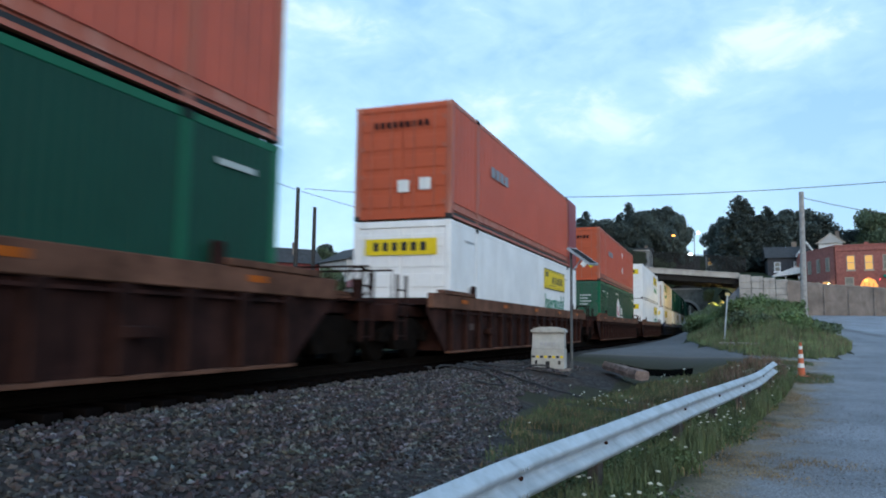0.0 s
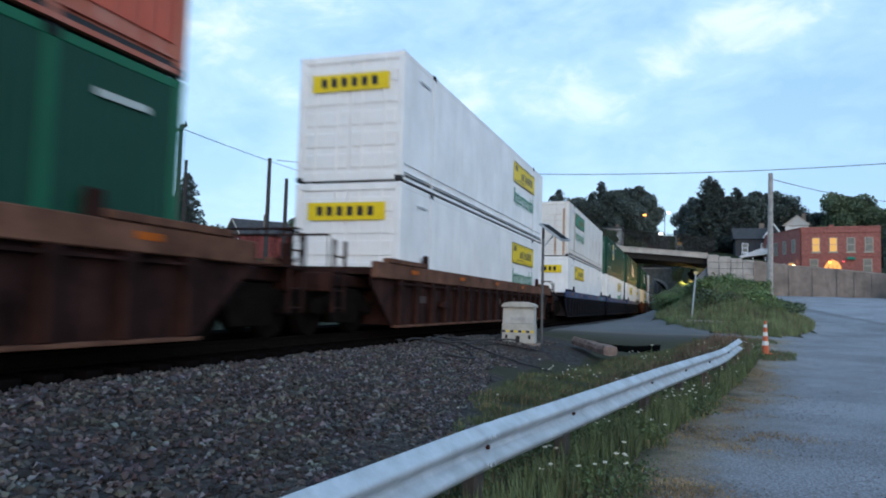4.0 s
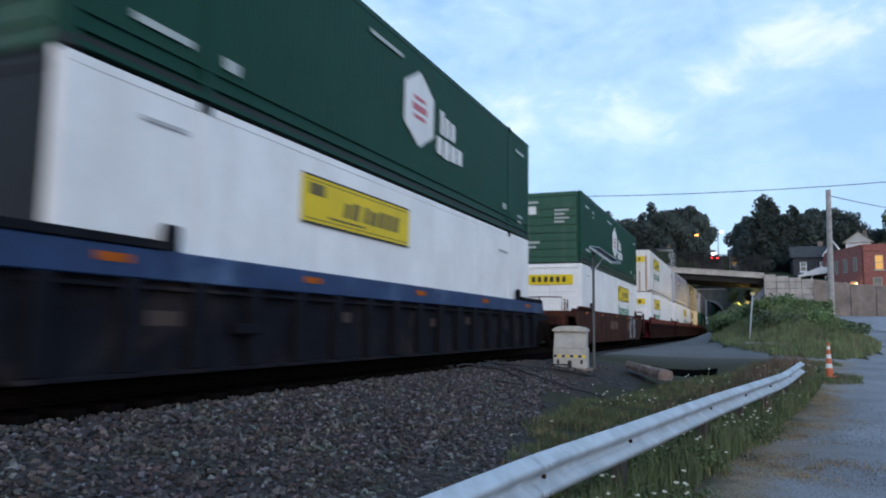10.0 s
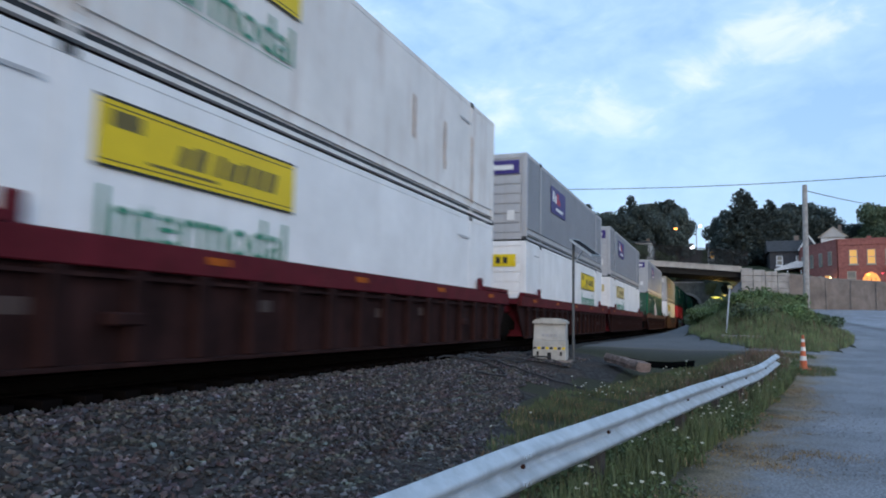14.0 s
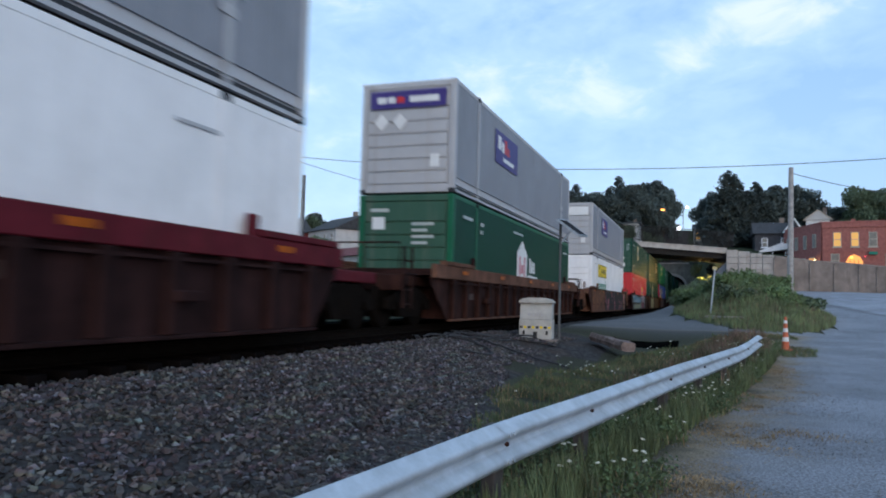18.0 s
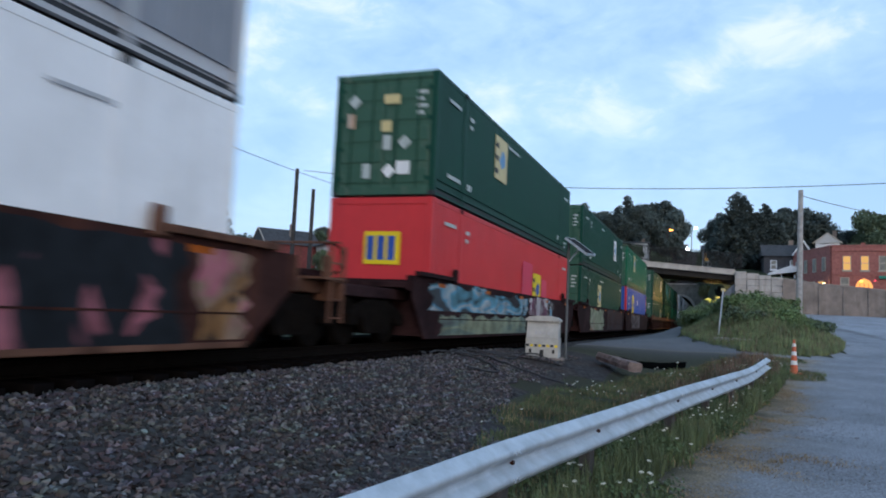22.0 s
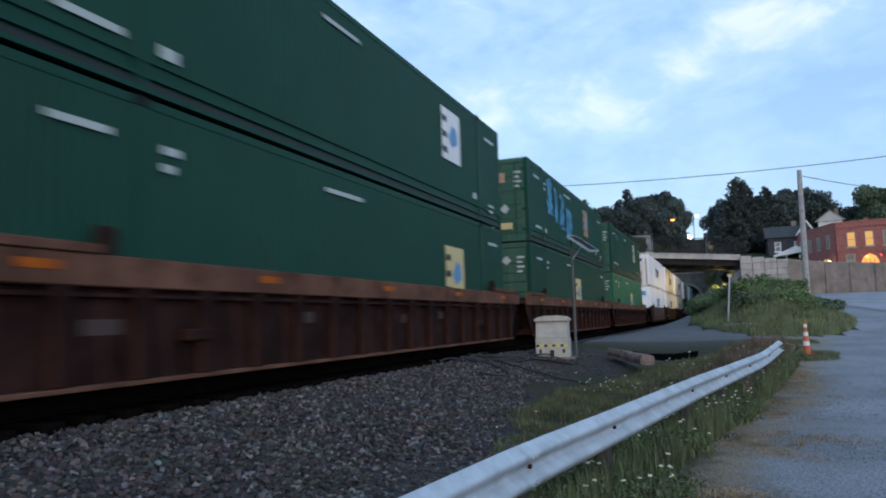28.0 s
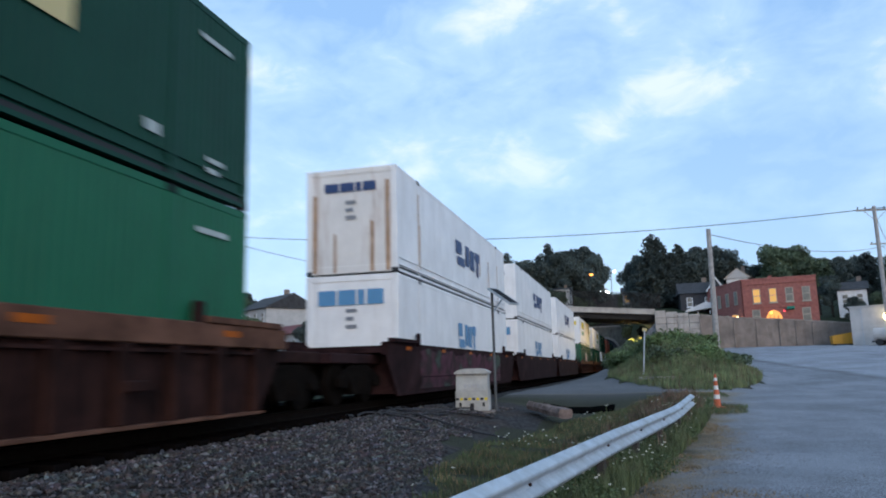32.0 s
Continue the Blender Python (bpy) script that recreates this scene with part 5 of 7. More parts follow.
def retaining_wall():
    w = thing("retaining_wall", "stained concrete retaining wall in panels", "wall", kind="structure")
    pts = [(2.3, 89.7, 7.1, 1.8), (7.4, 89.6, 6.3, 1.8), (11.0, 89.4, 5.8, 2.4), (15.7, 88.9, 5.4, 2.4), (19.0, 88.6, 5.05, 2.4), (22.2, 88.4, 4.7, 2.4), (25.0, 88.2, 4.4, 2.4)]
    for k in range(len(pts) - 1):
        a, c = pts[k], pts[k + 1]
        n = 4 if k == 0 else 2
        for q in range(n):
            f0, f1 = q / n, (q + 1) / n
            x0, x1 = a[0] + (c[0] - a[0]) * f0, a[0] + (c[0] - a[0]) * f1 - 0.05
            y0, y1 = a[1] + (c[1] - a[1]) * f0, a[1] + (c[1] - a[1]) * f1
            z0, z1 = a[2] + (c[2] - a[2]) * f0, a[2] + (c[2] - a[2]) * f1
            if k == 0:
                # the bridge's wing wall is laid up in block courses
                for r in range(9):
                    zz0, zz1 = 1.2 + 0.72 * r, 1.2 + 0.72 * (r + 1) - 0.03
                    top = min(zz1, z0)
                    if zz0 < top:
                        part("block", bbox(x0, x1, y0 - 0.03 * (r % 2), y0 + 0.5, zz0, top, bevel=0.02), M_CONC, w)
                continue
            bm = bmesh.new()
            v = [bm.verts.new(p) for p in ((x0, y0, a[3] - 1), (x1, y1, a[3] - 1), (x1, y1, z1), (x0, y0, z0), (x0, y0 + 0.5, a[3] - 1), (x1, y1 + 0.5, a[3] - 1), (x1, y1 + 0.5, z1), (x0, y0 + 0.5, z0))]
            for f in ((0, 1, 2, 3), (5, 4, 7, 6), (3, 2, 6, 7), (1, 5, 6, 2), (4, 0, 3, 7)):
                bm.faces.new([v[i] for i in f])
            part("panel", bm, M_CONC2, w)
            part("pilaster", bbox(x0 - 0.14, x0 + 0.14, y0 - 0.12, y0 - 0.004, a[3] - 1, z0 - 0.15), M_CONC2, w)
        if k > 0:
            part("coping", rod((a[0], a[1] + 0.2, a[2] + 0.03), (c[0], c[1] + 0.2, c[2] + 0.03), 0.16, 6), M_CONC2, w)
    return w


retaining_wall()


def tunnel():
    t = thing("tunnel_portal", "stone tunnel portal with an arched mouth", "tunnel", kind="structure")
    cx, Y = -7.4, 181.0
    R = 3.0
    def arch(r, n=14):
        return [(r * math.cos(math.pi * k / n), 4.4 + r * math.sin(math.pi * k / n)) for k in range(n + 1)]
    a, b = arch(R), arch(R + 0.6)
    bm = bmesh.new()
    prism(bm, [(-9, -0.6), (-R, -0.6)] + a[::-1] + [(R, -0.6), (9, -0.6), (9, 10.2), (-9, 10.2)], 0.0, 1.0)
    part("portal_wall", bm, M_STONEB, t)
    for k in range(len(a) - 1):
        bm = bmesh.new()
        prism(bm, [a[k], a[k + 1], b[k + 1], b[k]], -0.15, 0.05)
        part("arch_stone", bm, M_CONC, t)
    for s in (-1, 1):
        for r in range(6):
            x = s * R + (0 if s > 0 else -0.6)
            part("jamb_stone", bbox(x, x + 0.6, -0.15, -0.004, -0.5 + 0.8 * r, 0.27 + 0.8 * r, bevel=0.02), M_CONC, t)
    part("cornice", bbox(-9, 9, -0.25, 0.3, 10.2, 10.5, bevel=0.03), M_CONC, t)
    bm = bmesh.new()
    ring = [(R, -0.6)] + a + [(-R, -0.6)]
    lo = [bm.verts.new((u, 1.0, v)) for u, v in ring]
    hi = [bm.verts.new((u, 420, v)) for u, v in ring]
    for k in range(len(ring) - 1):
        bm.faces.new((lo[k], lo[k + 1], hi[k + 1], hi[k]))
    bm.faces.new(hi)
    part("bore", bm, M_CARDARK, t)
    t.matrix_basis = pose(cx, Y, 0)


tunnel()


# ---- guardrail ----
GR = [(-1.72, 0.2), (-1.62, 1.6), (-1.45, 3.0), (-1.24, 4.75), (-0.94, 6.55), (-0.40, 9.85), (0.42, 14.4), (1.22, 19.1)]


def rail_at(u):
    i = min(int(u), len(GR) - 2)
    f = u - i
    p = [Vector((*GR[max(0, min(len(GR) - 1, j))], 0)) for j in (i - 1, i, i + 1, i + 2)]
    return 0.5 * ((2 * p[1]) + (p[2] - p[0]) * f + (2 * p[0] - 5 * p[1] + 4 * p[2] - p[3]) * f * f + (3 * p[1] - p[0] - 3 * p[2] + p[3]) * f ** 3)


def guardrail():
    g = thing("guardrail", "galvanised steel W-beam guardrail along the lot's edge", "guardrail")
    prof = [(0.000, 0.155), (0.012, 0.150), (0.02, 0.135), (0.075, 0.105), (0.083, 0.085), (0.075, 0.062), (0.02, 0.025), (0.0, 0.0),
            (0.02, -0.025), (0.075, -0.062), (0.083, -0.085), (0.075, -0.105), (0.02, -0.135), (0.012, -0.150), (0.0, -0.155)]
    top = len(GR) - 1
    def zc(u):
        return -0.305 + 0.12 * smooth01(6.2, 7.0, u)
    for n, (u0, u1) in enumerate(((0.0, 3.0), (2.9, 5.03), (4.98, 6.03), (5.98, top))):
        bm = bmesh.new()
        rows = []
        m = 16
        for k in range(m + 1):
            u = u0 + (u1 - u0) * k / m
            c, d = rail_at(min(u, top - 0.001)), rail_at(min(u + 0.01, top)) - rail_at(max(0, min(u, top - 0.01) - 0.01))
            d.normalize()
            side = Vector((d.y, -d.x, 0))
            off = 0.004 * (n % 2)
            wob = 0.006 * noise.noise((u * 2.3, n, 0))
            rows.append([[bm.verts.new(c + side * (o + off + th + wob) + Vector((0, 0, zc(u) + h))) for o, h in prof] for th in (0.0, -0.004)])
        for k in range(m):
            for q in range(2):
                for j in range(len(prof) - 1):
                    bm.faces.new((rows[k][q][j], rows[k][q][j + 1], rows[k + 1][q][j + 1], rows[k + 1][q][j]))
        part("beam", bm, M_GALV, g, smooth=True)
    for u in (0.6, 1.9, 3.0, 4.0, 4.98, 5.5, 5.98, 6.5, 6.95):
        c = rail_at(u)
        d = (rail_at(min(u + 0.02, top)) - rail_at(u - 0.02)).normalized()
        s = Vector((d.y, -d.x, 0))
        part("post", bbox(-0.05, 0.05, -0.075, 0.075, -1.6, zc(u) + 0.12, bevel=0.01), M_DARKPOLE, g, "dark weathered post", at=pose(c.x - s.x * 0.085, c.y - s.y * 0.085, 0, 0, 0, math.degrees(math.atan2(d.y, d.x)) - 90))
        o = c + Vector((0, 0, zc(u)))
        part("bolt", rod(o, o + s * 0.03, 0.022, 8, 0.014), M_RUST, g)
    for u in (4.94, 4.97, 5.0, 5.03, 5.98, 6.02, 0.5, 0.56, 1.5, 2.93, 2.97):
        for h in (0.085, -0.085):
            c = rail_at(u)
            d = (rail_at(u + 0.02) - rail_at(u - 0.02)).normalized()
            o = c + Vector((d.y, -d.x, 0)) * 0.083 + Vector((0, 0, zc(u) + h))
            part("splice_bolt", rod(o, o + Vector((d.y, -d.x, 0)) * 0.014, 0.014, 6), M_GALV, g)
    return g


guardrail()


# ---- trackside cabinet with solar mast ----
def cabinet():
    z = ground_z(-4.2, 19.1) + 0.02
    c = thing("signal_cabinet", "weathered grey trackside cabinet with a black and yellow strip", "cabinet", at=pose(-4.2, 19.1, -0.36, 0, 0, 6))
    part("body", bbox(-0.43, 0.43, -0.35, 0.35, 0.0, 0.52, bevel=0.02), M_CABINET, c)
    bm = bmesh.new()
    prism(bm, [(-0.35, 0.524), (0.33, 0.524), (0.33, 0.94), (-0.24, 0.94)], -0.41, 0.41, axis="x")
    part("upper_body", bm, M_CABINET, c)
    bm = bmesh.new()
    prism(bm, [(-0.45, 0.944), (0.45, 0.944), (0.45, 0.99), (0.36, 1.05), (0.18, 1.085), (-0.18, 1.085), (-0.36, 1.05), (-0.45, 0.99)], -0.34, 0.40)
    part("lid", bm, M_CABINET, c, "arched grey lid")
    for k in range(8):
        part("warning_block", bbox(-0.41 + k * 0.105, -0.335 + k * 0.105, -0.357, -0.351, 0.28, 0.34), M_BLACKP if k % 2 == 0 else M_YELLOW, c)
    for k in range(4):
        part("marking", bbox(-0.2 + k * 0.11, -0.13 + k * 0.11, -0.346, -0.33, 0.60, 0.68), M_GREYL, c)
    part("door_handle", bbox(-0.05, 0.05, -0.40, -0.352, 0.02, 0.2, bevel=0.012), M_BLACKP, c)
    for s in (-1, 1):
        part("hasp", bbox(s * 0.3 - 0.03, s * 0.3 + 0.03, -0.37, -0.352, 0.12, 0.22), M_BLACKP, c)
    part("plinth", bbox(-0.55, 0.55, -0.45, 0.45, -0.5, -0.004), M_CONC2, c)
    m = thing("solar_mast", "thin dark steel mast carrying a tilted solar panel", "mast", at=pose(-3.68, 19.5, -0.5))
    part("mast", rod((0, 0, 0), (0, 0, 3.35), 0.035), M_POSTGREY, m)
    p = part("panel", bbox(-0.36, 0.36, -0.32, 0.32, -0.02, 0.02, bevel=0.005), M_CARDARK, m, "dark solar panel", at=pose(0.32, -0.05, 3.12, 4, 36, -8))
    for a in ((-0.38, -0.36, -0.34, 0.34), (0.36, 0.38, -0.34, 0.34), (-0.36, 0.36, -0.34, -0.32), (-0.36, 0.36, 0.32, 0.34)):
        part("frame_bar", bbox(a[0], a[1], a[2], a[3], -0.03, 0.03), M_GALV, p)
    part("bracket", rod((0, 0, 2.7), (0.3, -0.03, 3.08), 0.02, 6), M_GALV, m)


M_POSTGREY = mat("dull_grey_post", (0.09, 0.095, 0.10), 0.7, 0.0, 0.2, 4.0)
M_DARKWIN = mat("dusk_glass", (0.06, 0.065, 0.08), 0.2, 0, 0.1, 2.0, spec=0.6)
cabinet()


def ground_cables():
    rnd = random.Random(5)
    for k in range(4):
        p = Vector((-4.3 + rnd.uniform(-0.5, 0.6), 18.6 - 0.35 * k, -0.28))
        d = rnd.uniform(2.2, 4.2)
        pts = [p]
        for q in range(26):
            d += rnd.uniform(-0.6, 0.6)
            n = p + Vector((math.cos(d), math.sin(d) * 0.9, 0)) * 0.22
            n.z = ground_z(n.x, n.y) + 0.06 + 0.05 * rnd.random()
            if n.x < -6.0 or n.y < 12:
                d += 1.3
                continue
            pts.append(n)
            p = n
        bm = bmesh.new()
        tube(bm, pts, 0.022, 6)
        solid("ground_cable", bm, M_WIRE, "black cable lying in loose loops on the ballast", "cable", group="loose cables")


ground_cables()


def cone():
    c = thing("traffic_cone", "dirty orange traffic cone with pale bands", "traffic cone", at=pose(2.12, 22.4, lot_z(0, 22.4) + 0.0))
    part("base", bbox(-0.19, 0.19, -0.19, 0.19, -0.02, 0.05, bevel=0.02), M_CONE, c)
    for z0, z1, r0, r1, m, name in ((0.05, 0.26, 0.10, 0.085, M_CONE, "lower_body"), (0.26, 0.38, 0.086, 0.077, M_DECAL, "band"), (0.38, 0.52, 0.075, 0.066, M_CONE, "middle_body"),
                                    (0.52, 0.63, 0.067, 0.058, M_DECAL, "band"), (0.63, 0.76, 0.056, 0.048, M_CONE, "upper_body"), (0.76, 0.85, 0.049, 0.042, M_DECAL, "band"), (0.85, 0.95, 0.04, 0.032, M_CONE, "tip")):
        part(name, rod((0, 0, z0), (0, 0, z1), r0, 16, r1), m, c)


cone()


def timber():
    bm = bmesh.new()
    prism(bm, [(-0.17, 0.0), (0.17, 0.0), (0.18, 0.10), (0.15, 0.2), (-0.12, 0.23), (-0.18, 0.12)], 0, 2.5)
    bmesh.ops.subdivide_edges(bm, edges=bm.edges[:], cuts=5)
    for v in bm.verts:
        v.co += Vector(noise.noise_vector(v.co * 3)) * (0.05 + 0.07 * smooth01(1.9, 2.5, v.co.y))
    solid("timber", bm, M_ROT, "broken rotten timber lying on the gravel", "timber", at=pose(-1.75, 18.2, ground_z(-2.3, 19.5) + 0.10, 2, 4, 26))
    bm = bbox(-0.75, 0.75, -0.14, 0.14, -0.05, 0.09, bevel=0.02)
    solid("plank", bm, M_WOODPOLE, "pale plank lying by the weeds", "plank", at=pose(0.75, 30.0, ground_z(0.75, 30) + 0.03, 0, 0, -25))
    p = thing("marker_post", "leaning thin post with a small yellow marker", "post", at=pose(0.2, 31.3, ground_z(0.2, 31.3) - 0.1, 0, 5, 0))
    part("post", rod((0, 0, 0), (0, 0, 2.0), 0.03, 6), M_GALV, p)
    part("marker", bbox(-0.09, 0.09, -0.02, 0.02, 1.95, 2.08, bevel=0.015), M_PALEYEL, p, "yellow marker plate")


timber()


# ---- poles and wires ----
def utility_pole(x, y, z0, z1, r, material, arm=0.0, label="weathered grey wooden utility pole", turn=0, lean=0.0):
    p = thing("utility_pole", label, "utility pole", at=pose(x, y, z0 - 0.8, 0, lean, turn))
    h = z1 - z0 + 0.8
    part("shaft", rod((0, 0, 0), (0, 0, h), r, 12, r * 0.7), material, p)
    if arm:
        part("crossarm", bbox(-arm, arm, -0.16, -0.05, h - 0.35, h - 0.22, bevel=0.01), material, p)
        for k in (-0.9, -0.5, 0.5, 0.9):
            part("insulator", rod((k * arm, -0.1, h - 0.22), (k * arm, -0.1, h - 0.05), 0.05, 8, 0.03), M_CARDARK, p)
        for s in (-1, 1):
            part("brace", rod((s * arm * 0.6, -0.1, h - 0.33), (0, -0.1, h - 1.1), 0.02, 5), material, p)
    return p


utility_pole(3.97, 39.8, 1.3, 7.65, 0.16, M_WOODPOLE, lean=0.6)
utility_pole(17.2, 57.6, 1.05, 11.6, 0.17, M_WOODPOLE, 1.3, "grey utility pole with a crossarm", 10)
utility_pole(24.2, 78.0, 2.0, 12.0, 0.17, M_WOODPOLE, 1.8, "grey utility pole with a crossarm", 10)
utility_pole(28.4, 85.0, 2.0, 11.1, 0.15, M_WOODPOLE, 0, "weathered pole behind the metal building")
utility_pole(-20.0, 31.6, 0.4, 7.7, 0.13, M_DARKPOLE, 0, "bare dark wooden pole by the far side")
utility_pole(-20.0, 33.3, 0.4, 6.95, 0.13, M_DARKPOLE, 0, "bare dark wooden pole by the far side")
utility_pole(-26.0, 32.2, 0.9, 9.9, 0.14, M_DARKPOLE, 1.3, "dark pole with a crossarm", -35)
utility_pole(-26.5, 33.4, 0.9, 8.2, 0.12, M_DARKPOLE, 0, "bare dark wooden pole by the far side")


def cable(a, b, sag, r=0.02):
    bm = bmesh.new()
    a, b = Vector(a), Vector(b)
    pts = [a.lerp(b, k / 24) - Vector((0, 0, sag * 4 * (k / 24) * (1 - k / 24))) for k in range(25)]
    tube(bm, pts, r)
    solid("overhead_cable", bm, M_WIRE, "dark overhead cable strung between poles", "cable", group="overhead cables")


cable((17.2, 57.6, 11.45), (-36, 58.0, 13.4), 1.2, 0.028)
cable((17.2, 57.6, 11.45), (40, 42.0, 12.5), 0.8, 0.028)
cable((3.97, 39.8, 7.4), (24.2, 78.0, 11.6), 0.8, 0.02)
cable((17.2, 57.6, 11.3), (24.2, 78.0, 11.7), 0.4, 0.02)
cable((-26.0, 32.2, 9.7), (-30, 90.0, 14.0), 1.0, 0.02)


# ---- buildings ----
M_LITWIN = glow("lit_window", (1.0, 0.5, 0.12), 0.26)
M_ARCHGLOW = glow("warm_doorway_glow", (1.0, 0.42, 0.10), 0.75)
M_PALEWIN = mat("pale_dusk_window", (0.22, 0.2, 0.17), 0.3, 0, 0.2, 2.0)
M_LAMPO = glow("orange_lamp_glow", (1.0, 0.36, 0.06), 5.0)
M_LAMPW = glow("white_lamp_glow", (0.9, 0.95, 1.0), 14.0)
M_LAMPY = glow("warm_lamp_glow", (1.0, 0.75, 0.35), 10.0)
M_TRIM = paint("pale_stone_trim", (0.42, 0.36, 0.30), (0.2, 0.15, 0.12), 0.3)
M_ROOF = mat("dark_shingle_roof", (0.05, 0.05, 0.055), 0.9, 0, 0.3, 2.0, 0.3, 10)
M_WHITEWOOD = mat("white_painted_wood", (0.72, 0.72, 0.74), 0.7, 0, 0.1, 2.0)
M_SIDING = mat("pale_siding", (0.46, 0.45, 0.45), 0.8, 0, 0.1, 1.0)
M_GREENSIGN = paint("green_awning", (0.02, 0.20, 0.14))
M_MAROONH = mat("dark_red_siding", (0.16, 0.04, 0.04), 0.85, 0, 0.2, 2.0, 0.2, 20)


def window(b, x, z, w, h, glass, y=0.0, frame=None, sill=True):
    f = part("window", bbox(x, x + w, y - 0.05, y + 0.03, z, z + h), frame or M_TRIM, b)
    for k in range(2):
        part("pane", bbox(x + 0.09, x + w - 0.09, y - 0.07, y - 0.054, z + 0.08 + k * (h / 2 - 0.02), z + h / 2 - 0.04 + k * (h / 2 - 0.02)), glass, f)
    if sill:
        part("sill", bbox(x - 0.08, x + w + 0.08, y - 0.14, y - 0.002, z - 0.14, z - 0.004), frame or M_TRIM, f)


def brick_building():
    b = thing("brick_building", "two-storey red brick building with tall lit windows", "building", at=pose(13.5, 99.2, 5.2, 0, 0, -10.2))
    W, D, H = 8.45, 9.0, 5.85
    part("front_wall", bbox(0, W, 0, 0.4, -2.5, H), M_BRICK, b)
    part("rear_wall", bbox(0, W, D - 0.4, D, -2.5, H), M_BRICK, b)
    part("side_wall", bbox(W - 0.4, W, 0.404, D - 0.404, -2.5, H), M_BRICK, b)
    side = part("side_wall", bbox(-0.2, 0.2, 0, 11.0, -2.5, H), M_BRICK, b, at=pose(0.0, 0.3, 0, 0, 0, 27))
    part("roof", bbox(0.1, W - 0.1, 0.1, D - 0.1, H - 0.3, H - 0.22), M_ROOF, b)
    part("parapet", bbox(-0.06, W + 0.06, -0.06, 0.46, H + 0.004, H + 0.2, bevel=0.02), M_BRICK, b)
    part("cornice", bbox(-0.05, W + 0.05, -0.12, -0.004, H - 0.55, H - 0.4), M_BRICK, b)
    part("belt_course", bbox(-0.03, W + 0.03, -0.07, -0.004, 2.35, 2.5), M_BRICK, b)
    for k, g in enumerate((M_LITWIN, M_LITWIN, M_PALEWIN, M_LITWIN if 0 else M_PALEWIN)):
        window(b, 1.15 + k * 1.88, 2.95, 0.9, 1.75, g)
    for x, g in ((0.9, M_PALEWIN), (6.6, M_PALEWIN)):
        window(b, x, 0.4, 0.95, 1.7, g)
    arch = [(2.5, 0.0), (4.3, 0.0), (4.3, 1.1), (4.0, 1.7), (3.4, 2.0), (2.8, 1.7), (2.5, 1.1)]
    bm = bmesh.new()
    prism(bm, [(3.4 + (u - 3.4) * 1.25, v * 1.12) for u, v in arch], -0.08, -0.004)
    d = part("entrance", bm, M_BRICK, b, "arched brick doorway")
    bm = bmesh.new()
    prism(bm, arch, -0.11, -0.084)
    part("pane", bm, M_ARCHGLOW, d, "glowing arched doorway")
    for x in (2.95, 3.4, 3.85):
        part("mullion", bbox(x - 0.03, x + 0.03, -0.14, -0.112, 0.0, 1.3), M_MAROONH, d)
    part("sign", bbox(4.9, 5.8, -0.5, -0.1, 1.95, 2.3, bevel=0.05), M_GREENSIGN, b, "green awning")
    part("wall_lamp", rod((3.1, -0.5, 1.55), (3.1, -0.5, 1.75), 0.14, 8), M_LAMPO, b)
    part("wall_lamp", rod((-0.9, 0.5, 1.2), (-0.9, 0.5, 1.4), 0.14, 8), M_LAMPY, b)
    part("wall_lamp", rod((4.55, -0.3, 1.7), (4.55, -0.3, 1.8), 0.07, 8), glow("red_sign_glow", (1.0, 0.05, 0.08), 5.0), b)
    part("chimney", bbox(3.0, 3.5, 6.0, 6.6, H - 0.3, H + 1.1), M_BRICK, b)
    turned = pose(0.0, 0.3, 0, 0, 0, 27)
    for y in (1.2, 3.8, 6.4, 9.0):
        window_s = part("window", bbox(-0.29, -0.2, y, y + 0.95, 2.95, 4.7), M_TRIM, b, at=turned)
        part("pane", bbox(-0.31, -0.294, y + 0.12, y + 0.83, 3.05, 4.6), M_PALEWIN, window_s)
    for y in (1.6, 4.2, 8.0):
        window_s = part("window", bbox(-0.29, -0.2, y, y + 1.5, 0.3, 1.8), M_TRIM, b, at=turned)
        part("pane", bbox(-0.31, -0.294, y + 0.1, y + 1.4, 0.4, 1.7), M_ARCHGLOW if y < 6 else M_LITWIN, window_s)
    part("parapet", bbox(-0.26, 0.26, 0, 11.0, H + 0.004, H + 0.2), M_BRICK, b, at=turned)
    return b


brick_building()


def house(x, y, z, w, d, h, roof_h, turn, wall, label, lit=0, along="x", roof=None):
    b = thing("house", label, "house", at=pose(x, y, z, 0, 0, turn), group="houses on the hillside")
    part("wall", bbox(-w / 2, w / 2, 0, d, -2.5, h), wall, b)
    bm = bmesh.new()
    if along == "x":
        prism(bm, [(-0.4, h), (d + 0.4, h), (d / 2, h + roof_h)], -w / 2 - 0.3, w / 2 + 0.3, axis="x")
    else:
        prism(bm, [(-w / 2 - 0.4, h), (w / 2 + 0.4, h), (0, h + roof_h)], -0.3, d + 0.3)
    part("roof", bm, roof or M_ROOF, b)
    if along != "x":
        for s in (-1, 1):
            part("bargeboard", rod((s * (w / 2 + 0.4), -0.32, h - 0.02), (0, -0.32, h + roof_h), 0.09, 4), M_TRIM if wall != M_SIDING else M_SIDING, b)
    n = max(2, int(w / 2.2))
    for k in range(n):
        window(b, -w / 2 + (k + 0.5) * w / n - 0.4, h - 1.9, 0.8, 1.3, M_LITWIN if k < lit else M_PALEWIN, frame=M_WHITEWOOD)
        window(b, -w / 2 + (k + 0.5) * w / n - 0.4, h - 4.6, 0.8, 1.3, M_PALEWIN) if h > 5 else None
    part("chimney", bbox(w * 0.2, w * 0.2 + 0.6, d * 0.5, d * 0.5 + 0.6, h, h + roof_h + 0.7), M_CONC2, b)
    return b


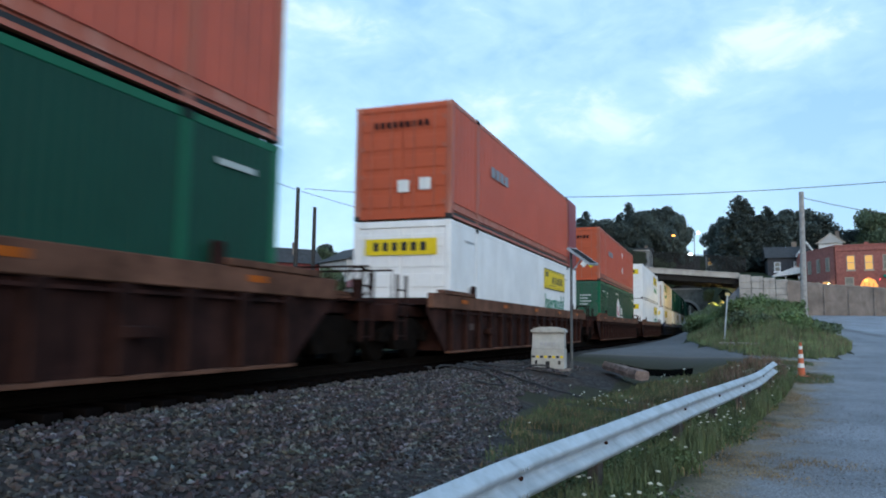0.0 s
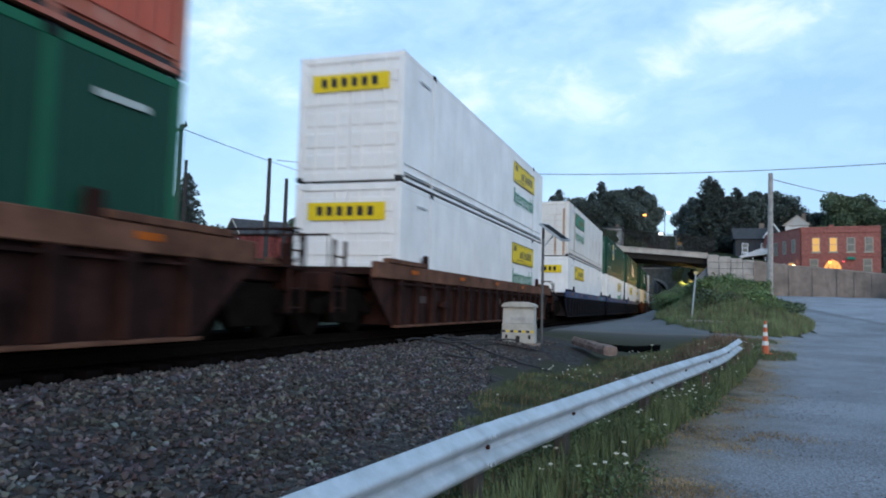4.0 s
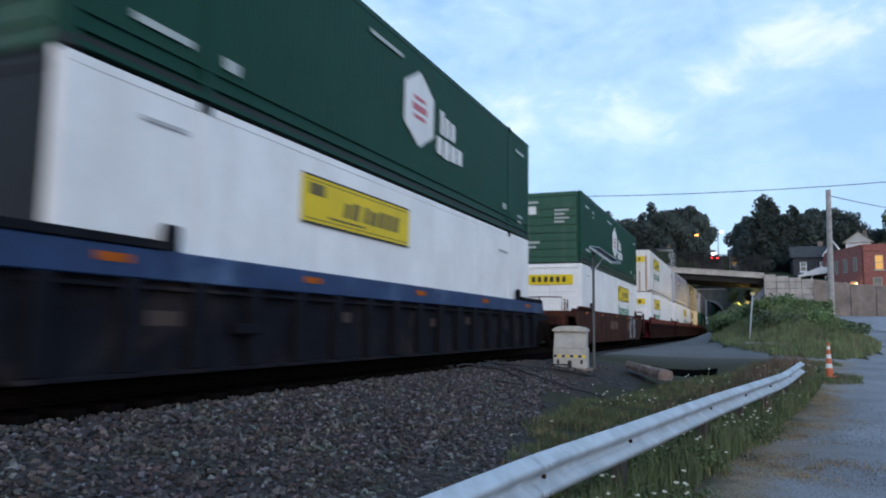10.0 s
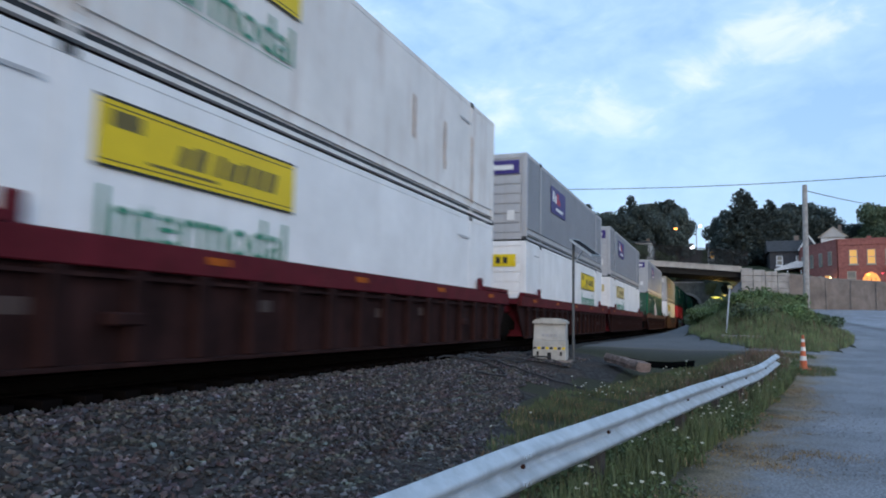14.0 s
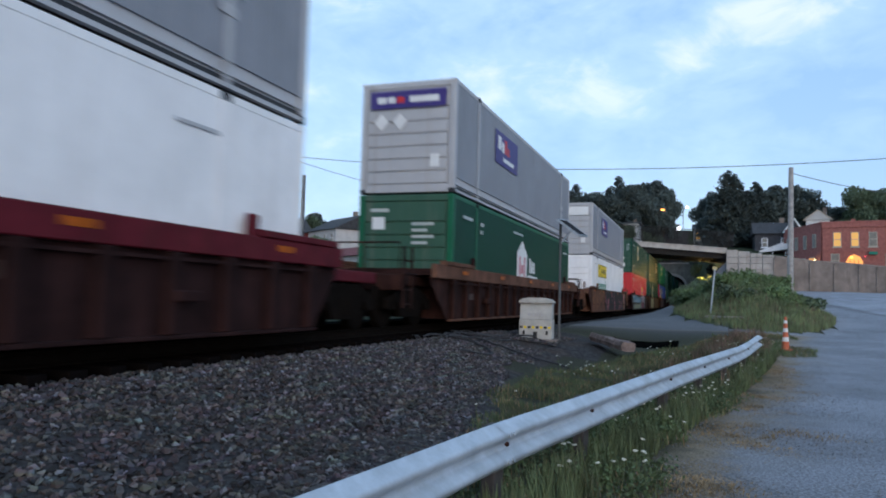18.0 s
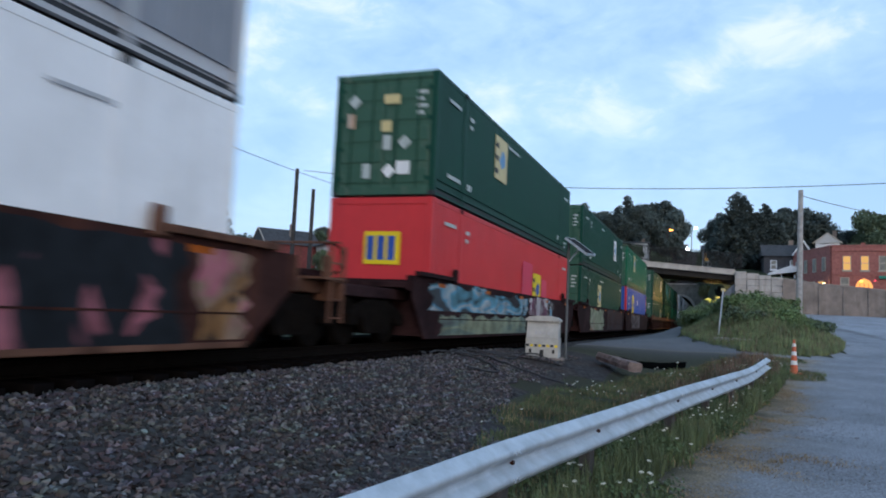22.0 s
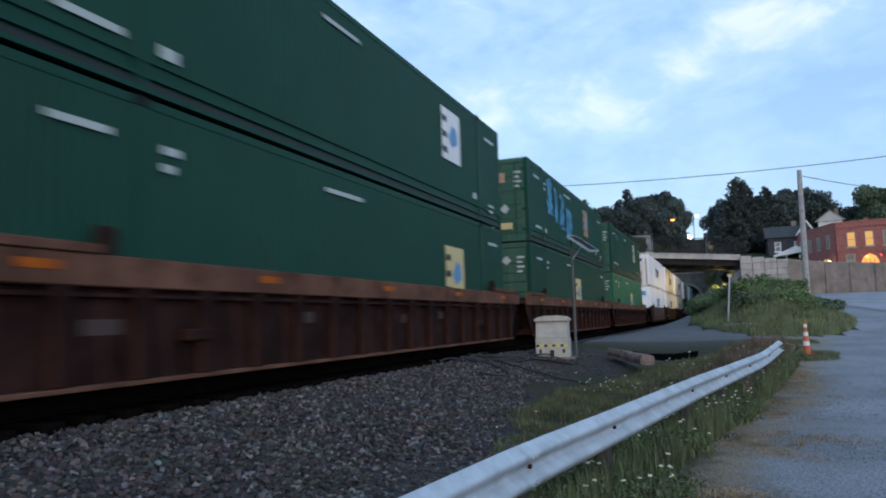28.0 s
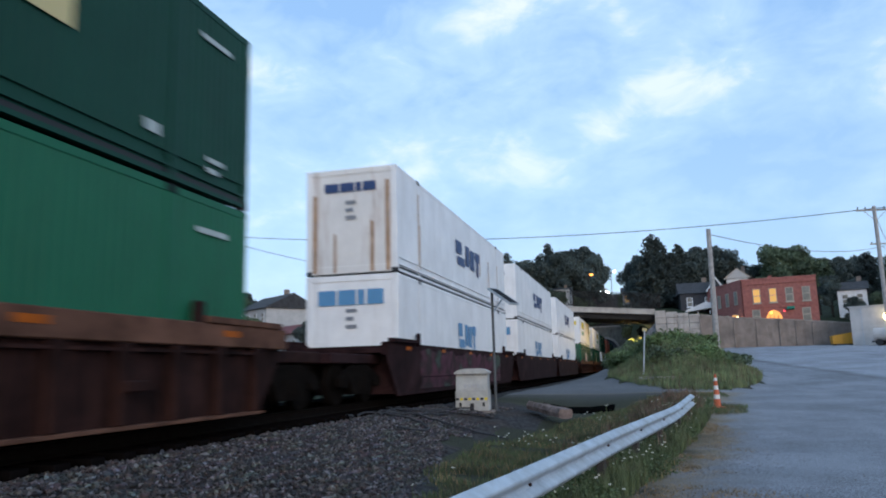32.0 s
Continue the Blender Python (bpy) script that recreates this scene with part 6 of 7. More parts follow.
M_DARKSIDING = mat("dark_siding", (0.045, 0.045, 0.052), 0.85, 0, 0.2, 2.0, 0.2, 20)
porch = house(9.0, 110, 6.4, 4.9, 7, 4.4, 1.9, 0, M_DARKSIDING, "dark wooden house with a white dormer and porch roof", along="x")
bm = bmesh.new()
prism(bm, [(-2.0, 1.6), (2.9, 2.3), (2.9, 2.75), (0.6, 2.9), (-2.0, 1.85)], -2.4, -0.05)
part("porch_roof", bm, M_WHITEWOOD, porch, "white porch roof")
for x in (-1.8, -0.4, 1.2, 2.6):
    part("porch_post", bbox(x - 0.07, x + 0.07, -2.3, -2.16, -2, 1.7), M_WHITEWOOD, porch)
bm = bmesh.new()
prism(bm, [(1.2, 4.5), (3.6, 4.5), (2.4, 6.4)], -0.5, 2.5)
part("dormer", bm, M_DARKSIDING, porch)
for s in (-1, 1):
    part("bargeboard", rod((2.4 + s * 1.3, -0.52, 4.45), (2.4, -0.52, 6.5), 0.11, 4), M_DECAL, porch, "white bargeboard")
house(16.8, 128, 10.2, 3.4, 5, 4.4, 1.6, -8, M_WHITEWOOD, "white gabled house above the trees", along="y", roof=M_SIDING)
house(29.4, 112, 6.6, 3.6, 6, 3.8, 1.4, -15, M_WHITEWOOD, "white house with a dark roof on the slope", along="x")
house(45.0, 132, 9.0, 8, 8, 5.0, 2.6, -15, M_MAROONH, "dark house on the slope", along="x")
house(-0.4, 132, 10.2, 3.0, 4, 3.5, 1.0, 0, M_SIDING, "small pale house with a lit window behind the bridge", 1)
house(-14.8, 150, 15.2, 4.4, 6, 1.5, 0.6, 0, M_SIDING, "long low pale house on the hill")
house(-41, 31.5, 1.2, 7, 9, 4.9, 1.8, -62, M_MAROONH, "dark red house with white windows across the railway", along="y")
house(-64, 92, 5.2, 8, 8, 4.6, 2.6, -40, M_MAROONH, "dark red house with a grey roof across the railway", along="y")
house(-52, 92, 4.5, 9, 8, 5.4, 2.2, -35, M_SIDING, "white house across the railway", along="x")
house(-40, 76, 1.8, 16, 8, 3.4, 1.5, -35, M_SIDING, "long white building with a maroon roof across the railway", along="x", roof=M_MAROONH)


def shed():
    b = thing("metal_building", "long pale metal building with bright green panels", "building", at=pose(21.6, 84.0, 2.2, 0, 0, -27))
    part("wall", bbox(0, 26, 0, 10, -1.5, 3.9), M_SIDING, b)
    bm = bmesh.new()
    prism(bm, [(-0.15, 3.9), (10.15, 3.9), (10.15, 4.0), (-0.15, 4.0)], -0.15, 26.15, axis="x")
    part("roof", bm, M_SIDING, b)
    green = paint("bright_green_panel", (0.15, 0.5, 0.12))
    for x, z, w in ((5.5, 2.2, 2.0), (9.2, 1.6, 3.2), (14.0, 2.0, 3.0)):
        part("panel", bbox(x, x + w, -0.03, -0.004, z, z + 1.4), green, b, "bright green panel")
    for k in range(13):
        part("seam", bbox(1 + k * 2, 1.06 + k * 2, -0.025, -0.004, -1.4, 3.85), M_GALV, b)
    part("flood_lamp", rod((3.6, -0.5, 2.7), (3.6, -0.35, 2.8), 0.5, 12), M_LAMPY, b)
    part("flood_lamp", rod((8.3, -0.5, 3.3), (8.3, -0.35, 3.4), 0.18, 10), M_LAMPW, b)
    for k, x in enumerate((4.2, 7.6, 10.8)):
        truck_body = thing("parked_trailer", "white tank trailer parked by the metal building", "trailer", at=pose(24.0 + k * 3.2, 80.5 - k * 1.6, lot_z(0, 80), 0, 0, -27), group="parked trailers")
        part("tank", rod((-1.3, 0, 1.1), (1.3, 0, 1.1), 0.65, 14), M_SIDING, truck_body)
        part("frame", bbox(-1.5, 1.5, -0.5, 0.5, 0.35, 0.48), M_CARDARK, truck_body)
        for s in (-1, 1):
            for xx in (-0.8, 0.8):
                part("wheel", rod((xx, s * 0.55, 0.33), (xx, s * 0.8, 0.33), 0.33, 12), M_BLACKP, truck_body)


shed()


M_DUMP = paint("orange_yellow_steel", (0.55, 0.27, 0.03), (0.2, 0.1, 0.04), 0.4)


def dumpster():
    d = thing("dumpster", "yellow open-topped steel dumpster", "dumpster", at=pose(21.2, 86.2, lot_z(0, 86) - 0.02, 0, 0, -4))
    bm = bmesh.new()
    prism(bm, [(-1.05, 0.15), (0.95, 0.15), (1.15, 1.4), (-1.1, 1.0)], -0.8, 0.8)
    part("body", bm, M_DUMP, d)
    for x in (-1.0, 0.0, 1.0):
        part("rib", bbox(x * 0.8 - 0.06, x * 0.8 + 0.06, -0.88, -0.804, 0.2, 1.0), M_DUMP, d)
    for x in (-0.9, 0.9):
        part("skid", bbox(x - 0.1, x + 0.1, -0.7, 0.7, 0, 0.146), M_BLACKP, d)


dumpster()


def street_lamp(x, y, z, h, m, label, r=0.35):
    p = thing("street_lamp", label, "street lamp", at=pose(x, y, z), group="street lamps")
    part("pole", rod((0, 0, 0), (0, 0, h), 0.1, 8, 0.07), M_DARKPOLE, p)
    part("arm", rod((0, 0, h - 0.1), (0.9, -0.4, h + 0.1), 0.05, 6), M_DARKPOLE, p)
    part("lamp_head", rod((0.9, -0.4, h - 0.1), (0.9, -0.4, h + 0.2), r, 10), m, p)


street_lamp(-10.6, 181.6, 10.3, 12.9, M_LAMPO, "street lamp with an orange glow on the hill", 0.4)
street_lamp(-5.0, 181.6, 10.3, 13.4, M_LAMPW, "street lamp with a white glow on the hill", 0.28)
# added pole and lamp: stands in for the white vehicle lights up there
street_lamp(-6.9, 181.6, 10.3, 8.3, M_LAMPW, "added lower lamp standing in for vehicle lights on the hill road", 0.45)
street_lamp(28.6, 85, 2.0, 6.9, M_LAMPO, "street lamp with an orange glow behind the lot")
street_lamp(0.5, 104.4, 1.6, 3.2, M_LAMPY, "yard lamp with a warm glow beyond the bridge")
lamp_data = bpy.data.lights.new("yard_light", "POINT")
lamp_data.energy, lamp_data.color, lamp_data.shadow_soft_size = 1100, (1.0, 0.66, 0.18), 0.2
new("yard_light", lamp_data).location = (-0.2, 102.6, 4.9)


ROAD_CARS = []


def road_car(body, label, lamp, rear, rows):
    """A vehicle on the hill road, with its lights on the end that faces the railway. rows: (seconds, x, y)."""
    c = thing("car", label, "car", group="cars on the hill road")
    bm = bmesh.new()
    prism(bm, [(-2.1, 0.35), (2.1, 0.35), (2.15, 0.9), (1.5, 1.05), (1.0, 1.75), (-1.7, 1.75), (-2.1, 1.1)], -0.9, 0.9, axis="x")
    part("body", bm, body, c)
    part("windscreen", bbox(-0.75, 0.75, -2.0, -1.86, 1.15, 1.6), M_DARKWIN, c)
    for yy in (-1.3, 1.3):
        for sx in (-0.92, 0.72):
            part("wheel", rod((sx, yy, 0.32), (sx + 0.2, yy, 0.32), 0.32, 12), M_BLACKP, c)
    for sx in (-0.62, 0.62):
        part("tail_light" if rear else "headlight", rod((sx, -2.16, 0.95), (sx, -2.08, 0.95), 0.2, 8), lamp, c)
    ROAD_CARS.append((c, rows))


road_car(M_SIDING, "pale van with lit headlights on the hill road", M_LAMPW, False,
         ((0, -6.4, 222), (3, -6.6, 206), (6, -6.8, 199), (17, -7.0, 196.5), (23, -7.1, 194.5), (28, -7.3, 192.5), (32, -7.4, 191.5)))
road_car(M_CARRED, "dark red car with lit tail lights climbing the hill road", glow("tail_light_glow", (1.0, 0.03, 0.03), 9.0), True,
         ((0, 4.0, 187.5), (4, 2.0, 187.6), (5.5, -3.6, 188.0), (7, -5.6, 188.6), (9, -6.0, 189.3), (12, -6.1, 191.0), (14, -7.5, 197), (17, -13.0, 205), (32, -30.0, 210)))


# ---- trees ----
M_BARK = mat("dark_bark", (0.05, 0.04, 0.03), 0.95, 0, 0.3, 5.0, 0.5, 20)


def leaf_mat(name, color):
    m = mat(name, color, 0.7, 0, 0.35, 0.6, rand=0.25)
    return m


M_LEAF = leaf_mat("broad_leaves", (0.085, 0.12, 0.07))
# the haze of distance is mixed into the next two colours, lifted and blued
M_LEAFD = leaf_mat("hazed_dark_leaves", (0.068, 0.092, 0.088))
M_NEEDLE = leaf_mat("hazed_conifer_needles", (0.032, 0.045, 0.043))
M_BUSH = leaf_mat("bush_leaves", (0.11, 0.165, 0.065))


def leaf_cloud(rng, centers, count, size):
    """Many small leaf quads scattered through clumps: centres are (x, y, z, radius)."""
    c = np.array(centers)
    k = rng.choice(len(c), count, p=c[:, 3] ** 2 / (c[:, 3] ** 2).sum())
    d = rng.normal(size=(count, 3))
    d /= np.linalg.norm(d, axis=1)[:, None]
    p = c[k, :3] + d * (c[k, 3] * rng.uniform(0.45, 1.08, count))[:, None] * np.array([1, 1, 0.8])
    a = rng.normal(size=(count, 3))
    a /= np.linalg.norm(a, axis=1)[:, None]
    b = np.cross(a, rng.normal(size=(count, 3)))
    b /= np.linalg.norm(b, axis=1)[:, None]
    s = size * rng.uniform(0.6, 1.3, count)[:, None]
    v = np.stack([p - a * s, p + b * s * 0.6, p + a * s, p - b * s * 0.6], 1).reshape(-1, 3)
    f = np.arange(count * 4).reshape(-1, 4)
    return v, f


def quads(name, v, f, material):
    me = bpy.data.meshes.new(name)
    me.from_pydata(v.tolist(), [], f.tolist())
    me.materials.append(material)
    return me


def broad_tree(seed, material, h=10.0, w=4.0, leaves=7500, size=0.22):
    rng = np.random.default_rng(seed)
    t = thing("tree", "broad-leaved tree with a dark uneven crown", "tree", group="trees")
    bm = bmesh.new()
    cyl(bm, (0, 0, -1), (0.1, 0, h * 0.45), 0.28, 0.16, 8)
    cyl(bm, (0.1, 0, h * 0.45), (0, 0.1, h * 0.9), 0.16, 0.04, 6)
    centers = []
    for k in range(11):
        a, z = rng.uniform(0, 6.28), rng.uniform(0.38, 0.92) * h
        r = w * (0.35 + 0.5 * math.sin(math.pi * (z / h) ** 0.8)) * rng.uniform(0.45, 1.0)
        e = (r * math.cos(a), r * math.sin(a), z)
        cyl(bm, (0.05, 0, z * 0.62), e, 0.09, 0.03, 5)
        centers.append((*e, rng.uniform(0.26, 0.44) * w))
    centers.append((0, 0, h * 0.86, 0.4 * w))
    centers.append((0, 0, h * 0.6, 0.55 * w))
    part("trunk", bm, M_BARK, t)
    v, f = leaf_cloud(rng, centers, leaves, size)
    part("crown", quads("crown", v, f, material), None, t)
    return t


def conifer(seed, h=14.0, w=4.0, leaves=9000):
    rng = np.random.default_rng(seed)
    t = thing("conifer", "dark pointed conifer with ragged boughs", "tree", group="trees")
    bm = bmesh.new()
    cyl(bm, (0, 0, -1), (0, 0, h * 0.97), 0.26, 0.03, 8)
    centers = []
    for k in range(60):
        z = h * (0.10 + 0.86 * (k / 60))
        r = w * (1 - (k / 60)) ** 0.5 * rng.uniform(0.55, 1.0)
        a = k * 2.4 + rng.uniform(-0.3, 0.3)
        cyl(bm, (0, 0, z), (r * math.cos(a), r * math.sin(a), z - 0.12 * r), 0.05, 0.015, 4)
        for q in (0.45, 0.8):
            centers.append((r * q * math.cos(a), r * q * math.sin(a), z - 0.1 * r * q, 0.24 * w * (1.15 - 0.7 * k / 60)))
    part("trunk", bm, M_BARK, t)
    v, f = leaf_cloud(rng, centers, leaves, 0.19)
    part("crown", quads("crown", v, f, M_NEEDLE), None, t)
    return t


def plant(proto, x, y, z, s=1.0, turn=0.0, sx=None):
    c = copy_thing(proto, pose(x, y, z, 0, 0, turn))
    c.scale = ((sx or s), (sx or s), s)
    return c


def woods():
    rnd = random.Random(11)
    a, b = broad_tree(1, M_LEAF), broad_tree(2, M_LEAFD)
    c, e = broad_tree(3, M_LEAFD, 11, 3.6), conifer(4)
    d = conifer(5, 15, 3.0)
    # a is the tree nearest the houses on the right
    a.matrix_basis = pose(23.0, 128, 9.5)
    b.matrix_basis = pose(-22, 158, 14.5)
    c.matrix_basis = pose(-14, 158, 15)
    e.matrix_basis = pose(4.4, 119.5, 6.9)
    d.matrix_basis = pose(8.2, 127, 5.6)
    # the wood on the hill over the tunnel
    for k in range(46):
        x = -36 + k * 0.72 + rnd.uniform(-0.6, 0.6)
        if x < -13:
            s = 0.95 + 0.30 * smooth01(-34, -13, x) + rnd.uniform(-0.14, 0.08)
            plant(rnd.choice((b, c, c, e)), x, 158 + rnd.uniform(-4, 12), 12.6, s * (1.0 if k % 4 else 0.86), rnd.uniform(0, 360))
        elif x < -8.4:
            # the tall trees over the tunnel
            p = rnd.choice((c, c, e, d))
            s = (2.02 if p is c else 1.62) + rnd.uniform(-0.2, 0.08)
            plant(p, -15.6 + (x + 13) * 1.5, 190 + rnd.uniform(-1, 8), 9.6, s, rnd.uniform(0, 360), sx=s * 0.72)
    # the conifers and trees above the brick building
    for x, y, z, s, p in ((3.2, 118, 8.3, 0.95, e), (6.2, 121, 8.6, 0.74, e), (1.4, 126, 8.6, 0.98, c), (-0.2, 128, 8.4, 1.02, b), (2.6, 122, 8.4, 0.9, c), (5.4, 123, 8.6, 0.94, c), (7.5, 124, 8.8, 0.80, d), (9.2, 126, 9, 0.95, c),
                          (11.2, 130, 9.6, 1.0, c), (13.0, 131, 9.6, 1.02, c), (15.3, 131, 9.8, 1.04, b), (17.5, 136, 10.2, 0.74, c), (20.0, 132, 9.5, 0.78, b), (25.6, 130, 9.2, 1.02, a), (28.5, 127, 8.5, 0.86, a),
                          (31.0, 130, 9.0, 0.82, b), (34.0, 134, 9.2, 0.8, c), (38.0, 136, 9.2, 0.9, b), (41.0, 130, 8.4, 0.9, a), (46.0, 138, 9.2, 1.0, c), (31.5, 117, 6.0, 0.66, b), (27.2, 114, 6.0, 0.62, c), (33.6, 119, 6.2, 0.76, e),
                          (38.5, 110, 4.8, 1.12, b), (42.5, 111, 4.8, 1.2, c), (50.0, 130, 8.0, 1.0, b), (56.0, 128, 8.0, 1.0, a), (-15.8, 143, 11.4, 0.44, c), (-13.6, 142, 11.2, 0.42, a), (28.0, 106, 4.4, 0.42, c), (31.6, 107, 4.4, 0.5, a), (35.0, 108, 5.0, 0.55, d)):
        plant(p, x, y, z, s, rnd.uniform(0, 360), sx=s * (1.35 if p in (d, e) else 0.62 if -3 < x < 2 else 1.0))
    # the slopes of the cutting beyond the bridge
    for x, y, s in ((-0.5, 104, 0.22), (0.8, 110, 0.28), (-1.0, 116, 0.25), (1.2, 122, 0.3), (-1.4, 130, 0.27), (0.4, 138, 0.32), (-1.2, 147, 0.3), (-0.3, 156, 0.34), (0.9, 97, 0.2), (-1.2, 165, 0.3), (-1.5, 172, 0.3),
                    (-14, 110, 0.4), (-15, 122, 0.5), (-14, 135, 0.5), (-15, 148, 0.5), (-14, 160, 0.55), (-14.5, 172, 0.6), (-10.5, 184, 0.5), (-6.5, 185, 0.45), (-2.5, 184, 0.5), (-8.0, 190, 0.6), (-4.5, 190, 0.55), (-12, 190, 0.8), (-1, 190, 0.7)):
        plant(rnd.choice((a, c)), x, y, ground_z(x, y) - 0.8 if y < 183 else 9.2, s, rnd.uniform(0, 360), sx=s * 1.3)
    for k in range(22):
        x = -24 + k * 1.35 + rnd.uniform(-0.5, 0.5)
        y = 187 + rnd.uniform(0, 12)
        if -10.5 < x < -1.0:
            continue
        plant(rnd.choice((a, b, c)), x, y, 8.8, rnd.uniform(0.85, 1.15), rnd.uniform(0, 360))
    for k in range(12):
        x = -26 + k * 1.1
        plant(rnd.choice((a, c)), x, 140 + rnd.uniform(-8, 8), 9.5, rnd.uniform(0.42, 0.6), rnd.uniform(0, 360))
    # across the railway
    for x, y, z, s, p in ((-39, 41.5, 1.5, 0.95, a), (-37, 37.0, 1.3, 0.78, a), (-47, 36.0, 2.2, 0.72, b), (-60, 76, 4.0, 0.9, e), (-64, 110, 5.0, 0.9, c), (-70, 120, 5.5, 0.95, b), (-58, 100, 4.5, 0.8, a), (-50, 108, 4.5, 0.7, c),
                          (-45, 112, 4.2, 0.8, b), (-40, 122, 4.0, 0.8, c), (-75, 90, 6, 1.0, b), (-72, 70, 5.5, 1.0, c), (-66, 55, 5, 0.9, a), (-37, 50, 1.5, 0.5, b), (-34, 60, 1.5, 0.45, a), (-33, 70, 1.5, 0.45, c)):
        plant(p, x, y, z, s, rnd.uniform(0, 360))


woods()


# ---- bushes, weeds, grass and flowers ----
def scatter_inside(rng, n, x0, x1, y0, y1, keep):
    out = []
    while len(out) < n:
        x, y = rng.uniform(x0, x1), rng.uniform(y0, y1)
        if keep(x, y):
            out.append((x, y))
    return np.array(out)


def blades(rng, pts, hmin, hmax, width, lean=0.35):
    n = len(pts)
    z = np.array([ground_z(x, y) for x, y in pts])
    h = rng.uniform(hmin, hmax, n)
    a = rng.uniform(0, 2 * math.pi, n)
    d = np.stack([np.cos(a), np.sin(a)], 1)
    l = rng.uniform(0.1, lean, n)[:, None] * h[:, None]
    e = np.stack([-np.sin(a), np.cos(a)], 1) * width
    p = np.asarray(pts)
    base = np.c_[p, z - 0.03]
    mid = np.c_[p + d * l * 0.4, z + h * 0.6]
    tip = np.c_[p + d * l, z + h]
    ee = np.c_[e, np.zeros(n)]
    v = np.stack([base - ee, base + ee, mid + ee * 0.7, mid - ee * 0.7, tip], 1).reshape(-1, 3)
    f = []
    for i in range(n):
        q = i * 5
        f += [(q, q + 1, q + 2, q + 3), (q + 3, q + 2, q + 4)]
    return v.tolist(), f


M_GRASS = mat("green_grass", (0.10, 0.13, 0.06), 0.8, 0, 0.5, 1.3, 0, 30, (0.15, 0.11, 0.075), 0.8, 0.9)
M_MOUND = mat("pale_long_grass", (0.18, 0.23, 0.11), 0.85, 0, 0.45, 0.9, 0, 30, (0.16, 0.13, 0.08), 0.6, 0.6)
M_WEED = mat("low_weed_leaves", (0.08, 0.12, 0.05), 0.7, 0, 0.45, 1.5)
M_DRYWEED = mat("dry_brown_weeds", (0.17, 0.115, 0.085), 0.9, 0, 0.5, 3.0)
M_DRY = mat("dry_straw", (0.29, 0.20, 0.11), 0.9, 0, 0.4, 2.0)
M_PETAL = mat("white_petals", (0.62, 0.62, 0.55), 0.8, 0, 0.1, 5.0)


def rail_x(y):
    for (x0, y0), (x1, y1) in zip(GR, GR[1:]):
        if y0 <= y <= y1:
            return x0 + (x1 - x0) * (y - y0) / (y1 - y0)
    return GR[-1][0] + (y - GR[-1][1]) * 0.17


def grass_strip(x, y):
    left = -1.9 - max(0, min(1.2, (y - 5) * 0.2)) if y < 14 else -3.1 + max(0, (y - 14)) * 0.28
    right = -1.46 + 0.152 * y + 0.5 * noise.noise((x * 0.9, y * 0.6, 2))
    patch = noise.noise((x * 0.8, y * 0.8, 7))
    if ((x - 2.1) / 0.95) ** 2 + ((y - 22.0) / 1.3) ** 2 < 1 + patch:
        return True
    if x < rail_x(y):
        return left + 0.4 * patch < x and patch > -0.35
    return x < right and patch + 0.35 * noise.noise((x * 3.1, y * 2.4, 6)) > -0.14


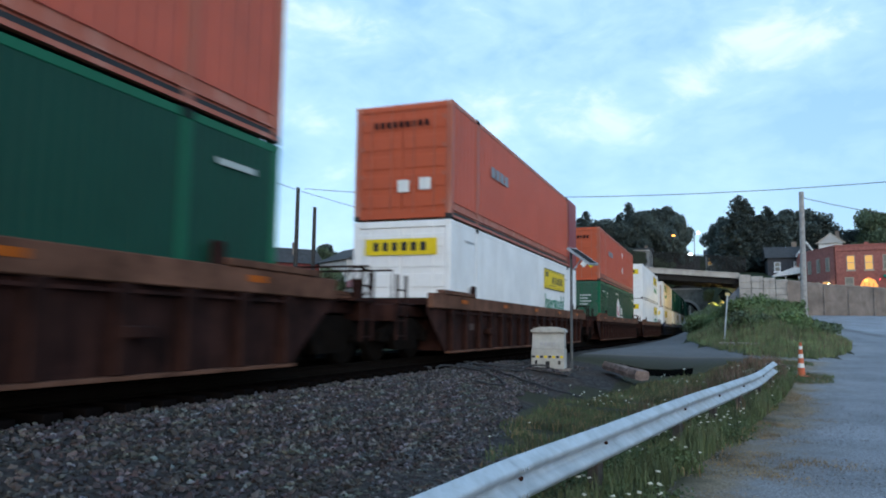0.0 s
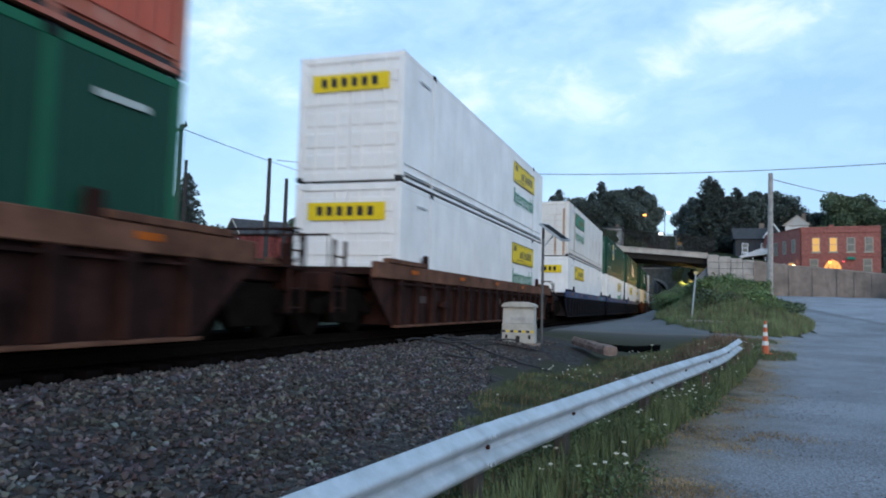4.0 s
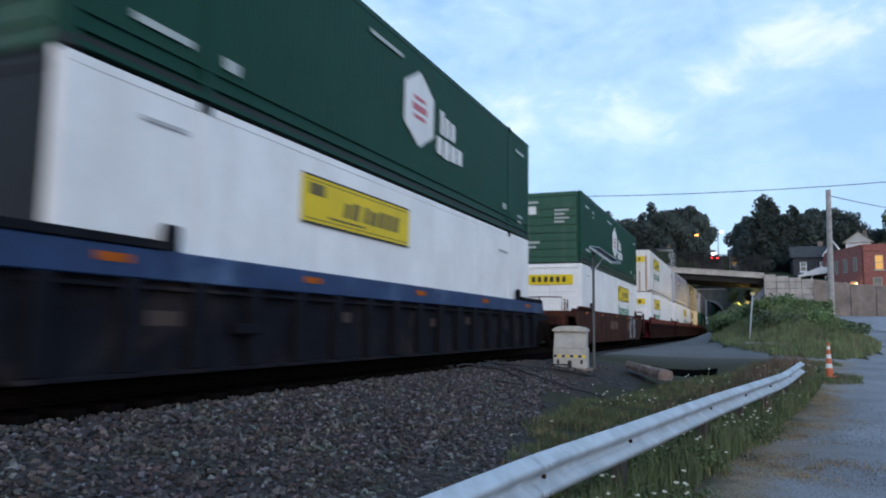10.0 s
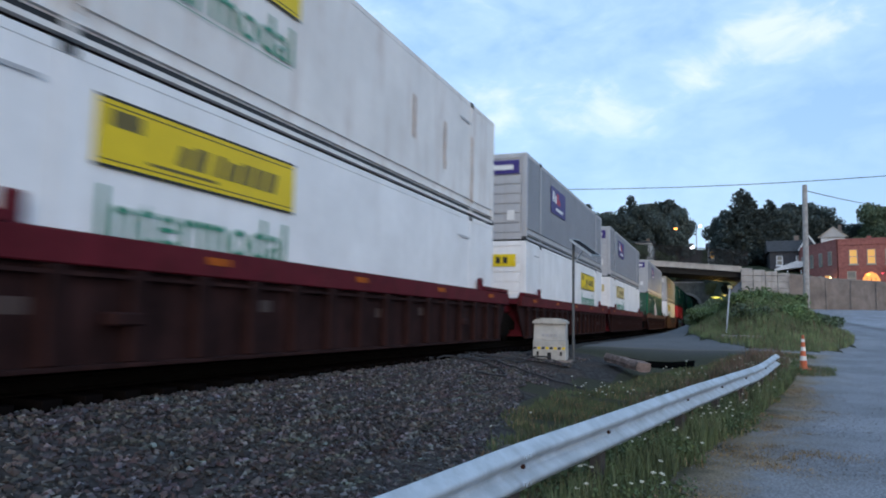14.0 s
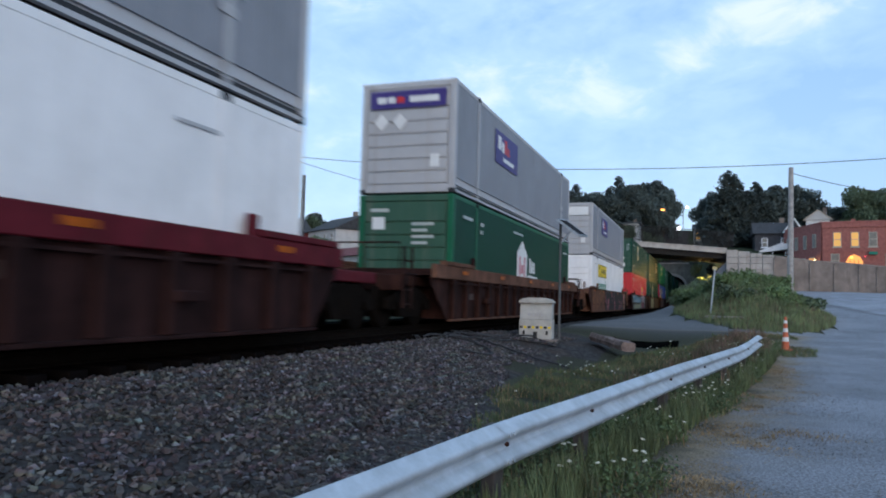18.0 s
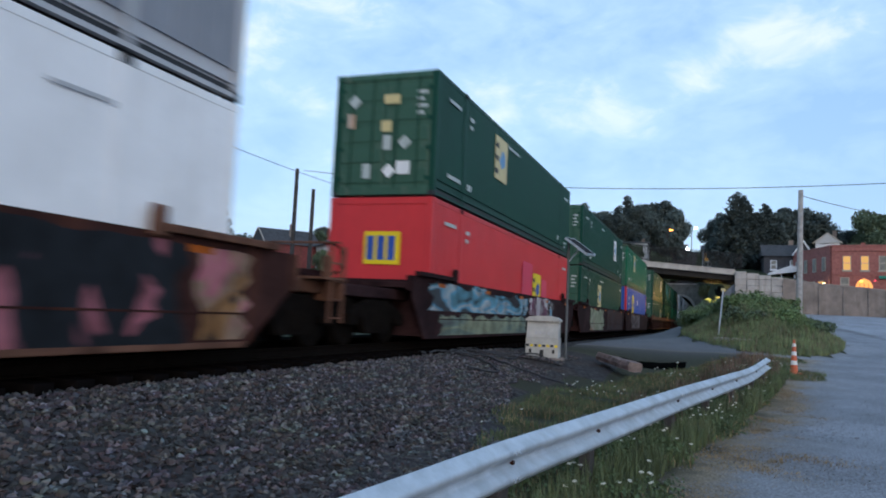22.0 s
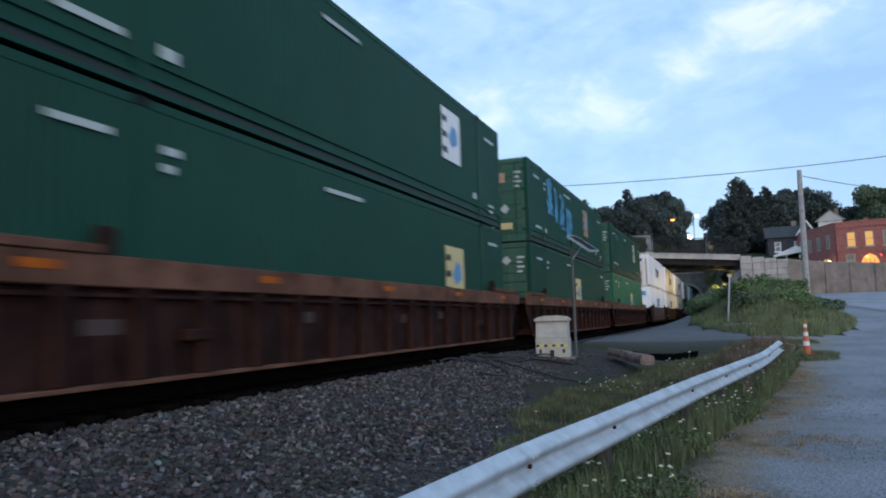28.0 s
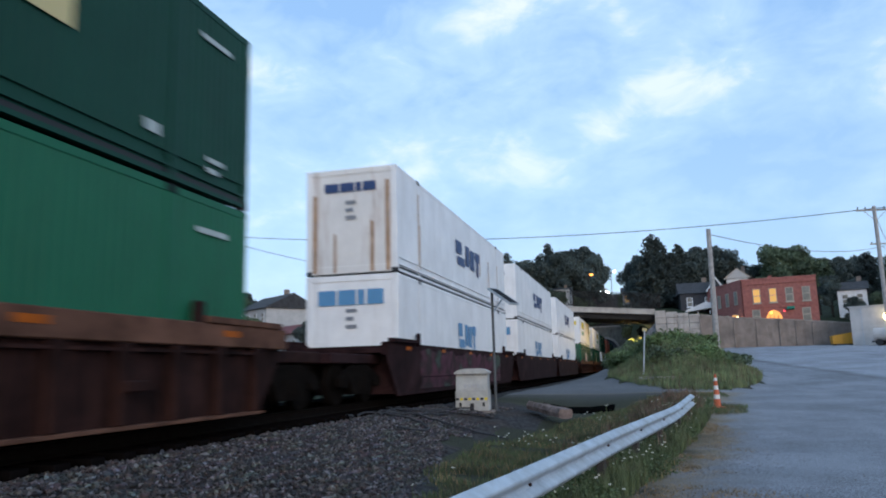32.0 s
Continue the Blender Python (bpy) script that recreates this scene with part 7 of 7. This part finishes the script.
def verge():
    rng = np.random.default_rng(3)
    def field(name, pts, hmin, hmax, w, m, label, lean=0.4):
        v, f = blades(rng, pts, hmin, hmax, w, lean)
        me = bpy.data.meshes.new(name)
        me.from_pydata(v, [], f)
        me.materials.append(m)
        tagged(new(name, me), label, "grass", kind="stuff")
    field("grass", scatter_inside(rng, 34000, -4.2, 3.2, 2.0, 27, grass_strip), 0.03, 0.13, 0.006, M_GRASS, "patchy green grass along the guardrail")
    field("dry_grass", scatter_inside(rng, 9000, -4.2, 2.6, 2.0, 27, lambda x, y: grass_strip(x, y) ) , 0.02, 0.12, 0.006, M_DRY, "dry straw-coloured grass", 0.9)
    # flat dry tufts spread over the broken edge of the asphalt
    clumps, tufts = scatter_inside(rng, 90, -1.0, 3.6, 2.4, 23, lambda x, y: -1.35 + 0.14 * y < x < -0.85 + 0.145 * y + 0.9 * rng.random() ** 2), []
    for cx, cy in clumps:
        r = rng.uniform(0.08, 0.28)
        for q in range(int(700 * r)):
            tufts.append((cx + rng.normal() * r * 0.8, cy + rng.normal() * r * 0.9))
    field("dry_tufts", np.array(tufts), 0.006, 0.022, 0.005, M_DRY, "flat dry tufts of straw-coloured grass on the asphalt edge", 6.0)
    field("rail_grass", scatter_inside(rng, 5200, -2.2, 1.8, 2.5, 20, lambda x, y: abs(x - rail_x(y) - 0.12) < 0.22 and noise.noise((x * 1.5, y, 5)) > -0.35), 0.14, 0.36, 0.006, M_GRASS, "taller grass along the foot of the guardrail")
    field("weeds", scatter_inside(rng, 1700, -2.6, 1.8, 11, 26, lambda x, y: rail_x(y) - 1.5 < x < rail_x(y) + 0.1 and noise.noise((x * 0.9, y * 0.6, 11)) + 0.06 * (y - 17) > 0.05), 0.18, 0.52, 0.008, M_DRYWEED, "tall dry weeds behind the guardrail")
    field("mound_grass", scatter_inside(rng, 42000, -2.2, 6.6, 26.5, 52, lambda x, y: mound_z(x, y) > 0.04), 0.10, 0.36, 0.010, M_MOUND, "long grass over the mound")
    field("mound_weeds", scatter_inside(rng, 1800, -1.5, 6.0, 27, 36, lambda x, y: mound_z(x, y) > 0.04), 0.15, 0.5, 0.008, M_DRYWEED, "dry weeds along the mound")
    # leafy growth over the mound
    spots = scatter_inside(rng, 330, -2.0, 6.4, 27, 48, lambda x, y: mound_z(x, y) > 0.55 and noise.noise((x * 0.6, y * 0.4, 8)) > 0.0)
    v, f = leaf_cloud(rng, [(x, y, ground_z(x, y) + rng.uniform(0.1, 0.42), rng.uniform(0.12, 0.36)) for x, y in spots], 15000, 0.04)
    tagged(new("mound_leaves", quads("mound_leaves", v, f, M_BUSH)), "leafy weeds and brambles over the mound", "weeds", kind="stuff")
    # low leafy weeds along the guardrail
    spots = scatter_inside(rng, 760, -2.6, 2.0, 3.0, 24, lambda x, y: grass_strip(x, y) and abs(x - rail_x(y)) < 1.1)
    v, f = leaf_cloud(rng, [(x, y, ground_z(x, y) + rng.uniform(0.02, 0.2), rng.uniform(0.07, 0.2)) for x, y in spots], 30000, 0.019)
    tagged(new("weed_leaves", quads("weed_leaves", v, f, M_WEED)), "low leafy green weeds along the guardrail", "weeds", kind="stuff")
    # wild carrot in flower
    def flower():
        f = thing("wildflower", "white flat-topped wildflower on a thin stem", "flower", group="white wildflowers by the guardrail")
        part("stem", rod((0, 0, 0), (0.05, 0.02, 0.5), 0.006, 4), M_GRASS, f)
        bm = bmesh.new()
        r = random.Random(1)
        for k in range(16):
            a, q = r.uniform(0, 6.28), 0.03 * math.sqrt(r.random())
            p = Vector((0.05 + q * math.cos(a), 0.02 + q * math.sin(a), 0.5 + r.uniform(-0.008, 0.012)))
            cyl(bm, p, p + Vector((0, 0, 0.008)), 0.009, 0.006, 5)
        part("flower_head", bm, M_PETAL, f)
        return f
    proto = flower()
    pts = scatter_inside(rng, 210, -3.2, 1.8, 5.5, 24, lambda x, y: grass_strip(x, y) and (abs(x - rail_x(y) - 0.2) < 0.9 or noise.noise((x * 0.7, y * 0.5, 4)) > 0.2))
    proto.matrix_basis = pose(pts[0][0], pts[0][1], ground_z(*pts[0]) - 0.02)
    for x, y in pts[1:]:
        s = rng.uniform(0.45, 0.8)
        c = copy_thing(proto, pose(x, y, ground_z(x, y) - 0.02, rng.uniform(-12, 12), rng.uniform(-12, 12), rng.uniform(0, 360)))
        c.scale = (0.6, 0.6, s)


verge()


def bushes():
    rng = np.random.default_rng(9)
    def bush(x, y, r, h, m, n=1500):
        b = thing("bush", "leafy green bush on the mound", "bush", at=pose(x, y, ground_z(x, y)), group="bushes on the mound")
        bm = bmesh.new()
        cs = []
        for k in range(8):
            a, q = rng.uniform(0, 6.28), rng.uniform(0.1, 0.8) * r
            e = (q * math.cos(a), q * math.sin(a), h * rng.uniform(0.3, 0.8))
            cyl(bm, (0, 0, -0.1), e, 0.03, 0.01, 5)
            cs.append((*e, 0.38 * r * rng.uniform(0.8, 1.2)))
        part("branchwork", bm, M_BARK, b)
        v, f = leaf_cloud(rng, cs, n, 0.075)
        part("foliage", quads("foliage", v, f, m), None, b)
    for x, y, r, h in ((0.6, 37, 1, 0.57), (1.6, 38, 1.1, 0.57), (3, 37, 0.96, 0.51), (-0.6, 40, 1, 0.51), (1.2, 33, 0.81, 0.46), (2.8, 33.5, 0.81, 0.4), (4.2, 35, 0.81, 0.4), (0.2, 44, 1.1, 0.51), (-1.2, 47, 1, 0.57), (4.6, 40, 0.89, 0.46),
                       (-1.6, 55, 1.3, 0.9), (-1.2, 62, 1.4, 1), (-0.6, 68, 1.5, 1), (-1.2, 74, 1.5, 1.1), (-0.4, 80, 1.6, 1.2), (0.6, 85, 1.6, 1.2)):
        bush(x, y, r, h, M_BUSH if rng.random() > 0.35 else M_LEAF)


bushes()


# ---- ballast ----
def ballast():
    rng = np.random.default_rng(7)
    def rock(seed):
        r = np.random.default_rng(seed)
        v = r.normal(size=(9, 3))
        v /= np.linalg.norm(v, axis=1)[:, None]
        v *= r.uniform(0.75, 1.15, (9, 1)) * np.array([1.0, 0.85, 0.7])
        bm = bmesh.new()
        for p in v:
            bm.verts.new(p)
        bmesh.ops.convex_hull(bm, input=bm.verts[:])
        loose = [q for q in bm.verts if not q.link_faces]
        bmesh.ops.delete(bm, geom=loose, context="VERTS")
        bmesh.ops.triangulate(bm, faces=bm.faces[:])
        bm.verts.index_update()
        vs, fs = np.array([q.co[:] for q in bm.verts]), [[q.index for q in f.verts] for f in bm.faces]
        bm.free()
        return vs, fs
    kinds = [rock(k) for k in range(10)]
    def inside(x, y):
        edge = -1.9 - max(0, min(2.0, (y - 5) * 0.2)) if y < 15 else -3.6
        return x < edge + 0.35 * noise.noise((x, y, 1)) + 0.1
    m = bpy.data.materials.new("ballast_stones")
    m.use_nodes = True
    n, l = m.node_tree.nodes, m.node_tree.links
    b = n["Principled BSDF"]
    b.inputs["Roughness"].default_value = 0.85
    geo = n.new("ShaderNodeNewGeometry")
    ramp = n.new("ShaderNodeValToRGB")
    ramp.color_ramp.elements[0].color, ramp.color_ramp.elements[1].color = (0.018, 0.017, 0.018, 1), (0.25, 0.25, 0.27, 1)
    for place, col in ((0.30, (0.045, 0.041, 0.047, 1)), (0.5, (0.088, 0.058, 0.054, 1)), (0.68, (0.072, 0.076, 0.088, 1)), (0.86, (0.15, 0.125, 0.115, 1))):
        ramp.color_ramp.elements.new(place).color = col
    l.new(geo.outputs["Random Per Island"], ramp.inputs["Fac"])
    no = n.new("ShaderNodeTexNoise")
    no.inputs["Scale"].default_value = 25
    mx = n.new("ShaderNodeMix")
    mx.data_type, mx.blend_type = "RGBA", "MULTIPLY"
    mx.inputs["Factor"].default_value = 0.6
    l.new(ramp.outputs["Color"], mx.inputs["A"])
    l.new(no.outputs["Color"], mx.inputs["B"])
    l.new(mx.outputs["Result"], b.inputs["Base Color"])
    count = 28000
    pts = scatter_inside(rng, count, -6.1, -1.7, 2.2, 21, inside)
    vs, fs, base = [], [], 0
    for x, y in pts:
        v, f = kinds[rng.integers(10)]
        s = rng.uniform(0.02, 0.046) * (1.5 if rng.random() < 0.03 else 1)
        a = rng.uniform(0, 6.28)
        ca, sa = math.cos(a), math.sin(a)
        w = v * s
        w = np.c_[w[:, 0] * ca - w[:, 1] * sa + x, w[:, 0] * sa + w[:, 1] * ca + y, w[:, 2] + ground_z(x, y) + s * 0.35]
        vs.append(w)
        fs += [[q + base for q in t] for t in f]
        base += len(v)
    me = bpy.data.meshes.new("ballast_stones")
    me.from_pydata(np.concatenate(vs).tolist(), [], fs)
    me.materials.append(m)
    tagged(new("ballast_stones", me), "dark grey crushed-stone ballast beside the track", "gravel", kind="stuff")
    # fine loose gravel along the broken asphalt edge
    vs, fs, base = [], [], 0
    for x, y in scatter_inside(rng, 7000, -1.2, 4.5, 2.4, 18, lambda x, y: rail_x(y) < x < 0.14 * y + 1.6 * rng.random() ** 2 and rng.random() < (18 - y) / 11):
        v, f = kinds[rng.integers(10)]
        vs.append(v * rng.uniform(0.005, 0.014) + np.array([x, y, ground_z(x, y) + 0.004]))
        fs += [[q + base for q in t] for t in f]
        base += len(v)
    me = bpy.data.meshes.new("loose_gravel")
    me.from_pydata(np.concatenate(vs).tolist(), [], fs)
    me.materials.append(mat("pale_gravel", (0.2, 0.2, 0.21), 0.9, 0, 0.4, 30.0))
    tagged(new("loose_gravel", me), "fine loose gravel on the broken asphalt edge", "gravel", kind="stuff")
    # larger loose stones that stand out
    rocks = []
    for k, (v, f) in enumerate(kinds[:4]):
        rm = bpy.data.meshes.new("stone")
        rm.from_pydata((v * 0.058).tolist(), [], f)
        rm.materials.append(M_STONE)
        rocks.append(rm)
    big = scatter_inside(rng, 60, -5.6, -1.9, 3, 20, inside)
    for x, y in big:
        ob = new("stone", random.choice(rocks))
        ob.matrix_basis = pose(x, y, ground_z(x, y) + 0.035, rng.uniform(0, 360), rng.uniform(0, 360), rng.uniform(0, 360))
        tagged(ob, "larger loose grey stone lying on ballast", "stone", "loose stones")


ballast()


# ---- the train runs ----
def motions():
    for ob, rows in ROAD_CARS:
        walk(ob, [(t, pose(x, y, ground_z(x, y) + 0.05)) for t, x, y in rows])
    times = [k * 1.0 for k in range(33)]
    for ob, s, z in MOVING:
        walk(ob, [(t, pose(TRACK_X, s - travelled(t), z)) for t in times])
    for k, y in ((0, -0.89), (1, 0.89)):
        first = WHEELS[k][0]
        rows = [(f / 30, pose(0, y, 0.46, math.degrees(travelled(f / 30) / 0.46) % 360, 0, 0)) for f in range(961)]
        walk(first, rows)
        action, slot = first.animation_data.action, first.animation_data.action_slot
        for w in WHEELS[k][1:]:
            w.animation_data_create()
            w.animation_data.action, w.animation_data.action_slot = action, slot
            w.rotation_mode = "QUATERNION"


motions()
